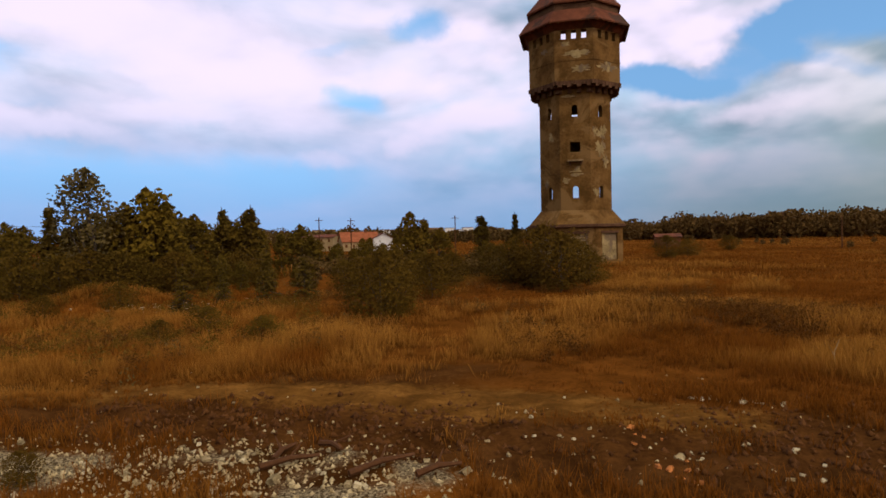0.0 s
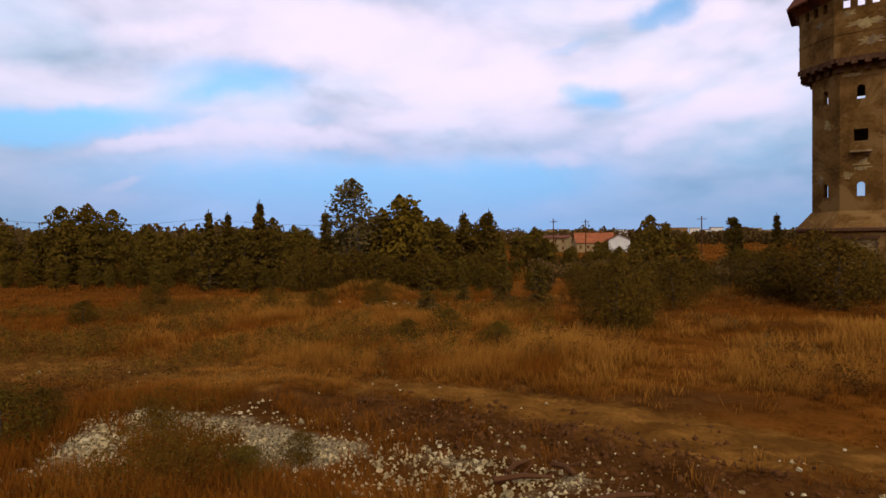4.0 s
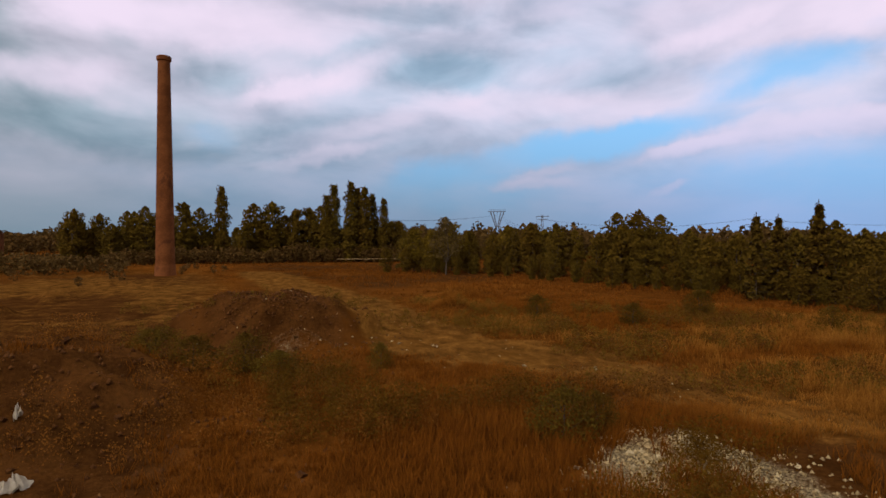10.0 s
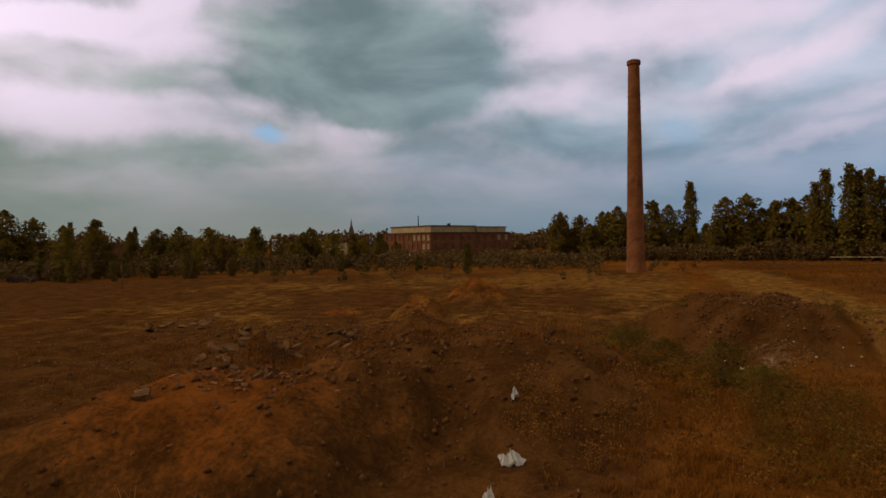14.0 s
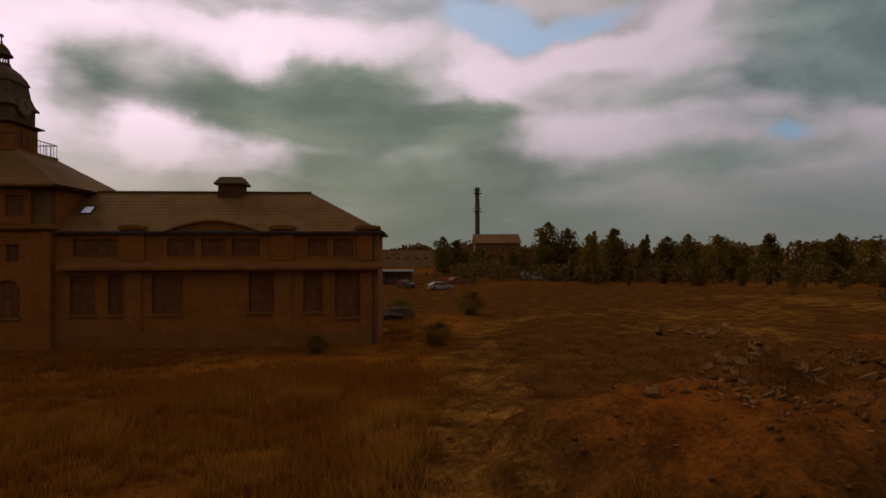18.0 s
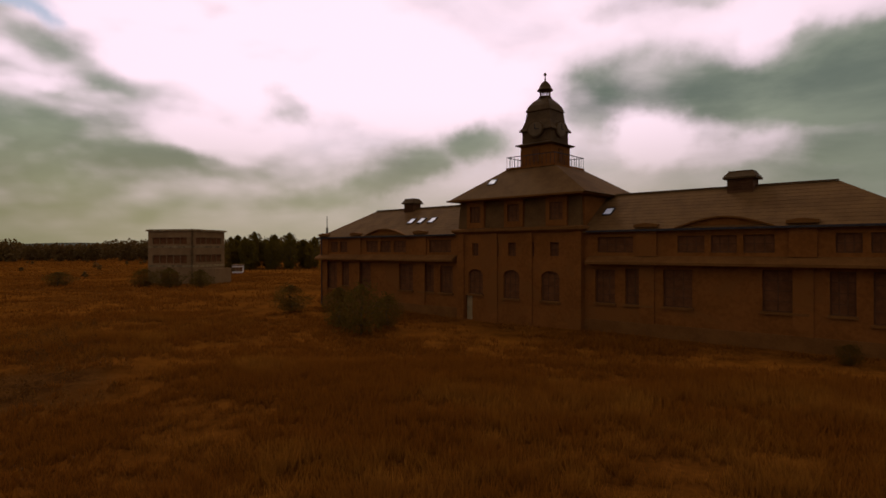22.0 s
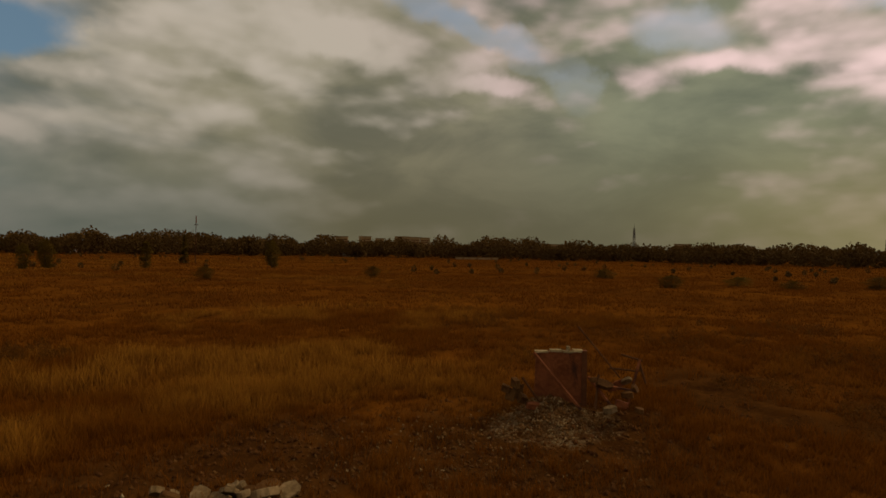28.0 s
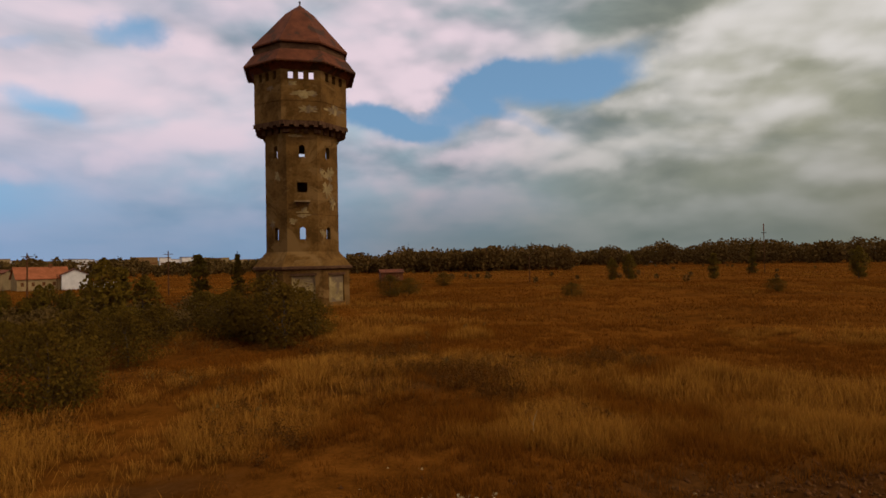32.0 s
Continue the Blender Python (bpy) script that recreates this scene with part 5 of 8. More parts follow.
# ---------------------------------------------------------------- brick chimney
def brick_chimney(x, y, height, r0, r1, mat, label, cap):
    c = thing("brick_chimney", label, "chimney", pose(x, y, G(x, y) - 0.2))
    r = lambda z: r0 + (r1 - r0) * z / height
    for k in range(12):
        z0, z1 = height * k / 12, height * (k + 1) / 12
        part("drum", Shape().lathe([(r(z0), z0), (r(z1), z1 - 0.02)], 20, caps=False), mat, c, smooth=True)
        if k:
            part("iron_band", Shape().lathe([(r(z0) + 0.005, z0 - 0.05), (r(z0) + 0.03, z0 - 0.05), (r(z0) + 0.03, z0 + 0.05), (r(z0) + 0.005, z0 + 0.05)], 20, caps=False), mat, c)
    part("base_drum", Shape().lathe([(r0 + 0.10, 0), (r0 + 0.06, height * 0.05), (r0 - 0.01, height * 0.055)], 20, caps=False), mat, c, "wider sooty base drum", True)
    part("rim", Shape().lathe([(r1 + 0.02, height - cap), (r1 + 0.22, height - cap * 0.8), (r1 + 0.22, height - 0.15), (r1 + 0.12, height), (r1 - 0.2, height), (r1 - 0.2, height - 1)], 20, caps=False), mat, c)
    return c


brick_chimney(-112.6, -13.4, 38.0, 1.62, 0.98, CHIM_BRICK, "tall slender orange-red brick factory chimney", 0.9)

# ---------------------------------------------------------------- trees and shrubs
def leaf_mesh(name, centres, size, mat, seed, droop=0.0, broad=0.36):
    """Small bent leaf clumps, four corners each, at the given places."""
    rng = np.random.default_rng(seed)
    n = len(centres)
    a = rng.normal(size=(n, 3))
    a[:, 2] -= droop
    a /= np.linalg.norm(a, axis=1)[:, None]
    b = np.cross(a, rng.normal(size=(n, 3)))
    b /= np.linalg.norm(b, axis=1)[:, None] + 1e-9
    s = (size * rng.uniform(0.55, 1.3, n))[:, None]
    up = np.cross(a, b) * s * 0.18
    c = np.asarray(centres)
    verts = np.stack([c - a * s * 0.6, c - b * s * broad + up, c + a * s * 0.6, c + b * s * broad + up], 1).reshape(-1, 3)
    k = np.arange(n)[:, None] * 4
    tris = np.vstack([k + [0, 1, 2], k + [0, 2, 3]])
    return raw_mesh(name, verts, tris, mat)


def lobes(rng, count, height, width, low):
    """Centres and radii of the clumps that a crown is made of."""
    out = []
    for _ in range(count):
        z = rng.uniform(low, 0.93)
        reach = width * math.sin(math.pi * min(1, max(0.08, (z - low * 0.6) / (1.02 - low * 0.6)))) ** 0.7
        a, d = rng.uniform(0, 6.283), reach * math.sqrt(rng.uniform(0.02, 0.7))
        r = width * rng.uniform(0.26, 0.5)
        out.append((d * math.cos(a), d * math.sin(a), z * height, r, r * rng.uniform(0.6, 0.95)))
    return out


def crown_points(rng, balls, n):
    balls = np.array(balls)
    pick = rng.choice(len(balls), n, p=balls[:, 3] ** 2 / (balls[:, 3] ** 2).sum())
    v = rng.normal(size=(n, 3))
    v /= np.linalg.norm(v, axis=1)[:, None]
    v *= (rng.uniform(0.15, 1.0, n) ** 0.45)[:, None]
    return np.stack([balls[pick, 0] + v[:, 0] * balls[pick, 3], balls[pick, 1] + v[:, 1] * balls[pick, 3], balls[pick, 2] + v[:, 2] * balls[pick, 4]], 1)


def trunk_shape(rng, height, radius, balls, limbs):
    s = Shape()
    bends = [(0, 0, -0.3)] + [(rng.normal(0, 0.02) * height, rng.normal(0, 0.02) * height, height * f) for f in (0.2, 0.42, 0.62, 0.8)]
    for k in range(4):
        s.rod(bends[k], bends[k + 1], radius * (1 - 0.22 * k), radius * (0.78 - 0.22 * k), 7)
    for ball in sorted(balls, key=lambda b: -b[3])[:limbs]:
        f = min(0.62, max(0.12, ball[2] / height * 0.55))
        k = 1 if f < 0.42 else 2
        s.rod(bends[k], ball[:3], radius * 0.34, radius * 0.08, 5)
    return s


def make_tree(name, seed, height, width, low, balls, leaves, size, mat, radius=0.16, limbs=8, label="", category="tree", group=""):
    rng = np.random.default_rng(seed)
    t = thing(name, label, category, pose(0, 0, -60), group)
    many = lobes(rng, balls, height, width, low)
    part("trunk", trunk_shape(rng, height, radius, many, limbs), BARK, t)
    fill = leaves // 2
    z = rng.uniform(low, 1.0, fill) ** 0.85
    a = rng.uniform(0, 2 * math.pi, fill)
    rag = 0.62 + 0.55 * value_noise(a * 2.2, z * 7, 1.0, seed)
    d = width * np.sin(np.pi * np.clip(0.14 + 0.86 * z, 0, 1) ** (0.8 + 0.25 * (seed % 3))) ** 0.75 * rag * np.sqrt(rng.uniform(0, 1, fill))
    pts = np.vstack([crown_points(rng, many, leaves - fill), np.stack([d * np.cos(a), d * np.sin(a), z * height], 1)])
    part("crown", leaf_mesh("crown", pts, size, mat, seed + 1), mat, t)
    return t


def make_poplar(seed, height, group):
    rng = np.random.default_rng(seed)
    t = thing("poplar_tree", "tall dark columnar poplar standing in a row", "tree", pose(0, 0, -60), group)
    many = []
    for k in range(52):
        z = rng.uniform(0.04, 0.97)
        w = height * 0.092 * math.sin(math.pi * (0.16 + 0.78 * z) ** 0.8) ** 0.5
        a = rng.uniform(0, 6.283)
        many.append((w * 0.55 * math.cos(a), w * 0.55 * math.sin(a), z * height, w * rng.uniform(0.5, 0.75), height * 0.055))
    part("trunk", trunk_shape(rng, height, 0.3, many, 6), BARK, t)
    z, a = rng.uniform(0.03, 0.99, 2000), rng.uniform(0, 2 * math.pi, 2000)
    d = height * 0.088 * np.sin(np.pi * (0.14 + 0.84 * z) ** 0.8) ** 0.5 * (0.6 + 0.5 * value_noise(a * 2, z * 12, 1.0, seed)) * np.sqrt(rng.uniform(0, 1, 2000))
    pts = np.vstack([crown_points(rng, many, 2000), np.stack([d * np.cos(a), d * np.sin(a), z * height], 1)])
    part("crown", leaf_mesh("crown", pts, height * 0.024, LEAF, seed + 1, -1.2), LEAF, t)
    return t


def make_spruce(seed, height, width, group, label):
    rng = np.random.default_rng(seed)
    t = thing("spruce_tree", label, "tree", pose(0, 0, -60), group)
    pts = []
    s = Shape().rod((0, 0, -0.3), (0, 0, height * 0.985), 0.014 * height, 0.004 * height, 6)
    for k in range(17):
        z = height * (0.06 + 0.9 * k / 17)
        reach = width * (1 - (k / 17.5)) ** 0.8 * rng.uniform(0.75, 1.1)
        for j in range(7):
            a = rng.uniform(0, 6.283)
            tipz = z - reach * rng.uniform(0.05, 0.4)
            s.rod((0, 0, z), (reach * math.cos(a), reach * math.sin(a), tipz), 0.004 * height, 0.001 * height, 4)
            for i in range(16):
                f = 0.1 + 0.9 * i / 15
                pts.append((reach * f * math.cos(a) + rng.normal(0, 0.05 * width), reach * f * math.sin(a) + rng.normal(0, 0.05 * width), z + (tipz - z) * f + rng.normal(0, 0.012 * height)))
    part("trunk", s, BARK, t)
    part("crown", leaf_mesh("crown", np.array(pts), height * 0.038, NEEDLE, seed + 1, 0.3), NEEDLE, t)
    return t


WOOD = "trees of the wood's edge"
BROAD = [make_tree("broadleaf_tree", 20 + k, 10, w, lo, 24, 2000, 0.42, mat, 0.16, 8, lab, "tree", WOOD)
         for k, (w, lo, mat, lab) in enumerate(((2.6, 0.06, LEAF, "dark green broadleaf tree with dense rounded crown"), (2.0, 0.05, LEAF, "slim dark green broadleaf tree in the wood"), (2.9, 0.1, LEAF_WARM, "yellowish green broadleaf tree with loose crown"), (2.5, 0.03, LEAF, "dark bushy broadleaf tree branching from the ground")))]
AIRY = make_tree("robinia_tree", 41, 10, 2.5, 0.26, 18, 2000, 0.28, LEAF_PALE, 0.15, 11, "tall airy tree with pale dusty leaves", "tree", WOOD)
POPLARS = [make_poplar(50 + k, 20, "poplars along the far road") for k in range(2)]
SPRUCES = [make_spruce(60, 10, 2.3, WOOD, "dark conifer with ragged pointed top"), make_spruce(61, 10, 1.5, WOOD, "slim dark conifer rising above the wood")]
SMALL_SPRUCE = make_spruce(62, 4, 1.35, "young spruces in the grass", "small dark young spruce in dry grass")
SHRUBS = [make_tree("shrub", 70 + k, 4, w, 0.06, 16, 3400, 0.15, mat, 0.07, 9, lab, "shrub", "shrubs on the waste ground")
          for k, (w, mat, lab) in enumerate(((2.4, SHRUB_LEAF, "broad dark green shrub in tall grass"), (2.0, SHRUB_LEAF, "dense dark rounded shrub in dry grass"), (2.6, LEAF, "low olive green bramble shrub")))]
COUNT = random.Random(3)


def plant(proto, az, far, scale, sink=0.1, wide=1.0):
    """A copy of a tree at that heading and distance from the middle of the ground."""
    p = heading(az) * far
    m = pose(p.x, p.y, G(p.x, p.y) - sink, 0, 0, COUNT.uniform(0, 360)) @ Matrix.Diagonal((scale * wide, scale * wide, scale, 1))
    return copy_thing(proto, m)


def wood(az0, az1, step, fars, heights, rows, kinds, jitter=3.0, sizes=(0.72, 1.12)):
    """Rows of trees along a wood's edge; fars and heights run over the headings az0 to az1."""
    az = az0
    while az < az1:
        for row, back in enumerate(rows):
            a = az + COUNT.uniform(-0.5, 0.5) * step
            f = (a - az0) / (az1 - az0) * (len(fars) - 1)
            k = min(len(fars) - 2, max(0, int(f)))
            far = fars[k] + (fars[k + 1] - fars[k]) * (f - k) + back + COUNT.uniform(-1, 1) * jitter
            high = heights[k] + (heights[k + 1] - heights[k]) * (f - k)
            plant(COUNT.choice(kinds), a, far, high * COUNT.uniform(*sizes) / 10, 0.15, COUNT.uniform(0.95, 1.35))
        az += step


wood(19, 76, 1.75, (73, 66, 72, 80, 92, 112, 122), (7.8, 7.6, 7.4, 7.4, 8.0, 8.6, 9.6), (0, 7), [BROAD[0], BROAD[1], BROAD[3], BROAD[3], SPRUCES[0], BROAD[2]])
wood(4.5, 12.5, 1.5, (80, 78), (4.4, 4.8), (0, 6), [BROAD[0], BROAD[3]])
wood(12.5, 19, 1.9, (77, 74), (6.0, 7.8), (0, 8), [BROAD[0], BROAD[3], SPRUCES[0], BROAD[1]])
wood(76, 105, 1.35, (178, 186, 190), (12, 13, 14), (0, 9), [BROAD[0], BROAD[1], BROAD[3]], 5)
wood(120, 158, 1.35, (150, 142, 136, 150), (8.6, 9.0, 8.2, 8.0), (0, 9), [BROAD[0], BROAD[1], BROAD[3], BROAD[2]], 9, (0.5, 1.2))
wood(118, 150, 2.3, (128, 122, 118), (4.6, 4.8, 5.0), (0,), [BROAD[3], SHRUBS[1]], 6)
wood(13, 78, 1.5, (60, 58, 62, 68, 74, 88, 108, 118), (3.0, 3.6, 3.8, 3.6, 3.8, 4.2, 4.6, 5.0), (0,), [BROAD[3], BROAD[3], BROAD[0]], 4)
wood(221, 229, 1.0, (205, 200), (11, 12.5), (0, 8), [BROAD[0], BROAD[1], BROAD[3]], 4)
for az, far, high in ((92.4, 190, 23), (83.0, 178, 20), (82.3, 178, 23), (80.7, 174, 23.5), (80.1, 176, 22), (79.4, 174, 22), (78.7, 178, 20.5), (77.6, 176, 19), (152.2, 235, 16), (147.3, 240, 15), (142.6, 240, 13.5)):
    plant(COUNT.choice(POPLARS), az, far, high / 20, 0.2, 1.2)
FAR_TREES = ((151.2, 150, 14.0, BROAD[0]), (149.4, 152, 12.4, BROAD[3]), (145.2, 150, 12.2, BROAD[1]), (138.8, 160, 10.8, BROAD[0]), (147.4, 156, 11, BROAD[2]), (98.6, 186, 16, BROAD[0]), (95.5, 188, 17.5, BROAD[1]), (94.2, 188, 16, BROAD[0]), (89.6, 184, 17.5, BROAD[0]), (88.0, 184, 18, BROAD[3]), (85.9, 184, 16, BROAD[1]), (84.6, 184, 16.5, BROAD[1]), (83.6, 184, 17, BROAD[0]), (112.3, 115, 6.0, BROAD[1]), (104.6, 200, 9, POPLARS[0]))
WOOD_TREES = ((55.5, 92, 10.4, BROAD[0]), (53.6, 94, 10.8, BROAD[3]), (51.8, 92, 10.0, BROAD[0]), (44.2, 70, 9.3, SPRUCES[1]), (42.6, 71, 9.1, SPRUCES[1]), (39.8, 68, 10.3, SPRUCES[1]), (31.2, 62, 11.9, AIRY), (28.4, 63, 8.8, BROAD[3]), (26.7, 62, 10.2, BROAD[2]), (25.2, 64, 9.0, BROAD[0]), (33.8, 64, 9.0, SPRUCES[1]), (20.6, 73, 9.2, SPRUCES[0]), (18.1, 72, 9.4, SPRUCES[0]), (71.5, 108, 10.6, AIRY))
EDGE_TREES = ((3.2, 62, 7.6, BROAD[0]), (1.8, 63, 7.2, SPRUCES[0]), (0.2, 66, 6.0, BROAD[3]), (-7.0, 100, 9.0, SPRUCES[1]), (-3.8, 110, 8.6, BROAD[1]), (161.5, 165, 11, BROAD[0]), (160.2, 168, 10, BROAD[1]), (150.5, 180, 9, BROAD[0]), (155, 190, 9, BROAD[3]), (-60.9, 186, 8.6, BROAD[0]), (-50.4, 180, 7.4, BROAD[1]), (-43.3, 175, 7.6, BROAD[0]), (-41.8, 176, 6.4, BROAD[3]), (-53.5, 230, 11, SPRUCES[1]))
for az, far, high, proto in FAR_TREES + WOOD_TREES + EDGE_TREES:
    plant(proto, az, far, high / (20 if proto in POPLARS else 10), 0.15, 1.15)
for az, far, high in ((24.0, 42, 3.6), (16.8, 45, 4.2), (13.4, 45, 3.8), (20.6, 47, 2.8)):
    plant(SMALL_SPRUCE, az, far, high / 4)
# shrubs: heading, distance, height, breadth
TOWER_SHRUBS = ((1.2, 46, 3.6, 1.2), (7.8, 47, 3.4, 1.3), (-6.4, 58, 4.4, 1.3), (-12.8, 60, 4.4, 1.2), (4.8, 53, 4.0, 1.2), (-9.6, 57, 6.0, 1.15), (6.3, 34.5, 4.4, 0.95), (4.6, 37, 3.2, 1.0), (-11.2, 51, 5.3, 1.25), (-8.6, 55, 3.8, 1.2), (-14, 56, 3.2, 1.2), (-4.6, 66, 4.0, 1.4), (-0.8, 58, 3.4, 1.3), (9.6, 55, 3.2, 1.2), (-20.8, 112, 4.2, 1.4), (-22.6, 118, 3.4, 1.4), (-26, 150, 3.5, 1.5), (2.4, 58, 3.6, 1.3))
HALL_SHRUBS = ((-143.8, 40, 3.7, 1.0), (-141.6, 44, 3.2, 1.0), (-146.5, 43, 2.6, 1.1), (-137, 58, 2.8, 1.4), (-126.4, 108, 3.4, 1.5), (-129, 106, 3.0, 1.5), (-124.4, 112, 3.2, 1.4), (-118, 120, 2.5, 2.2), (-113, 140, 2.5, 2.3), (-97.5, 118, 2.5, 2.0), (-103, 130, 2.0, 2.4), (-92, 150, 2.5, 2.2), (-107, 126, 1.8, 2.2), (-38, 105, 2.5, 1.6), (-55, 120, 2.5, 1.6), (-70, 130, 2.5, 1.6))
TRACK_SHRUBS = ((88.5, 29, 1.9, 1.3), (92.5, 27, 1.6, 1.4), (85.4, 26.5, 1.5, 1.3), (96.0, 29, 1.5, 1.4), (76.5, 29, 1.3, 0.9), (59.5, 19.5, 1.7, 1.15), (56.8, 20.5, 1.4, 1.1), (36.5, 15.2, 0.8, 1.3), (41, 14.6, 0.9, 1.3), (26, 30, 1.5, 1.2), (22, 33, 1.7, 1.3), (17.4, 29, 1.5, 1.2))
WOOD_SHRUBS = ((62.5, 48, 2.0, 1.2), (48.6, 52, 2.2, 1.2), (39, 47, 1.9, 1.2), (34.5, 44, 1.8, 1.2), (54, 45, 1.7, 1.3), (29, 47, 2.2, 1.2), (158.8, 38, 1.6, 1.3), (170.5, 36, 1.2, 1.3), (163.8, 52, 2.2, 1.3), (157, 60, 2.4, 1.4), (31.0, 57, 4.6, 1.3), (33.2, 58, 4.2, 1.2), (29.2, 57, 4.4, 1.2), (27.4, 58, 3.8, 1.2), (24.6, 59, 4.2, 1.3), (19.2, 66, 4.0, 1.3), (36, 60, 4.4, 1.3))
for az, far, high, wide in TOWER_SHRUBS + HALL_SHRUBS + TRACK_SHRUBS + WOOD_SHRUBS:
    plant(COUNT.choice(SHRUBS[:2] if high > 2.4 else SHRUBS), az, far, high / 4, 0.1, wide)
for ob in (*BROAD, AIRY, *POPLARS, *SPRUCES, SMALL_SPRUCE, *SHRUBS):
    for piece in (*ob.children_recursive, ob):
        bpy.data.objects.remove(piece)


def far_wood(name, az0, az1, far0, far1, high, count, seed, size, label="distant dark belt of woodland on the horizon", per=115):
    """A distant belt of trees, too many to count, as clumps of leaves."""
    rng = np.random.default_rng(seed)
    az, far = np.radians(rng.uniform(az0, az1, count)), rng.uniform(far0, far1, count)
    h = high * rng.uniform(0.72, 1.05, count) * (0.75 + 0.5 * value_noise(np.degrees(az) * 10, far * 0, 22, seed))
    v = rng.normal(size=(count, per, 3))
    v /= np.linalg.norm(v, axis=2)[..., None]
    v *= rng.uniform(0.3, 1, (count, per, 1)) ** 0.5
    c = np.stack([-np.sin(az) * far, np.cos(az) * far, h * 0.5], 1)[:, None] + v * np.stack([h * 0.42, h * 0.42, h * 0.5], 1)[:, None]
    tagged(new(name, leaf_mesh(name, c.reshape(-1, 3), size, LEAF_FAR, seed, 0.0, 0.6)), label, "woodland", kind="stuff")


far_wood("far_woodland", -100, -30, 430, 540, 15.0, 761, 81, 1.39)
far_wood("far_woodland", -150, -98, 400, 520, 13.5, 495, 82, 1.39)
far_wood("far_woodland", -38, -17, 300, 380, 12.5, 266, 83, 1.29)
far_wood("far_woodland", -18, 24, 330, 520, 9.5, 247, 84, 1.29)
far_wood("far_woodland", 104, 172, 330, 480, 12.0, 399, 85, 1.39)
far_wood("far_woodland", 36, 80, 190, 300, 10.5, 361, 86, 1.29)
far_wood("far_woodland", -205, -188, 260, 340, 9.0, 114, 87, 1.29)
far_wood("far_woodland", 96, 110, 420, 700, 16.0, 142, 88, 1.58)
far_wood("field_scrub", -150, -16, 150, 420, 1.9, 170, 89, 0.4, "low dark scrub scattered over the far field", 60)
far_wood("hedge_scrub", 100, 160, 122, 160, 4.2, 300, 93, 0.42, "dense low dark scrub below the trees of the yard", 90)
far_wood("hedge_scrub", 75, 101, 170, 186, 5.0, 170, 94, 0.5, "dense low dark scrub below the poplars", 90)
far_wood("hedge_scrub", -9, 14, 58, 84, 3.4, 150, 95, 0.24, "dark thicket of scrub beside the water tower", 150)
far_wood("field_scrub", 92, 165, 90, 240, 1.8, 110, 90, 0.26, "low dark scrub at the edge of the yard", 60)


def hills(name, az0, az1, far, high, seed):
    s = Shape()
    n = 60
    top, foot = [], []
    for k in range(n + 1):
        a = az0 + (az1 - az0) * k / n
        z = high * (0.55 + 0.45 * float(value_noise(a * 10, 0, 60, seed))) * math.sin(math.pi * (0.06 + 0.88 * k / n)) ** 0.5
        top.append((*(heading(a) * (far + 320))[:2], z))
        foot.append((*(heading(a) * far)[:2], -1))
    mid = [((t[0] * 0.6 + f[0] * 0.4), (t[1] * 0.6 + f[1] * 0.4), t[2] * 0.75) for t, f in zip(top, foot)]
    v = foot + mid + top
    s.add(v, [(r * (n + 1) + k, r * (n + 1) + k + 1, (r + 1) * (n + 1) + k + 1, (r + 1) * (n + 1) + k) for r in range(2) for k in range(n)])
    tagged(new(name, s.mesh(name, HILL, True)), "low far hills hazy on the horizon", "hills", kind="structure")


hills("backdrop", -150, -94, 2600, 42, 5)
hills("backdrop", -95, -40, 2400, 30, 6)
hills("backdrop", 90, 112, 1900, 44, 7)
hills("backdrop", -40, 30, 2600, 22, 8)

# ---------------------------------------------------------------- buildings round the site
def place(az, far, turn=0.0):
    """A spot at that heading and distance; its -y side faces the middle of the site, turned by turn degrees."""
    p = heading(az) * far
    return pose(p.x, p.y, G(p.x, p.y) - 0.15, 0, 0, az + turn)


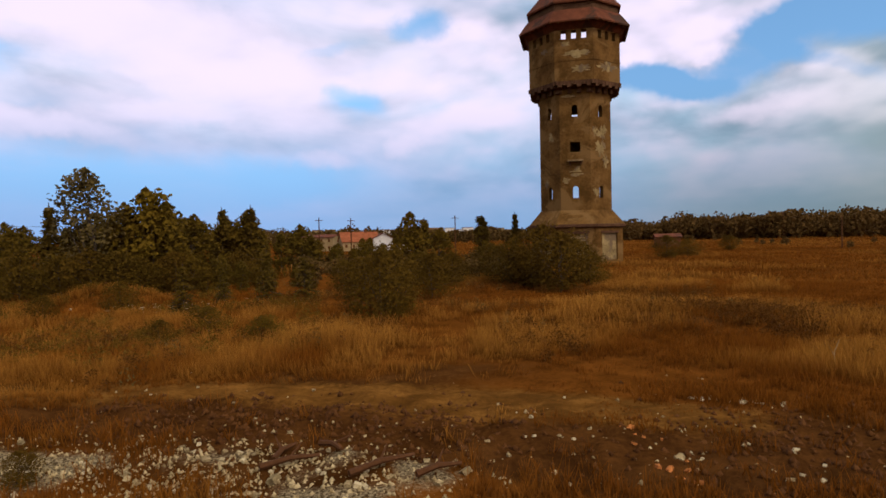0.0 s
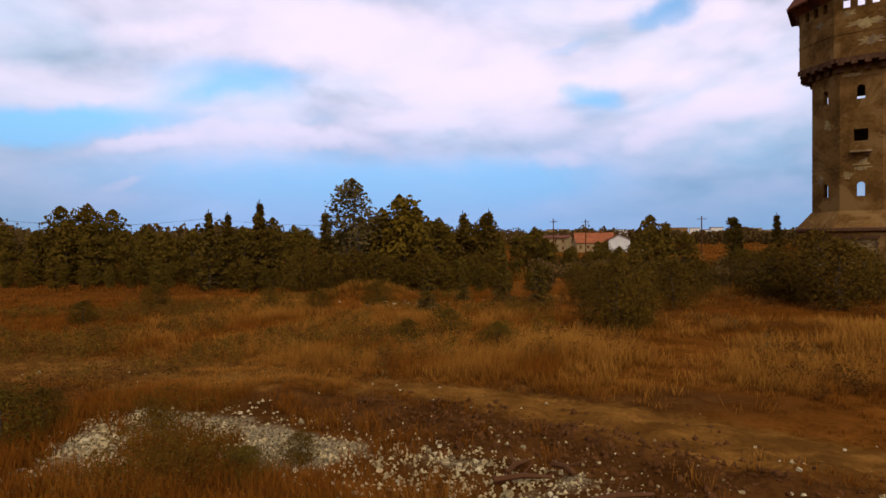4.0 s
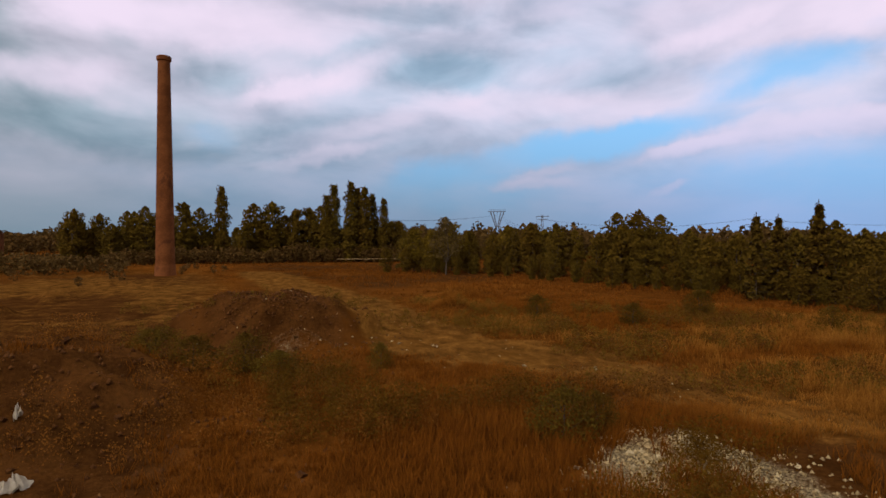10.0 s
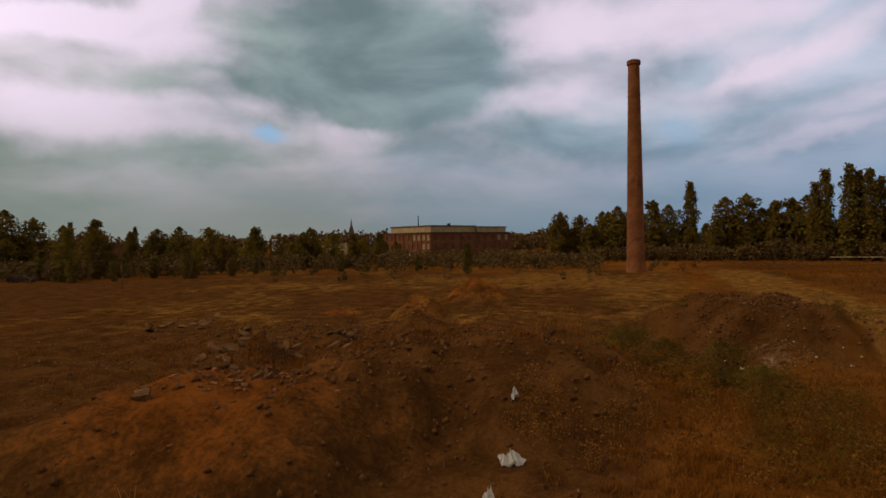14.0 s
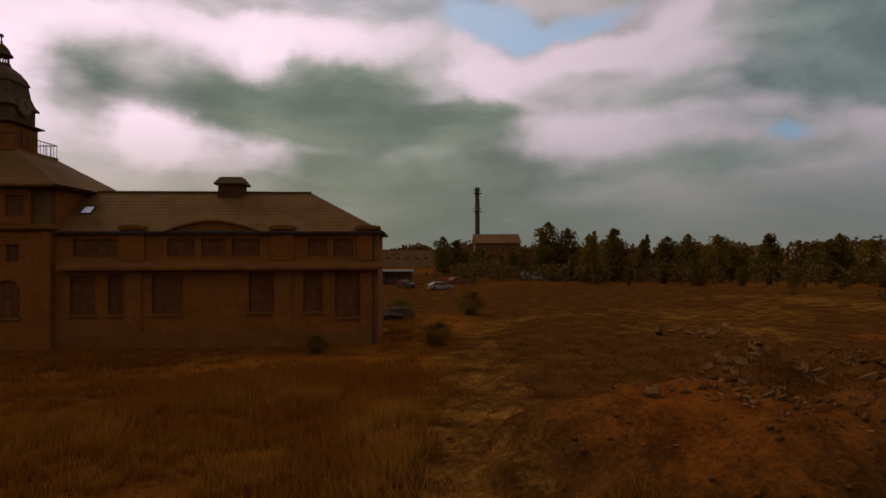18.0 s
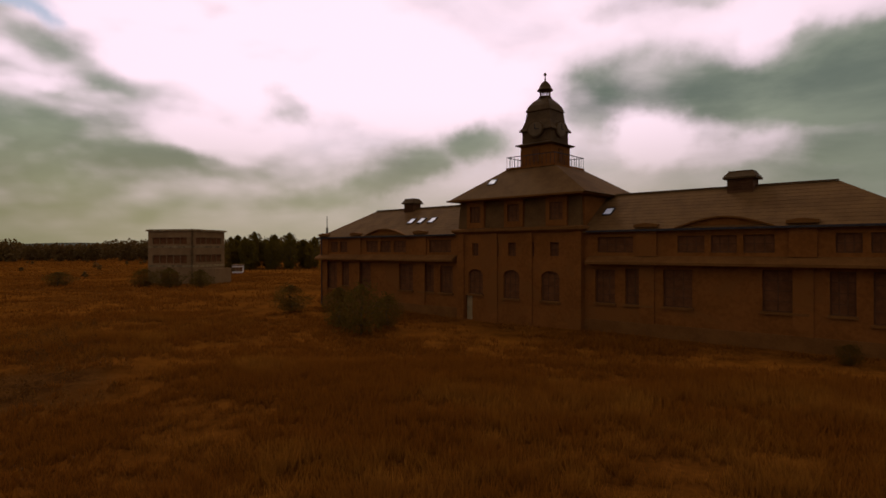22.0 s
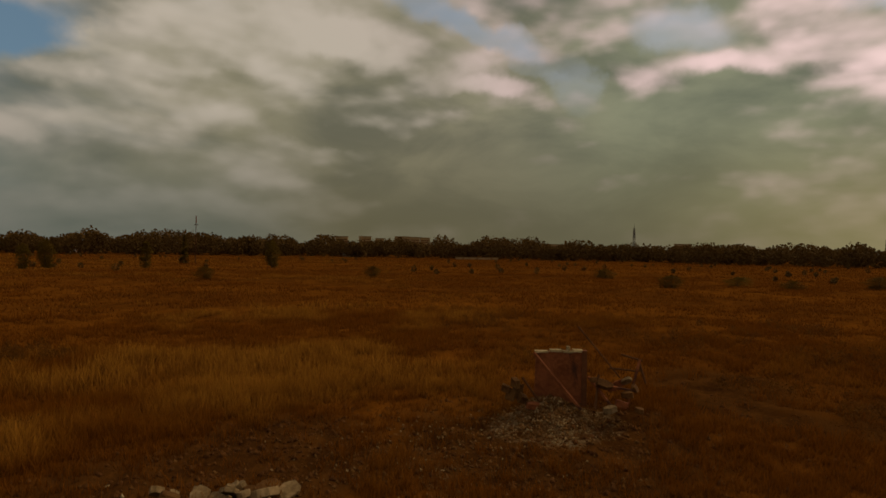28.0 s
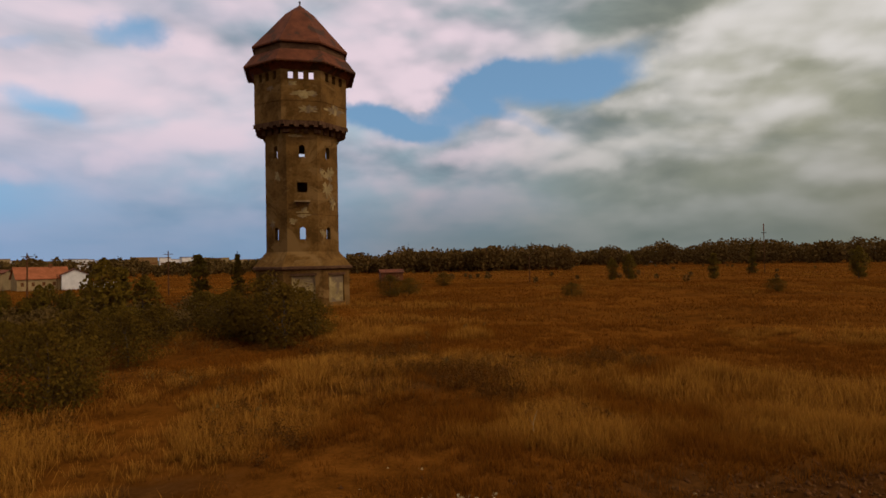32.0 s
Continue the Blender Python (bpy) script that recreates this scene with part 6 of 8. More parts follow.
def block(parent, w, d, h, wall_mat, roof_mat, roof=0.0, bays=0, floors=0, win=(0.9, 1.2), overhang=0.4, glass=GLASS, frame_mat=CREAM):
    """Walls with windows and a flat or gabled roof; ridge along x."""
    holes = []
    for f in range(floors):
        for b in range(bays):
            x, z = -w / 2 + w * (b + 0.5) / bays, h * (f + 0.55) / floors
            holes.append((x - win[0] / 2, x + win[0] / 2, z - win[1] / 2, z + win[1] / 2))
    wall = part("wall", Shape().wall(-w / 2, w / 2, -0.3, h, -d / 2, -d / 2 + 0.35, holes), wall_mat, parent)
    part("wall", Shape().box(-w / 2, d / 2 - 0.35, -0.3, w / 2, d / 2, h), wall_mat, parent)
    for x in (-w / 2, w / 2 - 0.35):
        part("wall", Shape().box(x, -d / 2 + 0.35, -0.3, x + 0.35, d / 2 - 0.35, h), wall_mat, parent)
    for a, b, c, e in holes:
        win_ob = part("window", Shape().wall(a, b, c, e, -d / 2 + 0.08, -d / 2 + 0.2, [(a + 0.08, b - 0.08, c + 0.08, e - 0.08)]), frame_mat, parent)
        part("pane", Shape().box(a + 0.06, -d / 2 + 0.12, c + 0.06, b - 0.06, -d / 2 + 0.15, e - 0.06), glass, win_ob)
    if roof:
        o = overhang
        for s in (-1, 1):
            v = [(-w / 2 - o, s * (d / 2 + o), h - roof * o / (d / 2)), (w / 2 + o, s * (d / 2 + o), h - roof * o / (d / 2)), (w / 2 + o, 0, h + roof), (-w / 2 - o, 0, h + roof)]
            part("roof_slope", Shape().add(v + [(x, y, z + 0.18) for x, y, z in v], [(0, 1, 2, 3), (7, 6, 5, 4), (0, 4, 5, 1), (1, 5, 6, 2), (2, 6, 7, 3), (3, 7, 4, 0)]), roof_mat, parent)
        for x in (-w / 2, w / 2 - 0.3):
            part("gable", Shape().add([(x + q, y, z) for q in (0, 0.3) for y, z in ((-d / 2, h), (d / 2, h), (0, h + roof))], [(0, 2, 1), (3, 4, 5), (0, 1, 4, 3), (1, 2, 5, 4), (2, 0, 3, 5)]), wall_mat, parent)
    else:
        part("roof", Shape().box(-w / 2 - 0.15, -d / 2 - 0.15, h, w / 2 + 0.15, d / 2 + 0.15, h + 0.3), roof_mat, parent)
    return wall


h = thing("brick_house", "long low house with red tiled roof", "house", place(8.2, 205, 12))
block(h, 12.5, 8, 3.6, CREAM, ROOF_RED, 3.0, 5, 1)
part("chimney", Shape().box(2, -0.4, 5.4, 2.8, 0.4, 7.6), RED_BRICK, h)
h = thing("white_house", "white gabled house beside the red roof", "house", place(5.9, 202, 95))
block(h, 6.8, 6.5, 4.4, WHITE_WALL, RED_TILE, 1.6, 3, 2)
h = thing("cream_house", "flat-roofed cream rendered house behind the trees", "house", place(11.7, 215, -18))
block(h, 11, 9, 5.0, CREAM, RED_TILE, 0.9, 4, 2)
h = thing("white_shed", "small low white shed in the scrub", "shed", place(3.6, 190, 5))
block(h, 6, 4, 2.2, WHITE_WALL, HALL_ROOF, 0, 2, 1)
h = thing("red_shed", "small faded red brick shed beyond the tower", "shed", place(-20.9, 190, 8))
block(h, 7, 5, 3.0, RED_BRICK, RED_TILE, 0.8, 2, 1)

# factory, with a set-back upper storey
def factory_block():
    f = thing("brick_factory", "long red brick factory with cream upper storey", "factory", pose(-170.1, -83.6, -0.2, 0, 0, 155.8))
    # both sides run away from the near corner: 37 m along x, 30 m along y
    sides = ((36.7, 10, pose(0, 0, 0), -1, ((8, 2), (9, 2), (7, 0), (9, 0))), (30.0, 12, pose(0, 0, 0, 0, 0, 90), 1, ((0, 2), (0, 1), (0, 0), (1, 2), (1, 1), (1, 0), (2, 2), (3, 2), (2, 0), (3, 0), (4, 0), (8, 0), (11, 2))))
    for length, bays, turn, out, pale in sides:
        holes = [(length * (b + 0.5) / bays - 0.75, length * (b + 0.5) / bays + 0.75, z, z + 1.8) for b in range(bays) for z in (0.9, 3.9, 6.8)]
        wall = part("wall", Shape().wall(0, length, -0.3, 9.2, min(0, -0.5 * out), max(0, -0.5 * out), holes, turn), RED_BRICK, f)
        for k, (a, b, c, e) in enumerate(holes):
            y = -0.2 * out
            # Cream panes paint in the bright sky that these bays reflect.
            gleams = (k // 3, k % 3) in pale
            win = part("window", Shape().wall(a, b, c, e, y - 0.08, y + 0.08, [(a + 0.1, b - 0.1, c + 0.1, e - 0.1)], turn), CREAM if gleams else DARK_WOOD, f)
            part("pane", Shape().box(a + 0.08, y - 0.02, c + 0.08, b - 0.08, y + 0.02, e - 0.08, turn), CREAM if gleams else GLASS, win, "pane with sky reflection painted cream" if gleams else "")
            part("glazing_bar", Shape().box((a + b) / 2 - 0.06, y - 0.06, c + 0.1, (a + b) / 2 + 0.06, y + 0.06, e - 0.1, turn), DARK_WOOD, win)
        for k in range(0, bays + 1, 2):
            x = length * k / bays
            part("pier", Shape().box(x - 0.35, min(0, 0.16 * out), -0.3, x + 0.35, max(0, 0.16 * out), 9.0, turn), RED_BRICK, f)
        part("parapet", Shape().box(-0.2, -0.25, 9.2, length + 0.2, 0.25, 9.45, turn), DARK_WOOD, f)
    part("rear_wall", Shape().box(0.5, 29.5, -0.3, 36.7, 30, 9.2).box(36.2, 0.5, -0.3, 36.7, 29.5, 9.2), RED_BRICK, f)
    part("roof", Shape().box(0, 0, 8.9, 36.7, 30, 9.2), HALL_ROOF, f)
    up = part("upper_storey", Shape().box(2.2, 2.6, 9.2, 22, 25, 11.5), CREAM, f, "set-back cream rendered storey")
    part("upper_roof", Shape().box(1.9, 2.3, 11.5, 22.3, 25.3, 11.75), DARK_WOOD, up)
    up = part("upper_storey", Shape().box(22.4, 1.6, 9.2, 36.2, 22, 11.2), CREAM, f, "set-back cream rendered storey")
    part("upper_roof", Shape().box(22.3, 1.3, 11.2, 36.5, 22.3, 11.45), DARK_WOOD, up)
    part("roof_mast", Shape().rod((6, 14, 11.6), (6, 14, 15.4), 0.22, 0.16), IRON, f)
    part("roof_vent", Shape().box(12, 5, 11.6, 12.8, 5.8, 12.5), IRON, f)


factory_block()


def grey_block():
    g = thing("office_block", "derelict grey concrete panel building with empty window bands", "building", pose(90.2, -71.3, -0.2, 0, 0, -77.3))
    # near corner at the origin: x to one side, y to the other
    L1, L2, H = 9.5, 9.8, 10.0
    for length, turn, out, holes in ((L1, pose(0, 0, 0), -1, [(1.0, 8.5, 4.2, 5.6), (1.0, 8.5, 7.6, 8.8), (2.0, 6.0, 0.6, 2.6)]), (L2, pose(0, 0, 0, 0, 0, 90), 1, [(1.2, 8.8, 4.0, 5.5), (1.2, 8.8, 7.6, 8.8), (3, 7, 0.4, 2.4)])):
        wall = part("wall", Shape().wall(0, length, -0.3, H, min(0, -0.4 * out), max(0, -0.4 * out), holes, turn), PANEL_GREY, g)
        for a, b, c, e in holes:
            band = part("window_band", Shape().box(a, -0.3 * out - 0.04, c, b, -0.3 * out + 0.04, e, turn), GLASS, wall, "dark empty window band")
            n = int((b - a) / 1.5)
            for k in range(1, n):
                x = a + (b - a) * k / n
                part("mullion", Shape().box(x - 0.06, -0.2 * out - 0.1, c, x + 0.06, -0.2 * out + 0.1, e, turn), PANEL_GREY, band)
        for z in (3.3, 6.9):
            part("floor_band", Shape().box(0, min(0, 0.06 * out), z, length, max(0, 0.06 * out), z + 0.4, turn), CONCRETE, g)
    part("rear_wall", Shape().box(0.4, L2 - 0.4, -0.3, L1, L2, H).box(L1 - 0.4, 0.4, -0.3, L1, L2 - 0.4, H), PANEL_GREY, g)
    part("roof", Shape().box(-0.3, -0.3, H, L1 + 0.3, L2 + 0.3, H + 0.35), CONCRETE, g)
    part("annexe", Shape().box(2.5, -3.0, -0.3, 7.5, 0.0, 3.0), PANEL_GREY, g)
    return g


grey_block()
h = thing("brick_workshop", "tall dark brick workshop with pitched roof", "building", place(156.4, 178, 6))
block(h, 13, 12, 9.2, RED_BRICK, HALL_ROOF, 2.6, 4, 2, (1.4, 2.2))
h = thing("long_warehouse", "long low flat-roofed warehouse behind the trees", "building", place(166.3, 255, 4))
block(h, 36, 14, 7.6, PANEL_GREY, HALL_ROOF, 0, 9, 1, (2.0, 1.2))
h = thing("long_shed", "long low dark red brick shed behind the scrub", "building", place(147.6, 192, 3))
block(h, 44, 9, 5.6, RED_BRICK, HALL_ROOF, 0, 11, 1, (1.4, 1.2), glass=GLASS, frame_mat=DARK_WOOD)
h = thing("carport", "low open shed with pale metal roof", "shed", place(166.0, 118, 4))
for x in (-3.6, -1.2, 1.2, 3.6):
    part("post", Shape().rod((x, -1.8, 0), (x, -1.8, 2.5), 0.07), IRON, h)
    part("post", Shape().rod((x, 1.8, 0), (x, 1.8, 2.7), 0.07), IRON, h)
part("roof", Shape().add([(-4.2, -2.3, 2.5), (4.2, -2.3, 2.5), (4.2, 2.3, 2.8), (-4.2, 2.3, 2.8), (-4.2, -2.3, 2.62), (4.2, -2.3, 2.62), (4.2, 2.3, 2.92), (-4.2, 2.3, 2.92)], [(3, 2, 1, 0), (4, 5, 6, 7), (0, 1, 5, 4), (1, 2, 6, 5), (2, 3, 7, 6), (3, 0, 4, 7)]), GALV, h)
part("back_wall", Shape().box(-4.0, 1.8, 0, 4.0, 1.95, 2.7), PANEL_GREY, h)

# steel chimney with service rings
c = thing("steel_chimney", "slim dark steel chimney with service platforms", "chimney", place(158.2, 180))
part("shaft", Shape().lathe([(0.95, 0), (0.8, 3), (0.66, 25.6)], 16, caps=False), CHIM_STEEL, c, smooth=True)
part("tip", Shape().lathe([(0.72, 25.5), (0.78, 26.4), (0.55, 26.4)], 16, caps=False), CHIM_STEEL, c)
for z in (19.0, 24.6):
    p = part("platform", Shape().lathe([(0.66, z), (1.35, z), (1.35, z + 0.14), (0.66, z + 0.14)], 16, caps=False), CHIM_STEEL, c)
    part("platform_rail", Shape().lathe([(1.30, z + 1.0), (1.36, z + 1.0), (1.36, z + 1.1), (1.30, z + 1.1)], 16, caps=False), CHIM_STEEL, p)
part("ladder", Shape().rod((0.2, -1.05, 0.5), (0.2, -0.98, 25), 0.03, n=4).rod((-0.2, -1.05, 0.5), (-0.2, -0.98, 25), 0.03, n=4), CHIM_STEEL, c)

# church spire and far towns
c = thing("church", "distant church with slender pointed spire", "church", place(124.3, 884))
part("tower", Shape().box(-4, -4, 0, 4, 4, 22), RED_BRICK, c)
part("spire", Shape().squares([(4.4, 4.4, 21.8), (1.6, 1.6, 32), (0.1, 0.1, 43)]), COPPER, c)
part("nave", Shape().box(4, -5, 0, 26, 5, 12), RED_BRICK, c)
part("nave_roof", Shape().prism([(-5.4, 12), (5.4, 12), (0, 19)], 4, 26.5, pose(0, 0, 0, 0, 0, -90)), RED_TILE, c)
TOWN = "apartment blocks of the far town"
for az, far, w, high in ((-67.6, 1000, 20, 26), (-69.8, 1010, 18, 27), (-71.2, 1000, 14, 24), (-73.4, 1015, 26, 28), (-74.6, 1000, 16, 27), (-75.6, 1005, 16, 26.5), (-99.5, 900, 22, 20), (-88, 950, 24, 18)):
    h = thing("apartment_block", "far pale apartment block above the treeline", "building", place(az, far, COUNT.uniform(-20, 20)), TOWN)
    part("wall", Shape().box(-w / 2, -6, 0, w / 2, 6, high), CREAM, h)
    part("roof", Shape().box(-w / 2 - 0.4, -6.4, high, w / 2 + 0.4, 6.4, high + 0.8), CONCRETE, h)
    for k in range(1, 7):
        part("window_band", Shape().box(-w / 2 + 1, -6.05, high * k / 7.4, w / 2 - 1, -5.95, high * k / 7.4 + 1.3), GLASS, h)
for k in range(26):
    az = 18.5 - k * 1.05 + COUNT.uniform(-0.3, 0.3)
    if -18 < az < -8:
        continue
    far, w, high = COUNT.uniform(900, 1300), COUNT.uniform(14, 34), COUNT.uniform(10, 17)
    h = thing("apartment_block", "far pale town block on the horizon", "building", place(az, far, COUNT.uniform(-25, 25)), TOWN)
    part("wall", Shape().box(-w / 2, -6, 0, w / 2, 6, high), COUNT.choice((CREAM, WHITE_WALL, PANEL_GREY)), h)
    part("roof", Shape().box(-w / 2 - 0.3, -6.3, high, w / 2 + 0.3, 6.3, high + 0.8), COUNT.choice((RED_TILE, CONCRETE)), h)
    part("window_band", Shape().box(-w / 2 + 1, -6.05, high * 0.45, w / 2 - 1, -5.95, high * 0.45 + 1.4), GLASS, h)
for az, far, w, high, mat in ((139.0, 420, 9, 13, PANEL_GREY), (136.2, 400, 11, 12, CREAM), (133.6, 430, 12, 10.5, PANEL_GREY), (131.0, 380, 6, 9.5, WHITE_WALL), (146.5, 380, 6, 9, WHITE_WALL), (125.6, 330, 14, 6.5, CREAM), (-45.1, 560, 8, 13.0, WHITE_WALL), (-58.2, 560, 9, 13.0, WHITE_WALL), (-57.2, 560, 6, 12.5, WHITE_WALL), (-68.6, 470, 16, 3.0, WHITE_WALL), (-80.5, 420, 30, 1.6, CREAM), (-132.4, 170, 2.6, 2.2, WHITE_WALL)):
    h = thing("far_house", "small far pale building among the trees", "building", place(az, far, COUNT.uniform(-15, 15)), "far houses in the trees")
    block(h, w, 6, high, mat, HALL_ROOF, 0, 3, 1, (1.0, 1.2))

# ---------------------------------------------------------------- pylons, masts and poles
def lattice(parent, levels, r=0.07):
    """A square lattice: legs through (half width, height) levels, with crossed braces."""
    for q in range(4):
        s = Shape()
        sx, sy = ((1, 1), (-1, 1), (-1, -1), (1, -1))[q]
        for (a, za), (b, zb) in zip(levels, levels[1:]):
            s.rod((sx * a, sy * a, za), (sx * b, sy * b, zb), r, n=4)
        part("leg", s, GALV, parent)
        tx, ty = ((-1, 1), (-1, -1), (1, -1), (1, 1))[q]
        for (a, za), (b, zb) in zip(levels, levels[1:]):
            part("brace", Shape().rod((sx * a, sy * a, za), (tx * b, ty * b, zb), r * 0.6, n=4).rod((tx * a, ty * a, za), (sx * b, sy * b, zb), r * 0.6, n=4), GALV, parent)


def pylon(az, far, high, fork, label, turn=0.0):
    p = thing("power_pylon", label, "pylon", place(az, far, turn), "pylons of the power line")
    if fork:
        lattice(p, [(2.6, 0), (1.9, high * 0.3), (1.3, high * 0.55)], 0.26)
        for s in (-1, 1):
            part("fork_arm", Shape().rod((s * 0.9, 0, high * 0.53), (s * 5.6, 0, high * 0.95), 0.42, 0.36, 4).rod((s * 0.2, 0, high * 0.55), (s * 3.2, 0, high * 0.95), 0.32, n=4).rod((s * 2.6, 0, high * 0.7), (s * 2.0, 0, high * 0.8), 0.14, n=4), GALV, p)
        part("crossbeam", Shape().rod((-7.5, 0, high * 0.95), (7.5, 0, high * 0.95), 0.26, n=4).rod((-6.8, 0, high * 0.99), (6.8, 0, high * 0.99), 0.14, n=4), GALV, p)
    else:
        lattice(p, [(2.2, 0), (1.5, high * 0.35), (1.0, high * 0.7), (0.5, high * 0.98)], 0.24)
        part("crossbeam", Shape().rod((-6.5, 0, high * 0.93), (6.5, 0, high * 0.93), 0.3, n=4), GALV, p)
        part("crossbeam", Shape().rod((-5, 0, high * 0.84), (5, 0, high * 0.84), 0.22, n=4), GALV, p)
    for x in (-5.5, 0, 5.5):
        part("insulator", Shape().rod((x, 0, high * 0.94), (x, 0, high * 0.86), 0.12, n=5), IRON, p)


pylon(66.8, 495, 33, True, "forked lattice power pylon above the wood")
pylon(62.5, 592, 33.5, False, "lattice power pylon with broad crossbeam")
pylon(44.4, 640, 24, False, "distant lattice power pylon behind the trees", 30)
wires = Shape()
for dx in (-5.5, 0, 5.5):
    spots = [heading(84) * 470, heading(66.8) * 495, heading(62.5) * 592, heading(44.4) * 640, heading(24) * 700]
    for a, b in zip(spots, spots[1:]):
        last = None
        for k in range(9):
            f = k / 8
            p = a.lerp(b, f) + Vector((dx, 0, 0))
            q = (p.x, p.y, 28 - 26 * f * (1 - f) * 1.2 if a != spots[0] else 28 - 20 * f * (1 - f))
            if last:
                wires.rod(last, q, 0.05, n=3)
            last = q
tagged(new("power_line", wires.mesh("power_line", IRON)), "thin sagging power lines between the pylons", "cable", kind="stuff")


def mast(name, az, far, high, label, w=1.3):
    p = thing(name, label, "mast", place(az, far, 20), "masts on the horizon")
    lattice(p, [(w, 0), (w * 0.75, high * 0.3), (w * 0.5, high * 0.6), (w * 0.3, high)], 0.14)
    part("tip", Shape().rod((0, 0, high), (0, 0, high + 3), 0.12), IRON, p)
    return p


mast("lattice_mast", -95.2, 500, 27, "lattice radio mast on the horizon", 1.5)
mast("lattice_mast", -114.3, 598, 21, "distant lattice mast above the far trees", 1.8)
mast("lattice_mast", -109.5, 640, 14, "small distant lattice mast", 1.5)
mast("lattice_mast", -140.6, 160, 12.5, "thin lattice mast behind the hall", 0.4)
mast("lattice_mast", -22.6, 520, 18, "faint distant lattice mast beyond the tower", 1.2)
for az, far, high, label in ((-54.4, 227, 17.0, "tall lone pole with red and white top"), (11.9, 135, 9.5, "dark telegraph pole above the trees"), (8.9, 135, 9.3, "dark telegraph pole beside the houses"), (-1.2, 140, 9.6, "dark telegraph pole in the scrub"), (51.3, 289, 11.0, "short dark pole rising over the wood"),
                             (-30.1, 300, 12.0, "thin far pole in the field"), (-34.2, 165, 7.5, "thin pole standing in the field"), (150.8, 260, 16.0, "thin dark pole behind the trees"), (148.9, 300, 14.0, "thin dark pole behind the trees"), (142.6, 95, 4.2, "short bare post by the track"), (7.0, 160, 5.0, "white post near the houses")):
    p = thing("utility_pole", label, "pole", place(az, far), "poles round the site")
    part("shaft", Shape().rod((0, 0, -0.3), (0, 0, high), 0.16 if high > 5 else 0.08, 0.11 if high > 5 else 0.06, 8), DARK_WOOD, p)
    if high > 9 and high < 16:
        part("crossarm", Shape().box(-0.9, -0.06, high - 0.7, 0.9, 0.06, high - 0.58), DARK_WOOD, p)
    if high > 16.5:
        part("painted_top", Shape().rod((0, 0, high - 2.5), (0, 0, high), 0.2, 0.16, 8), STEEL_RED, p)
        part("bracket", Shape().box(-0.7, -0.08, high - 3.2, 0.7, 0.08, high - 3.0), IRON, p)

# ---------------------------------------------------------------- vehicles on the far yard
def car(az, far, turn, paint, label, van=False):
    c = thing("van" if van else "car", label, "van" if van else "car", place(az, far, turn), "vehicles parked on the yard")
    if van:
        side_line = [(-2.4, 0.45), (2.35, 0.45), (2.45, 0.9), (1.75, 1.15), (1.25, 2.05), (-2.35, 2.1), (-2.45, 1.2)]
        glass = [(1.68, 1.2), (1.22, 1.95), (0.5, 1.95), (0.5, 1.2)]
    else:
        side_line = [(-2.1, 0.35), (2.05, 0.35), (2.15, 0.7), (1.95, 0.85), (0.95, 0.95), (0.35, 1.4), (-1.2, 1.42), (-1.85, 0.98), (-2.15, 0.9)]
        glass = [(0.85, 0.96), (0.32, 1.34), (-1.15, 1.36), (-1.7, 0.98)]
    body = part("body", Shape().prism(side_line, -0.85, 0.85), paint, c)
    part("window", Shape().prism(glass, -0.87, 0.87), GLASS, body)
    for x in (-1.3, 1.3):
        for y in (-0.78, 0.78):
            w = part("wheel", Shape().lathe([(0.2, -0.1), (0.33, -0.1), (0.33, 0.1), (0.2, 0.1)], 14, m=pose(x, y, 0.33, 90)), RUBBER, c)
            part("rim", Shape().lathe([(0.19, -0.11), (0.19, 0.11)], 10, m=pose(x, y, 0.33, 90)), GALV, w)
    for y in (-0.6, 0.6):
        part("headlight", Shape().box(2.02 if not van else 2.35, y - 0.16, 0.62, 2.17 if not van else 2.48, y + 0.16, 0.76), GLASS, c)
        part("tail_light", Shape().box(-2.2 if not van else -2.5, y - 0.12, 0.72, -2.1 if not van else -2.4, y + 0.12, 0.88), STEEL_RED, c)


car(161.1, 99, 20, STEEL_WHITE, "pale parked car on the far yard")
car(163.7, 53, 75, STEEL_DARK, "dark parked car beside the hall")
car(164.6, 104, -60, STEEL_DARK, "dark car parked near the shed")
car(152.6, 133, 8, STEEL_WHITE, "white delivery van parked on the yard", True)
car(159.6, 118, 35, STEEL_RED, "faded red car beside the trees")
car(150.0, 128, -20, STEEL_DARK, "dark car parked by the trees")

# guard rail of the road below the far poplars
w = thing("guard_rail", "long pale guard rail along the road below poplars", "rail", place(79.0, 168, 6))
for k in range(8):
    x = -9 + k * 2.6
    part("post", Shape().box(x, -0.05, -0.1, x + 0.12, 0.05, 1.25), DARK_WOOD, w)
    part("rail", Shape().box(x, -0.12, 1.15, x + 2.52, -0.06, 1.36), CREAM, w)

# ---------------------------------------------------------------- ruin, slabs and litter
def chunk_shape(rng, sx, sy, sz, rough=0.3):
    """A broken angular block: a box with every corner knocked about and its top edge chipped."""
    c = [(sx * (0.5 if i & 1 else -0.5) * rng.uniform(1 - rough, 1), sy * (0.5 if i & 2 else -0.5) * rng.uniform(1 - rough, 1), sz * (0.5 if i & 4 else -0.5) * rng.uniform(1 - rough, 1)) for i in range(8)]
    chip = tuple((c[7][k] + c[5][k]) / 2 * 0.9 + c[6][k] * 0.1 for k in range(3))
    return Shape().add(c + [chip], [(0, 2, 3, 1), (0, 1, 5, 4), (2, 6, 7, 3), (0, 4, 6, 2), (1, 3, 8, 5), (3, 7, 8), (4, 5, 8), (4, 8, 6), (6, 8, 7)])


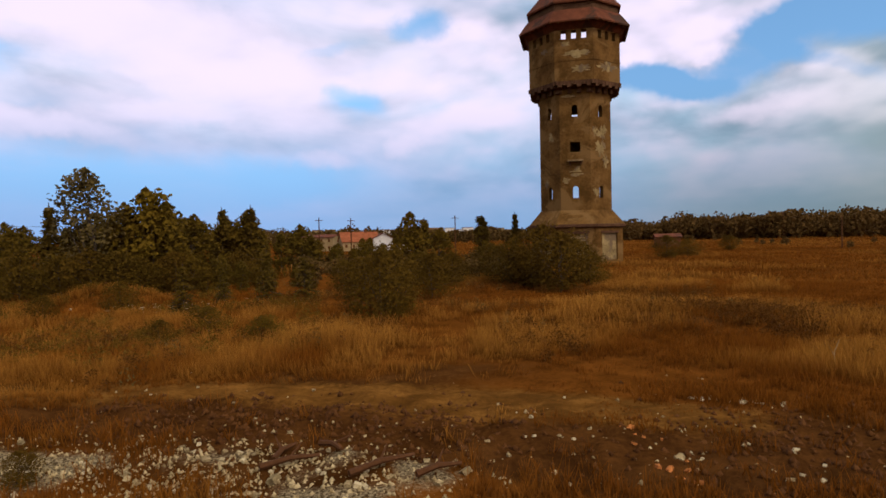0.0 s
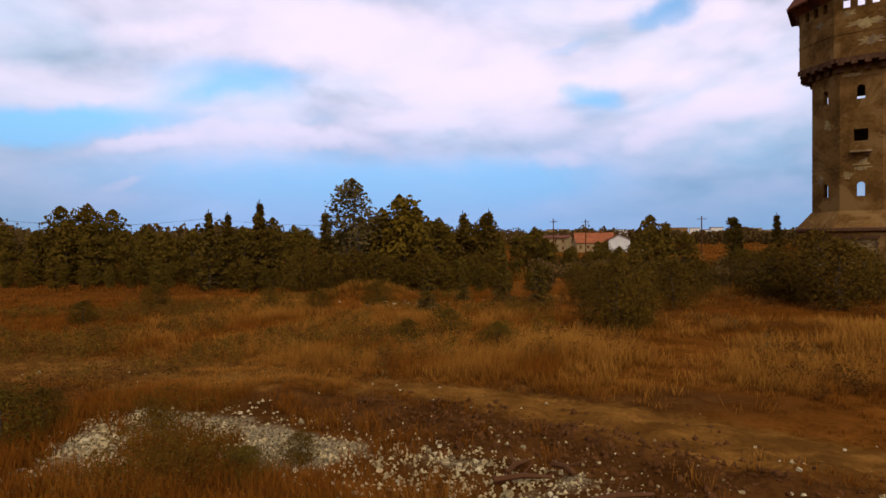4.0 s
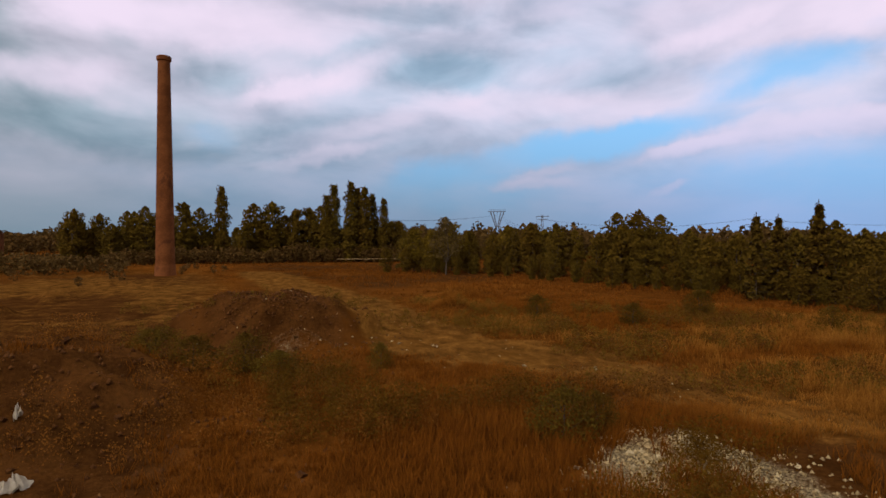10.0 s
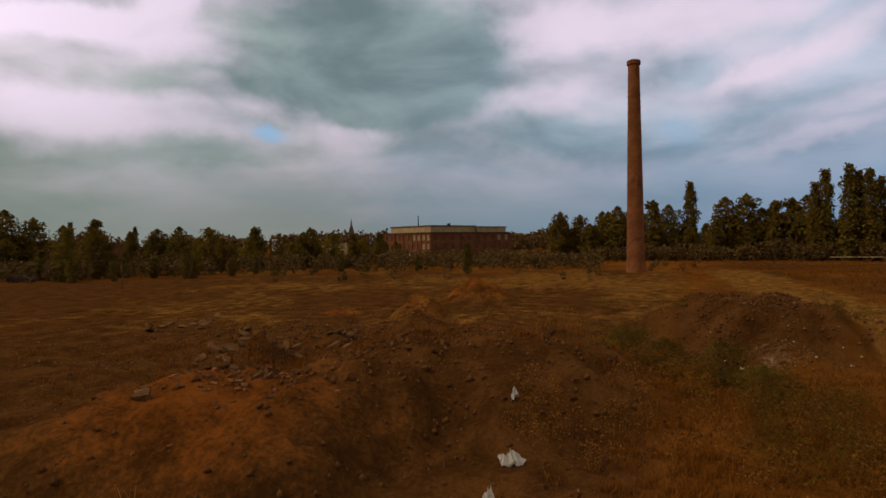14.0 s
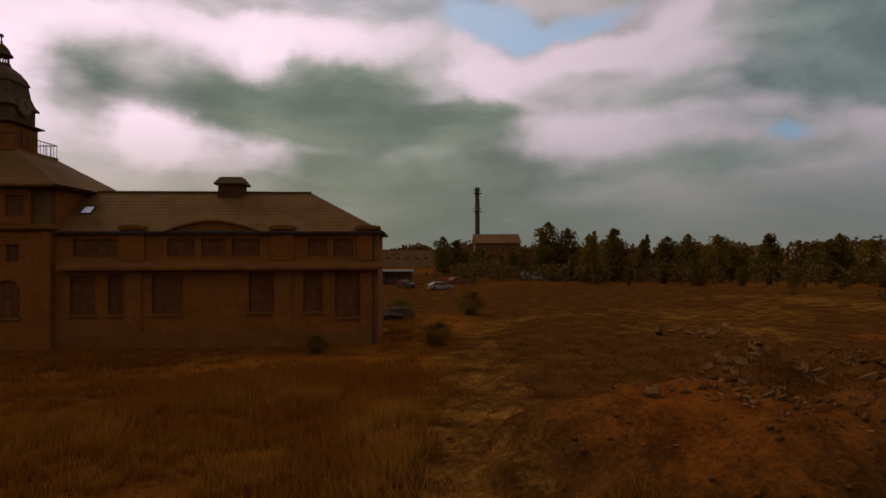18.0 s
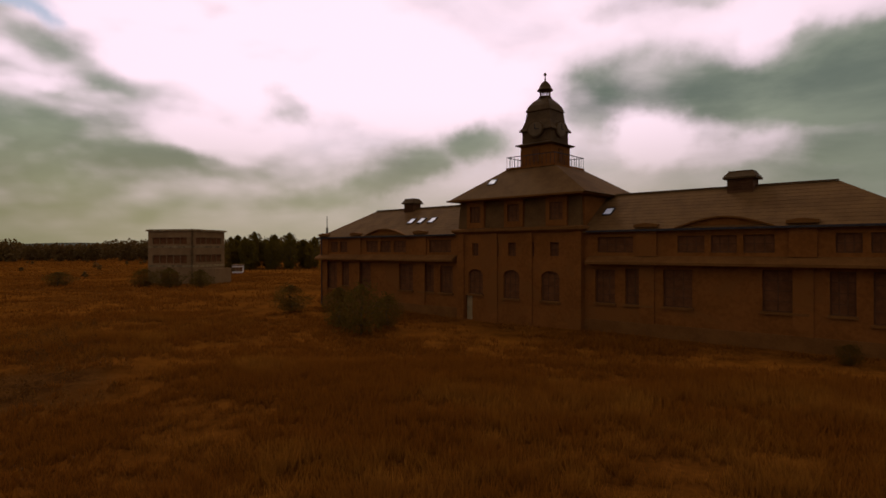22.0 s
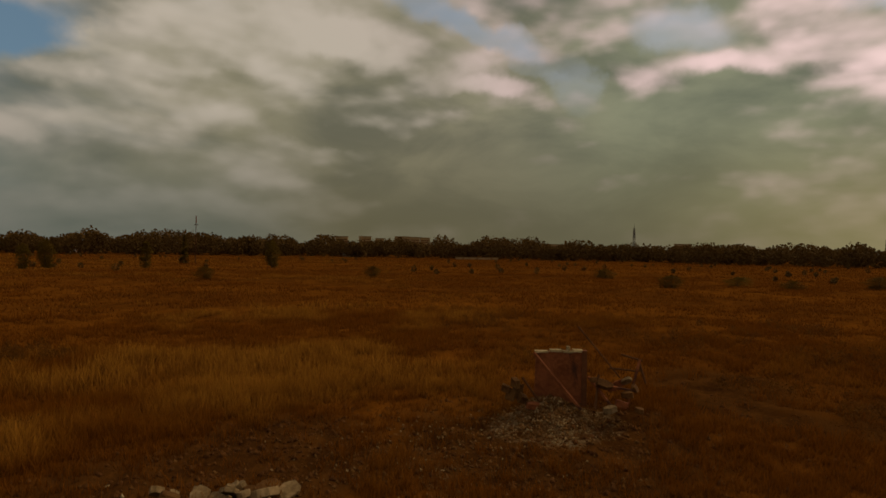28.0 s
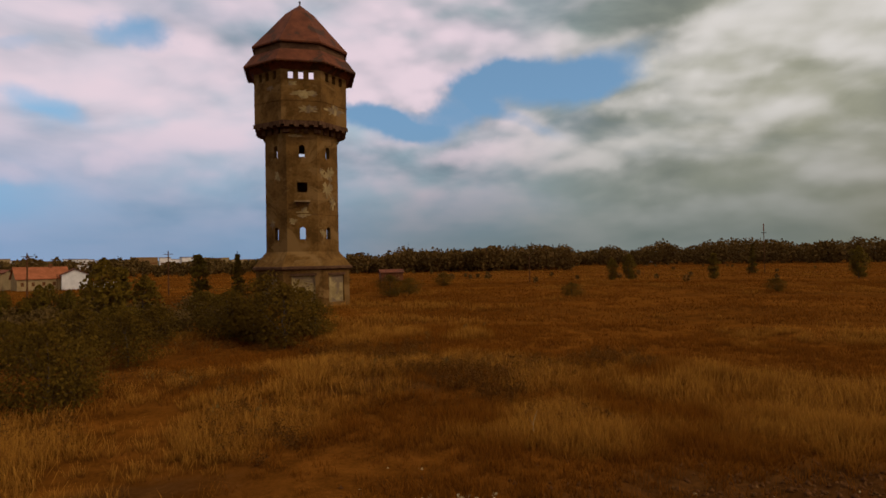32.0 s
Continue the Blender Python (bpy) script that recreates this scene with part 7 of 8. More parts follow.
ROCKS = random.Random(17)
STONE_MESHES = [chunk_shape(ROCKS, 0.62, 0.5, 0.34, 0.45).mesh("stone", STONE) for _ in range(10)]
DULL_MESHES = [chunk_shape(ROCKS, 0.66, 0.46, 0.3, 0.45).mesh("stone", STAINED) for _ in range(6)]
WHITE_MESHES = [chunk_shape(ROCKS, 0.56, 0.46, 0.36, 0.45).mesh("stone", WHITE_STONE) for _ in range(6)]
BRICK_MESHES = [chunk_shape(ROCKS, 0.55, 0.3, 0.24, 0.35).mesh("brick_lump", BRICK_BIT) for _ in range(4)]
ORANGE_MESHES = [chunk_shape(ROCKS, 0.5, 0.36, 0.26, 0.4).mesh("brick_lump", ORANGE_BRICK) for _ in range(4)]
CLOD_MESHES = [chunk_shape(ROCKS, 0.6, 0.5, 0.36, 0.5).mesh("clod", CLOD) for _ in range(5)]


def strew(parent, name, meshes, spots, sizes):
    """Stones laid over the ground as parts of one heap, whose own axes are the world's."""
    for x, y in spots:
        s = ROCKS.uniform(*sizes) * (1.7 if ROCKS.random() < 0.08 else 1)
        ob = part(name, ROCKS.choice(meshes), None, parent)
        ob.matrix_basis = pose(x, y, G(x, y) + 0.08 * s, ROCKS.uniform(-25, 25), ROCKS.uniform(-25, 25), ROCKS.uniform(0, 360)) @ Matrix.Diagonal((s, s, s, 1))


def along(line, n, spread):
    out = []
    for _ in range(n):
        k = ROCKS.randrange(len(line) - 1)
        f = ROCKS.random()
        out.append((line[k][0] + (line[k + 1][0] - line[k][0]) * f + ROCKS.gauss(0, spread), line[k][1] + (line[k + 1][1] - line[k][1]) * f + ROCKS.gauss(0, spread)))
    return out


def around(x, y, n, spread, stretch=1.0):
    return [(x + ROCKS.gauss(0, spread * stretch), y + ROCKS.gauss(0, spread)) for _ in range(n)]


heap = thing("rubble_strip", "strip of pale broken concrete rubble beside the track", "rubble")
strew(heap, "stone", STONE_MESHES, along(GRAVEL, 190, 1.0), (0.07, 0.30))
strew(heap, "stone", WHITE_MESHES, along(GRAVEL, 110, 0.95), (0.08, 0.30))
heap = thing("stone_row", "short row of pale stones in the grass", "rubble")
strew(heap, "stone", WHITE_MESHES + STONE_MESHES[:2], along(((7.0, 17.7), (9.6, 16.4)), 24, 0.15), (0.10, 0.28))
heap = thing("brick_scatter", "broken orange brick lumps on bare soil", "rubble")
strew(heap, "brick_lump", ORANGE_MESHES, around(4.7, 14.2, 6, 0.28) + around(5.0, 12.2, 8, 0.3), (0.12, 0.36))
strew(heap, "stone", WHITE_MESHES + STONE_MESHES[:3], around(5.4, 13.0, 9, 0.25) + around(8.0, 12.6, 10, 0.9) + around(2, 14.5, 8, 1.2), (0.08, 0.27))
heap = thing("scattered_stones", "scattered pale stones along the dirt track", "rubble")
strew(heap, "stone", STONE_MESHES + WHITE_MESHES, along(ROAD[:9], 34, 1.8) + [(-8.48, 19.93), (0.13, 15.07), (-7.9, 15.0), (-25, 16.2), (-25.4, 15.8)], (0.1, 0.3))
heap = thing("gravel_heap_stones", "pale stones on a small gravel heap", "rubble")
strew(heap, "stone", DULL_MESHES + STONE_MESHES[:3], around(-35.0, 3.6, 14, 1.4) + around(-36.8, 7.6, 36, 1.3) + around(-38, 0, 20, 2.4), (0.10, 0.34))
heap = thing("yard_rubble", "broken stones and bricks strewn over dark soil", "rubble")
strew(heap, "stone", DULL_MESHES, around(-27, -10, 80, 6) + along(((-27, -6), (-34, -12), (-40, -20)), 60, 1.6) + around(-36, -37, 50, 4.0) + around(-30, -25, 40, 4) + around(-48, -30, 40, 7), (0.07, 0.34))
strew(heap, "brick_lump", BRICK_MESHES, around(-20, -15, 60, 3.0) + around(-28, -16, 30, 4) + along(((-38, -23.5), (-41.5, -22), (-43, -19.5)), 80, 0.6) + around(-17, -12.5, 50, 1.6), (0.10, 0.42))
strew(heap, "stone", DULL_MESHES, around(-16.2, -13.6, 46, 1.3) + along(((-19.5, -20), (-28, -21.6), (-38, -22.4)), 90, 0.9), (0.15, 0.6))
heap = thing("soil_clods", "dark soil clods on the bare mound", "soil")
strew(heap, "clod", CLOD_MESHES, around(-24, -10, 150, 6) + along(((-30, -14), (-36, -18), (-33, -26)), 100, 2.0), (0.12, 0.55))
heap = thing("heap_clods", "dark clods over the bare soil heap", "soil")
strew(heap, "clod", CLOD_MESHES, around(-41, 2.6, 120, 2.6), (0.06, 0.26))
heap = thing("track_clods", "dark soil clods beside the dirt track", "soil")
strew(heap, "clod", CLOD_MESHES, along(((1.5, 14.6), (-4, 15.8), (-10, 16.6)), 40, 1.2) + around(9, 12.5, 20, 2.4), (0.06, 0.22))
heap = thing("mound_stones", "pale stones on a low mound beside young spruces", "rubble")
strew(heap, "stone", WHITE_MESHES + STONE_MESHES[:3], around(-20.2, 42.2, 34, 1.6, 1.7) + around(-14, 44, 10, 1.4, 2.0), (0.2, 0.75))
heap = thing("ruin_rubble", "pale gravel and broken stone before the ruin", "rubble")
strew(heap, "stone", DULL_MESHES, around(23.6, 3.2, 110, 1.2) + around(20.5, 6.0, 60, 2.2) + around(17, 5, 50, 2.5) + around(14, 6, 40, 2.0) + around(18, 11.5, 50, 2.6), (0.06, 0.24))
strew(heap, "stone", STONE_MESHES, around(23.2, 3.4, 26, 1.3) + around(19.5, 6.4, 26, 1.8) + around(17, 11, 14, 2.4), (0.06, 0.22))

# small grit, past counting
def grit(name, spots, mat, big, seed, label, category):
    rng = np.random.default_rng(seed)
    spots = np.array(spots)
    tri = np.array([(0, 1, 2), (0, 2, 3), (0, 3, 1), (1, 3, 2)])
    size = 0.016 + big * rng.uniform(size=len(spots)) ** 2.2
    base = np.array([(0, 0, 0.9), (1, 0, -0.2), (-0.6, 0.8, -0.2), (-0.5, -0.9, -0.2)])
    turn = rng.uniform(0, 2 * math.pi, len(spots))
    pts = base[None] * size[:, None, None] * rng.uniform(0.6, 1.4, (len(spots), 4, 3))
    px, py = pts[..., 0].copy(), pts[..., 1].copy()
    pts[..., 0] = px * np.cos(turn)[:, None] - py * np.sin(turn)[:, None] + spots[:, :1]
    pts[..., 1] = px * np.sin(turn)[:, None] + py * np.cos(turn)[:, None] + spots[:, 1:]
    pts[..., 2] += ground_height(spots[:, 0], spots[:, 1])[:, None]
    tagged(new(name, raw_mesh(name, pts.reshape(-1, 3), (np.arange(len(spots))[:, None, None] * 4 + tri[None]).reshape(-1, 3), mat)), label, category, kind="stuff")


grit("grit", along(GRAVEL, 4600, 1.1) + along(ROAD[:8], 120, 2.0) + around(7, 13, 140, 2.6), STONE, 0.075, 90, "pale grit and chippings beside the track", "gravel")
grit("heap_grit", around(23.6, 3.2, 900, 0.95) + around(20, 6, 260, 2.2), CONCRETE, 0.07, 94, "dull chippings heaped before the ruined frame", "gravel")
grit("dull_grit", around(-35.1, 3.6, 500, 1.3) + around(23.8, 3.1, 1500, 1.2) + around(19, 6.0, 1500, 3.0) + around(-30, -12, 1300, 7) + around(-30, -28, 900, 8), STAINED, 0.10, 91, "dull soil-stained chippings over the ground", "gravel")
grit("soil_crumbs", around(-25, -10, 5000, 7) + around(-33, -22, 4000, 7) + around(-41, 2.6, 2600, 2.8) + along(((1.5, 14.6), (-4, 15.8), (-10, 16.6)), 1500, 1.2) + around(9, 12.5, 1500, 2.6) + around(22, 1, 2000, 4.5) + around(17.5, 11.5, 1500, 3), CLOD, 0.14, 92, "crumbs of dark soil on bare ground", "soil")

# dead branches on the rubble
for x, y, turn, length in ((-3.5, 12.9, 24, 1.3), (-1.4, 12.3, 33, 1.5), (-3.9, 13.8, 76, 0.9), (-2.7, 13.6, -35, 0.8), (-0.2, 12.0, 28, 1.0)):
    b = thing("dead_branch", "dark dead branch lying on pale rubble", "branch", pose(x, y, G(x, y) + 0.1, 0, -4, turn), "branches on the rubble")
    part("stem", Shape().rod((-length / 2, 0, 0.06), (0, 0.03, 0.09), 0.075, 0.066).rod((0, 0.03, 0.09), (length / 2, -0.10, 0.05), 0.066, 0.035), DARK_WOOD, b)
    part("twig", Shape().rod((0, 0.05, 0.08), (0.35, 0.4, 0.25), 0.035, 0.012, 5), DARK_WOOD, b)


b = thing("dead_twig", "pale dead twig sticking out of the grass", "branch", pose(13.5, 20.3, G(13.5, 20.3), 0, 0, 30))
part("stem", Shape().rod((0, 0, -0.1), (0.12, 0.05, 0.75), 0.02, 0.014, 5).rod((0.12, 0.05, 0.75), (0.35, 0.0, 1.15), 0.014, 0.006, 5), STONE, b)
part("side_shoot", Shape().rod((0.1, 0.04, 0.6), (-0.2, 0.1, 1.0), 0.012, 0.005, 4), STONE, b)


def torn_sheet(x, y, w, d, turn, seed):
    rng = np.random.default_rng(seed)
    n, rows = 22, 7
    reach = 0.5 + 0.5 * rng.uniform(0.15, 1.0, n) * (1 + 0.3 * np.sin(np.arange(n) * 1.3 + seed))
    v, f = [(0.0, 0.0, 0.22)], []
    for i in range(1, rows + 1):
        for j in range(n):
            a, q = 2 * math.pi * j / n, i / rows
            v.append((w / 2 * reach[j] * q * math.cos(a) * 1.4, d / 2 * reach[j] * q * math.sin(a) * 1.4, 0.1 + 0.13 * math.sin(5 * q + 2 * a + seed) * math.cos(3 * a) + 0.22 * (1 - q) + 0.05 * rng.normal()))
    f += [(0, 1 + j, 1 + (j + 1) % n) for j in range(n)]
    for i in range(rows - 1):
        f += [(1 + i * n + j, 1 + (i + 1) * n + j, 1 + (i + 1) * n + (j + 1) % n, 1 + i * n + (j + 1) % n) for j in range(n)]
    low = [(p[0], p[1], p[2] - 0.02) for p in v]
    k = len(v)
    me = Shape().add(v + low, f + [tuple(reversed([i + k for i in q])) for q in f]).mesh("plastic_sheet", SHEET)
    ob = new("plastic_sheet", me)
    ob.matrix_world = pose(x, y, G(x, y) + 0.03, 0, 0, turn)
    tagged(ob, "torn crumpled white plastic sheet on dark soil", "litter", "litter on the mound")


torn_sheet(-17.7, -4.3, 0.24, 0.62, 20, 1)
torn_sheet(-15.4, -4.0, 0.28, 0.3, 70, 2)
torn_sheet(-19.9, -4.9, 0.2, 0.2, 120, 3)


def slab(parent, w, d, t, m, mat=CONCRETE, name="slab", seed=0, label=""):
    """A broken plate with an uneven outline."""
    rnd = random.Random(seed)
    out = [(w / 2 * (0.85 + 0.25 * rnd.random()) * math.cos(a) * 1.15, d / 2 * (0.85 + 0.25 * rnd.random()) * math.sin(a) * 1.15) for a in (2 * math.pi * (k + 0.4 * rnd.random()) / 7 for k in range(7))]
    s = Shape().rings([[(x * 0.96, y * 0.96, 0) for x, y in out], [(x, y, t * 0.15) for x, y in out], [(x, y, t * 0.85) for x, y in out], [(x * 0.95, y * 0.95, t) for x, y in out]])
    ob = part(name, s, mat, parent, label)
    ob.matrix_basis = m
    return ob


pile = thing("slab_pile", "heap of broken grey concrete slabs", "rubble", pose(14.2, 10.35, G(14.2, 10.35) - 0.12, 0, 0, 118))
for k in range(30):
    x, y = ROCKS.uniform(-1.55, 1.55), ROCKS.gauss(0, 0.4)
    size = ROCKS.uniform(0.25, 0.7)
    slab(pile, size, size * ROCKS.uniform(0.5, 0.9), ROCKS.uniform(0.10, 0.22), pose(x, y, max(0.0, 0.38 - 0.2 * abs(x) - 0.4 * abs(y)) + ROCKS.uniform(-0.1, 0.15), ROCKS.uniform(-35, 35), ROCKS.uniform(-35, 35), ROCKS.uniform(0, 360)), CONCRETE if k % 3 else STAINED, "slab", k)
for cx, cy, n, s in ((-27.0, -22.0, 12, 1.7), (-35.5, -37.0, 14, 2.4), (-32.0, -28.0, 9, 1.8), (-33.5, -20.5, 10, 1.5), (-20.5, -20.4, 16, 1.3), (-24.5, -21.2, 14, 1.6), (-28.8, -21.6, 14, 1.6)):
    p = thing("slab_scatter", "broken concrete slabs lying on dark soil", "rubble", pose(cx, cy, G(cx, cy)), "slab heaps on the yard")
    for k in range(n):
        x, y = ROCKS.gauss(0, s), ROCKS.gauss(0, s * 0.7)
        slab(p, ROCKS.uniform(0.4, 1.1), ROCKS.uniform(0.25, 0.6), ROCKS.uniform(0.12, 0.24), pose(x, y, G(cx + x, cy + y) - G(cx, cy) + 0.02, ROCKS.uniform(-28, 28), ROCKS.uniform(-28, 28), ROCKS.uniform(0, 360)), STAINED, "slab", 40 + k)

# the ruin: a rusty upright plate, leaning beams, broken blocks
base = heading(-84.0) * 24.6
r = thing("ruined_frame", "ruined brick and steel frame with leaning beams", "ruin", pose(base.x, base.y, G(base.x, base.y) - 0.1, 0, 0, -84.0))
part("brick_panel", Shape().add([(-1.15, -0.1, 0.1), (0.62, -0.1, 0.1), (0.62, -0.1, 2.0), (0.1, -0.1, 1.97), (-0.3, -0.1, 2.02), (-1.1, -0.1, 1.9), (-1.15, 0.12, 0.1), (0.62, 0.12, 0.1), (0.62, 0.12, 2.0), (0.1, 0.12, 1.97), (-0.3, 0.12, 2.02), (-1.1, 0.12, 1.9)],
                                  [(0, 1, 2, 3, 4, 5), (11, 10, 9, 8, 7, 6), (0, 6, 7, 1), (1, 7, 8, 2), (2, 8, 9, 3), (3, 9, 10, 4), (4, 10, 11, 5), (5, 11, 6, 0)]), RUST, r, "upright rusty red panel")
for x0, x1, z, thick in ((-1.16, -0.62, 1.94, 0.05), (-0.62, -0.1, 1.99, 0.06), (-0.12, 0.3, 1.97, 0.045), (0.26, 0.66, 2.01, 0.06), (0.05, 0.16, 2.02, 0.13)):
    part("panel_cap", chunk_shape(ROCKS, x1 - x0, 0.34, thick * 1.6, 0.2).mesh("panel_cap", STONE), None, r, "broken pale mortar cap").matrix_basis = pose((x0 + x1) / 2, 0, z + thick / 2, 0, 3 * (x0 + 0.4), 4)
part("panel_post", Shape().box(0.6, -0.2, 0, 0.78, 0.16, 2.06), RED_BRICK, r)
part("side_wall", Shape().add([(0.62, 0.1, 0), (0.8, 0.1, 0), (0.8, 1.7, 0), (0.62, 1.7, 0), (0.62, 0.1, 1.9), (0.8, 0.1, 1.9), (0.8, 1.7, 0.8), (0.62, 1.7, 0.8)], [(3, 2, 1, 0), (4, 5, 6, 7), (0, 1, 5, 4), (1, 2, 6, 5), (2, 3, 7, 6), (3, 0, 4, 7)]), RED_BRICK, r, "broken sloping brick wall")
for a, b, q in (((-1.2, -0.35, 1.95), (0.5, -0.9, 0.05), 0.075), ((0.5, 0.4, 2.9), (2.0, -0.2, 1.1), 0.035), ((2.75, 0.1, 1.75), (2.2, -0.5, 0.1), 0.06), ((1.2, -0.6, 0.9), (2.5, -0.4, 0.7), 0.06), ((0.8, -0.4, 1.15), (1.6, -0.9, 0.2), 0.07), ((2.1, 0.3, 1.9), (2.85, 0.1, 1.72), 0.04), ((1.7, 0.4, 1.35), (2.75, 0.2, 1.3), 0.04), ((-1.6, -0.3, 1.0), (-0.9, -0.6, 0.1), 0.05), ((2.7, 0.1, 1.75), (2.95, 0.0, 0.9), 0.05), ((1.0, -0.9, 0.1), (1.15, -0.6, 1.3), 0.05)):
    part("beam", Shape().rod(a, b, q, q * 0.85, 5), DARK_WOOD if q < 0.06 else RUST, r)
for k, (x, y, z, w, h) in enumerate(((-2.0, 0.0, 0.0, 0.5, 0.55), (-1.75, 0.05, 0.0, 0.45, 0.8), (-1.85, -0.05, 0.5, 0.36, 0.45), (-2.2, -0.1, 0.35, 0.3, 0.35), (-1.6, -0.2, 0.0, 0.4, 0.4))):
    part("stump_block", chunk_shape(ROCKS, w * 0.9, 0.4, h, 0.5).mesh("stump_block", STAINED), None, r, "broken masonry stump").matrix_basis = pose(x, y, z + h / 2, 9 * k - 16, 14 - 8 * k, 31 * k - 20)
for k, (x, y, z, w, d, t, rx, ry, rz) in enumerate(((1.3, -0.7, 0.9, 0.9, 0.6, 0.2, 40, 10, 20), (1.9, -0.9, 0.2, 0.9, 0.7, 0.3, 10, 15, 60), (2.2, -0.6, 0.5, 0.7, 0.5, 0.25, -12, 8, 120), (1.5, -1.2, 0.1, 0.6, 0.5, 0.25, 5, -12, 10), (1.2, -0.2, 0.9, 1.3, 0.5, 0.16, 75, 20, 40), (1.9, 0.0, 0.8, 1.2, 0.45, 0.14, 80, -25, 15), (2.5, -0.1, 0.7, 1.1, 0.5, 0.14, 65, 10, 70), (2.2, -0.3, 1.0, 0.8, 0.4, 0.14, 30, 30, 120), (2.5, -1.1, 0.1, 0.7, 0.5, 0.2, 8, 5, 80), (-1.2, -0.8, 0.0, 0.8, 0.5, 0.25, 10, 5, 30))):
    slab(r, w * 0.7, d * 0.6, t * 0.8, pose(x, y, z, rx, ry, rz), (STAINED, RUST, STAINED, CONCRETE)[k % 4], "broken_block", 60 + k)

# ---------------------------------------------------------------- grass and weeds, past counting
def blades(name, r0, r1, tufts, per, high, wide, spread, seed, label):
    rng = np.random.default_rng(seed)
    r, a = np.sqrt(rng.uniform(r0 * r0, r1 * r1, tufts)), rng.uniform(0, 2 * math.pi, tufts)
    x, y = r * np.cos(a), r * np.sin(a)
    road, gravel, dark, rust = soils(x, y)
    patch = value_noise(x, y, 7.0, 31) * 0.6 + value_noise(x, y, 2.2, 32) * 0.4
    wide_patch = value_noise(x + 0.4 * y, y, 16.0, 33) * 0.55 + value_noise(x, y, 5.0, 34) * 0.45
    gold = np.clip((wide_patch - 0.5) * 3.2 + 0.5, 0, 1)
    gold = np.clip(gold + (value_noise(x, y, 1.9, 35) - 0.5) * 0.7, 0, 1)
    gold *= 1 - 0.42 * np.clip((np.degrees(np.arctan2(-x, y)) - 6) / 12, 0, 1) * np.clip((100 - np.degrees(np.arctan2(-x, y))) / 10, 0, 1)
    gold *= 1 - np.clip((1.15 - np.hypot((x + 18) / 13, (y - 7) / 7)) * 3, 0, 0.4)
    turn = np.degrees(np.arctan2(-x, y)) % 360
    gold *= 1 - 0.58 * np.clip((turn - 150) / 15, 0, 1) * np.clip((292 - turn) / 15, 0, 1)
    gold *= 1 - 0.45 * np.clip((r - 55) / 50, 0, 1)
    heap = np.clip(1.5 - np.hypot((x + 41) / 6.8, (y - 2.6) / 5), 0, 1)
    keep = rng.uniform(size=tufts) < np.clip(1.15 - (0.5 + 0.8 * np.clip((-18 - x) / 10, 0, 1)) * road - 1.5 * gravel - 1.05 * dark - 1.1 * rust - 2 * heap, 0.0, 1) * np.clip((patch - 0.18) * 2.6, 0.06, 1)
    d = HALL.inverted()
    hx, hy = d[0][0] * x + d[0][1] * y + d[0][3], d[1][0] * x + d[1][1] * y + d[1][3]
    keep &= ~((np.abs(hx) < 28) & (np.abs(hy) < 5)) & (np.hypot(x - TOWER[0], y - TOWER[1]) > 7.6)
    keep &= rng.uniform(size=tufts) > 0.92 * np.clip((r - 32) / 12, 0, 1) * np.clip((turn - 88) / 8, 0, 1) * np.clip((165 + 12 * np.clip((r - 55) / 20, 0, 1) - turn) / 8, 0, 1) * np.clip((230 - r) / 40, 0, 1)
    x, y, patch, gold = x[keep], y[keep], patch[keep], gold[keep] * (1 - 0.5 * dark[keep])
    stand = (0.5 + 0.85 * patch) * (0.55 + 0.75 * gold) * (1 - 0.72 * road[keep])
    n = len(x) * per
    bx, by = np.repeat(x, per) + rng.normal(0, spread, n), np.repeat(y, per) + rng.normal(0, spread, n)
    bz = ground_height(bx, by) - 0.03
    h = high * rng.uniform(0.45, 1.15, n) * np.repeat(stand, per)
    t, lean, la = rng.uniform(0, math.pi, n), rng.uniform(0.05, 0.75, n) * h, rng.uniform(0, 2 * math.pi, n)
    w = wide * rng.uniform(0.6, 1.3, n) / 2
    v = np.stack([np.stack([bx - w * np.cos(t), by - w * np.sin(t), bz], 1), np.stack([bx + w * np.cos(t), by + w * np.sin(t), bz], 1), np.stack([bx + lean * np.cos(la), by + lean * np.sin(la), bz + h], 1)], 1).reshape(-1, 3)
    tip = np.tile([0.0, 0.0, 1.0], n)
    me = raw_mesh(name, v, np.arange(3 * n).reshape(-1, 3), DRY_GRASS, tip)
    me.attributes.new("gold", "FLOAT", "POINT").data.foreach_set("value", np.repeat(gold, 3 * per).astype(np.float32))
    tagged(new(name, me), label, "grass", kind="stuff")


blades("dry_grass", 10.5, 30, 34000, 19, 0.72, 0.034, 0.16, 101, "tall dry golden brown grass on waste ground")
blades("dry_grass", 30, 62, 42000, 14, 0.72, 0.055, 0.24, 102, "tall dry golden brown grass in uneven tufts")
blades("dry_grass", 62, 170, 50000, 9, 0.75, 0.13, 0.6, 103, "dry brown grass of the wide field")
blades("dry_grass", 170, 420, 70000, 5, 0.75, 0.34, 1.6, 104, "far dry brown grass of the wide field")


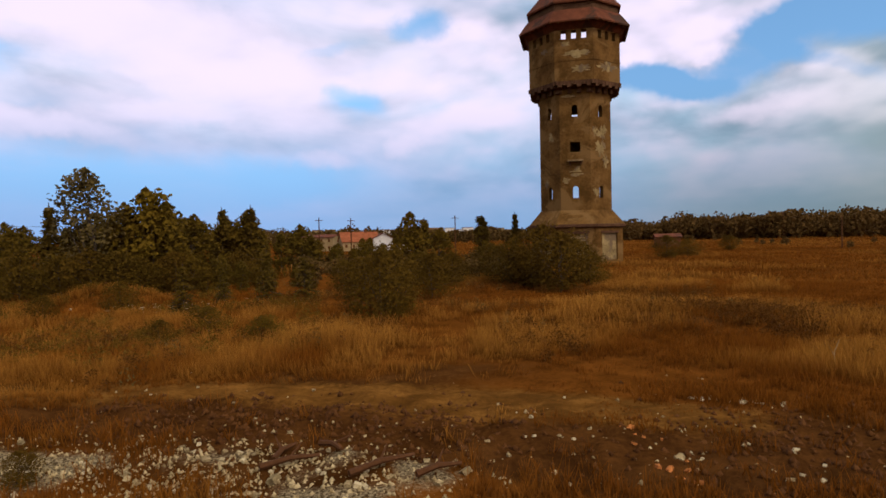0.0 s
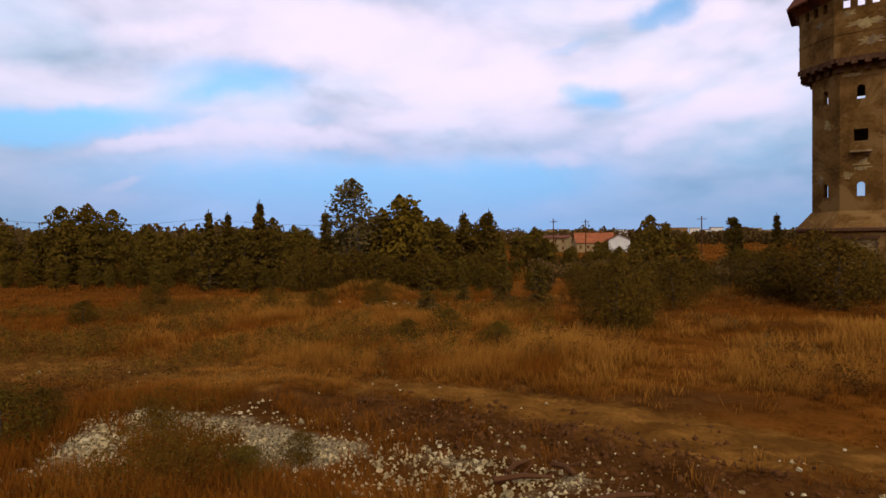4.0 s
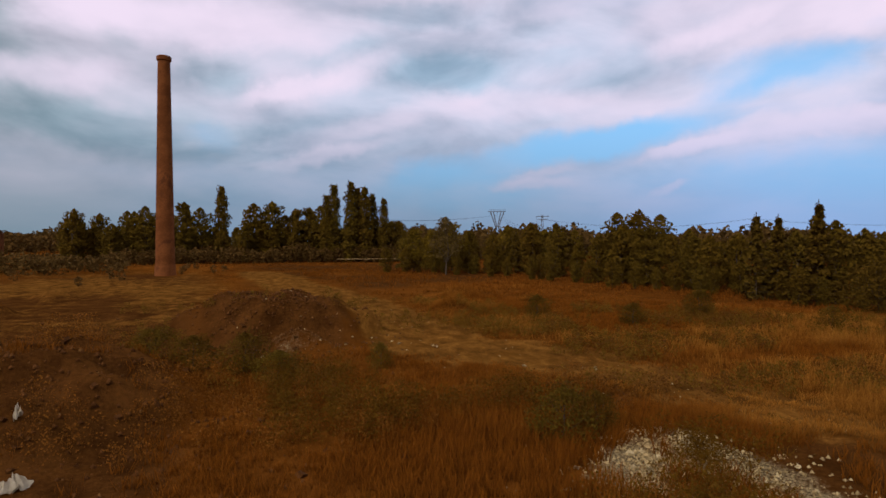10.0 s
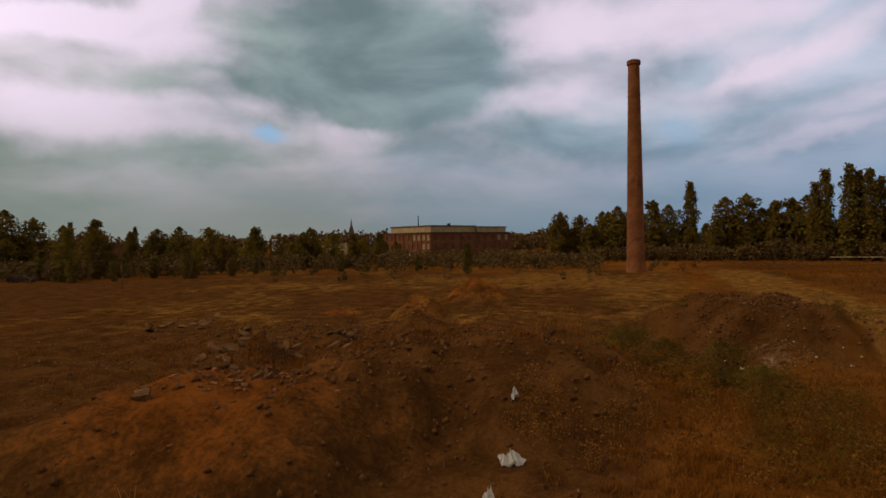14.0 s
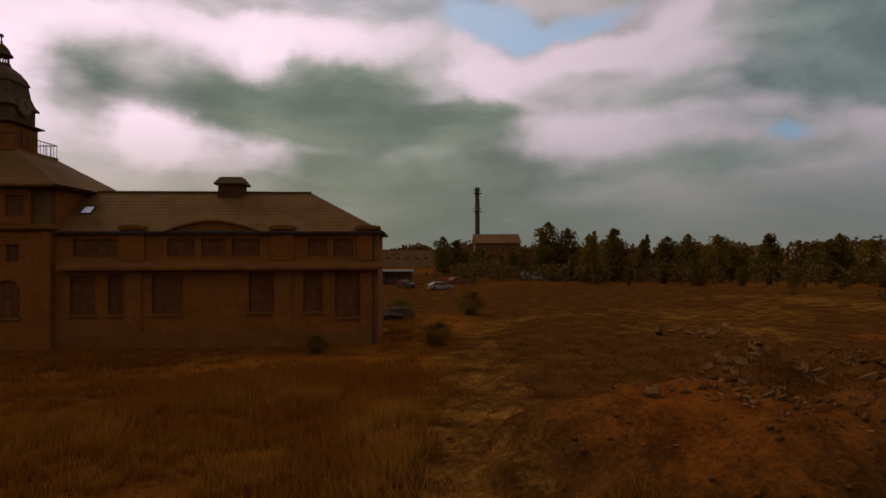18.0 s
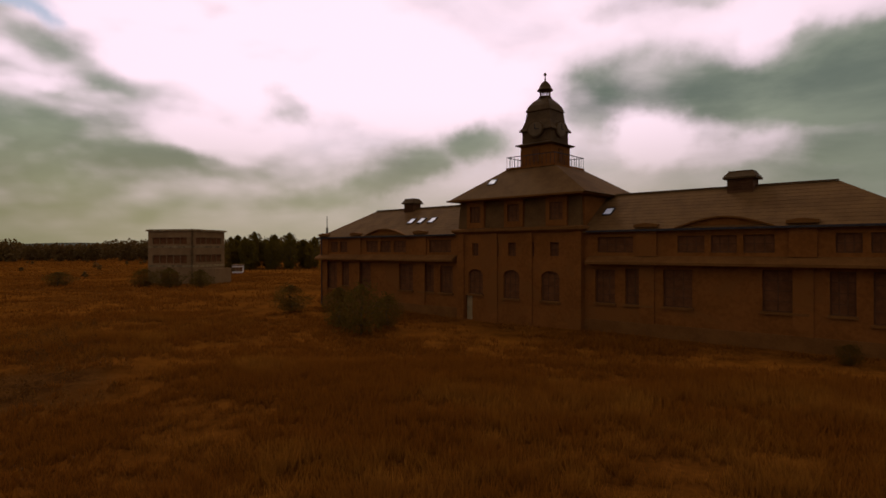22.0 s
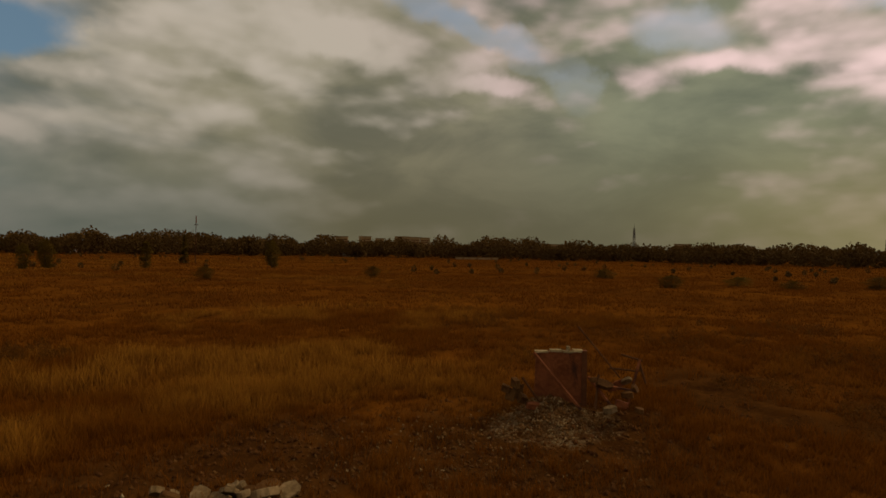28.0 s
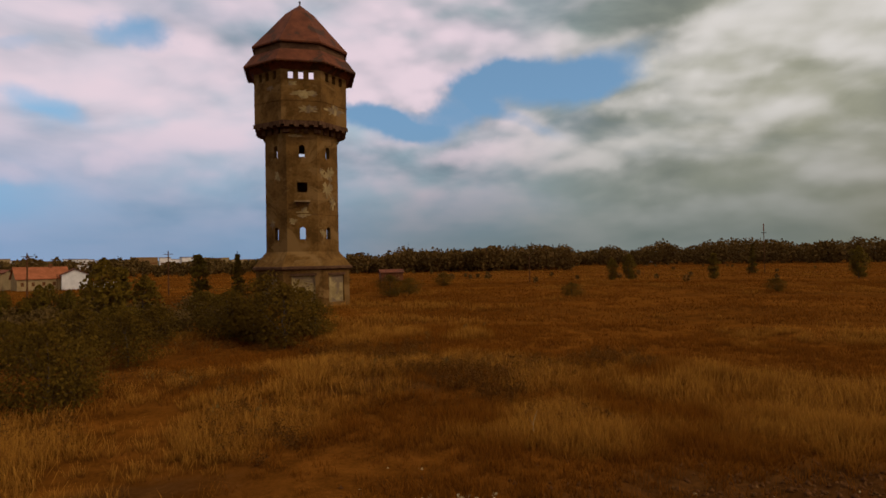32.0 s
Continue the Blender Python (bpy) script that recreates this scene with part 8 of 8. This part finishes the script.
def weeds(name, spots, high, leaves, size, mat, seed, label):
    rng = np.random.default_rng(seed)
    spots = np.array(spots)
    n = len(spots)
    v = rng.normal(size=(n, leaves, 3)) * [0.30, 0.30, 0.0]
    v[..., 2] = rng.uniform(0.05, 1, (n, leaves)) ** 0.8
    v[..., :2] *= (1.15 - v[..., 2:] * 0.75)
    h = high * rng.uniform(0.6, 1.2, n)
    c = np.stack([spots[:, 0], spots[:, 1], ground_height(spots[:, 0], spots[:, 1])], 1)[:, None] + v * np.stack([h, h, h], 1)[:, None]
    tagged(new(name, leaf_mesh(name, c.reshape(-1, 3), size, mat, seed)), label, "weeds", kind="stuff")


def fan(az0, az1, r0, r1, n, keep):
    out = []
    while len(out) < n:
        az, r = ROCKS.uniform(az0, az1), math.sqrt(ROCKS.uniform(r0 * r0, r1 * r1))
        p = heading(az) * r
        if float(value_noise(p.x, p.y, 4.0, 41)) > keep:
            out.append((p.x, p.y))
    return out


weeds("rusty_weeds", fan(56, 104, 10.5, 29, 220, 0.5), 1.0, 80, 0.06, WEED, 111, "dense rust-brown weeds in the foreground")
weeds("green_weeds", fan(12, 70, 26, 56, 1250, 0.5) + fan(70, 100, 24, 60, 200, 0.62), 0.75, 50, 0.09, OLIVE, 112, "low yellowish green weeds among the grass")
weeds("dark_weeds", fan(-45, -14, 26, 48, 520, 0.55) + fan(-14, 62, 22, 54, 700, 0.55) + fan(-120, -75, 25, 60, 300, 0.6), 0.8, 56, 0.078, DARK_WEED, 113, "dark reddish brown dock weeds in patches")
weeds("bramble", fan(62, 86, 13, 28, 150, 0.60) + around(-14.2, 12.6, 26, 0.7) + around(-11.6, 10.4, 40, 0.9), 1.1, 110, 0.065, TANGLE, 115, "dark green bramble tangles among rusty weeds")
weeds("pale_weeds", fan(-30, 30, 20, 60, 70, 0.6), 0.9, 40, 0.08, PALE_WEED, 114, "pale seeding weeds in the dry grass")
weeds("dark_weeds", around(13.6, 30.5, 130, 3.2) + around(19, 31, 60, 2.4) + around(27, -11.5, 70, 2.6), 0.7, 56, 0.07, DARK_WEED, 116, "dark reddish brown dock weeds on darker soil")
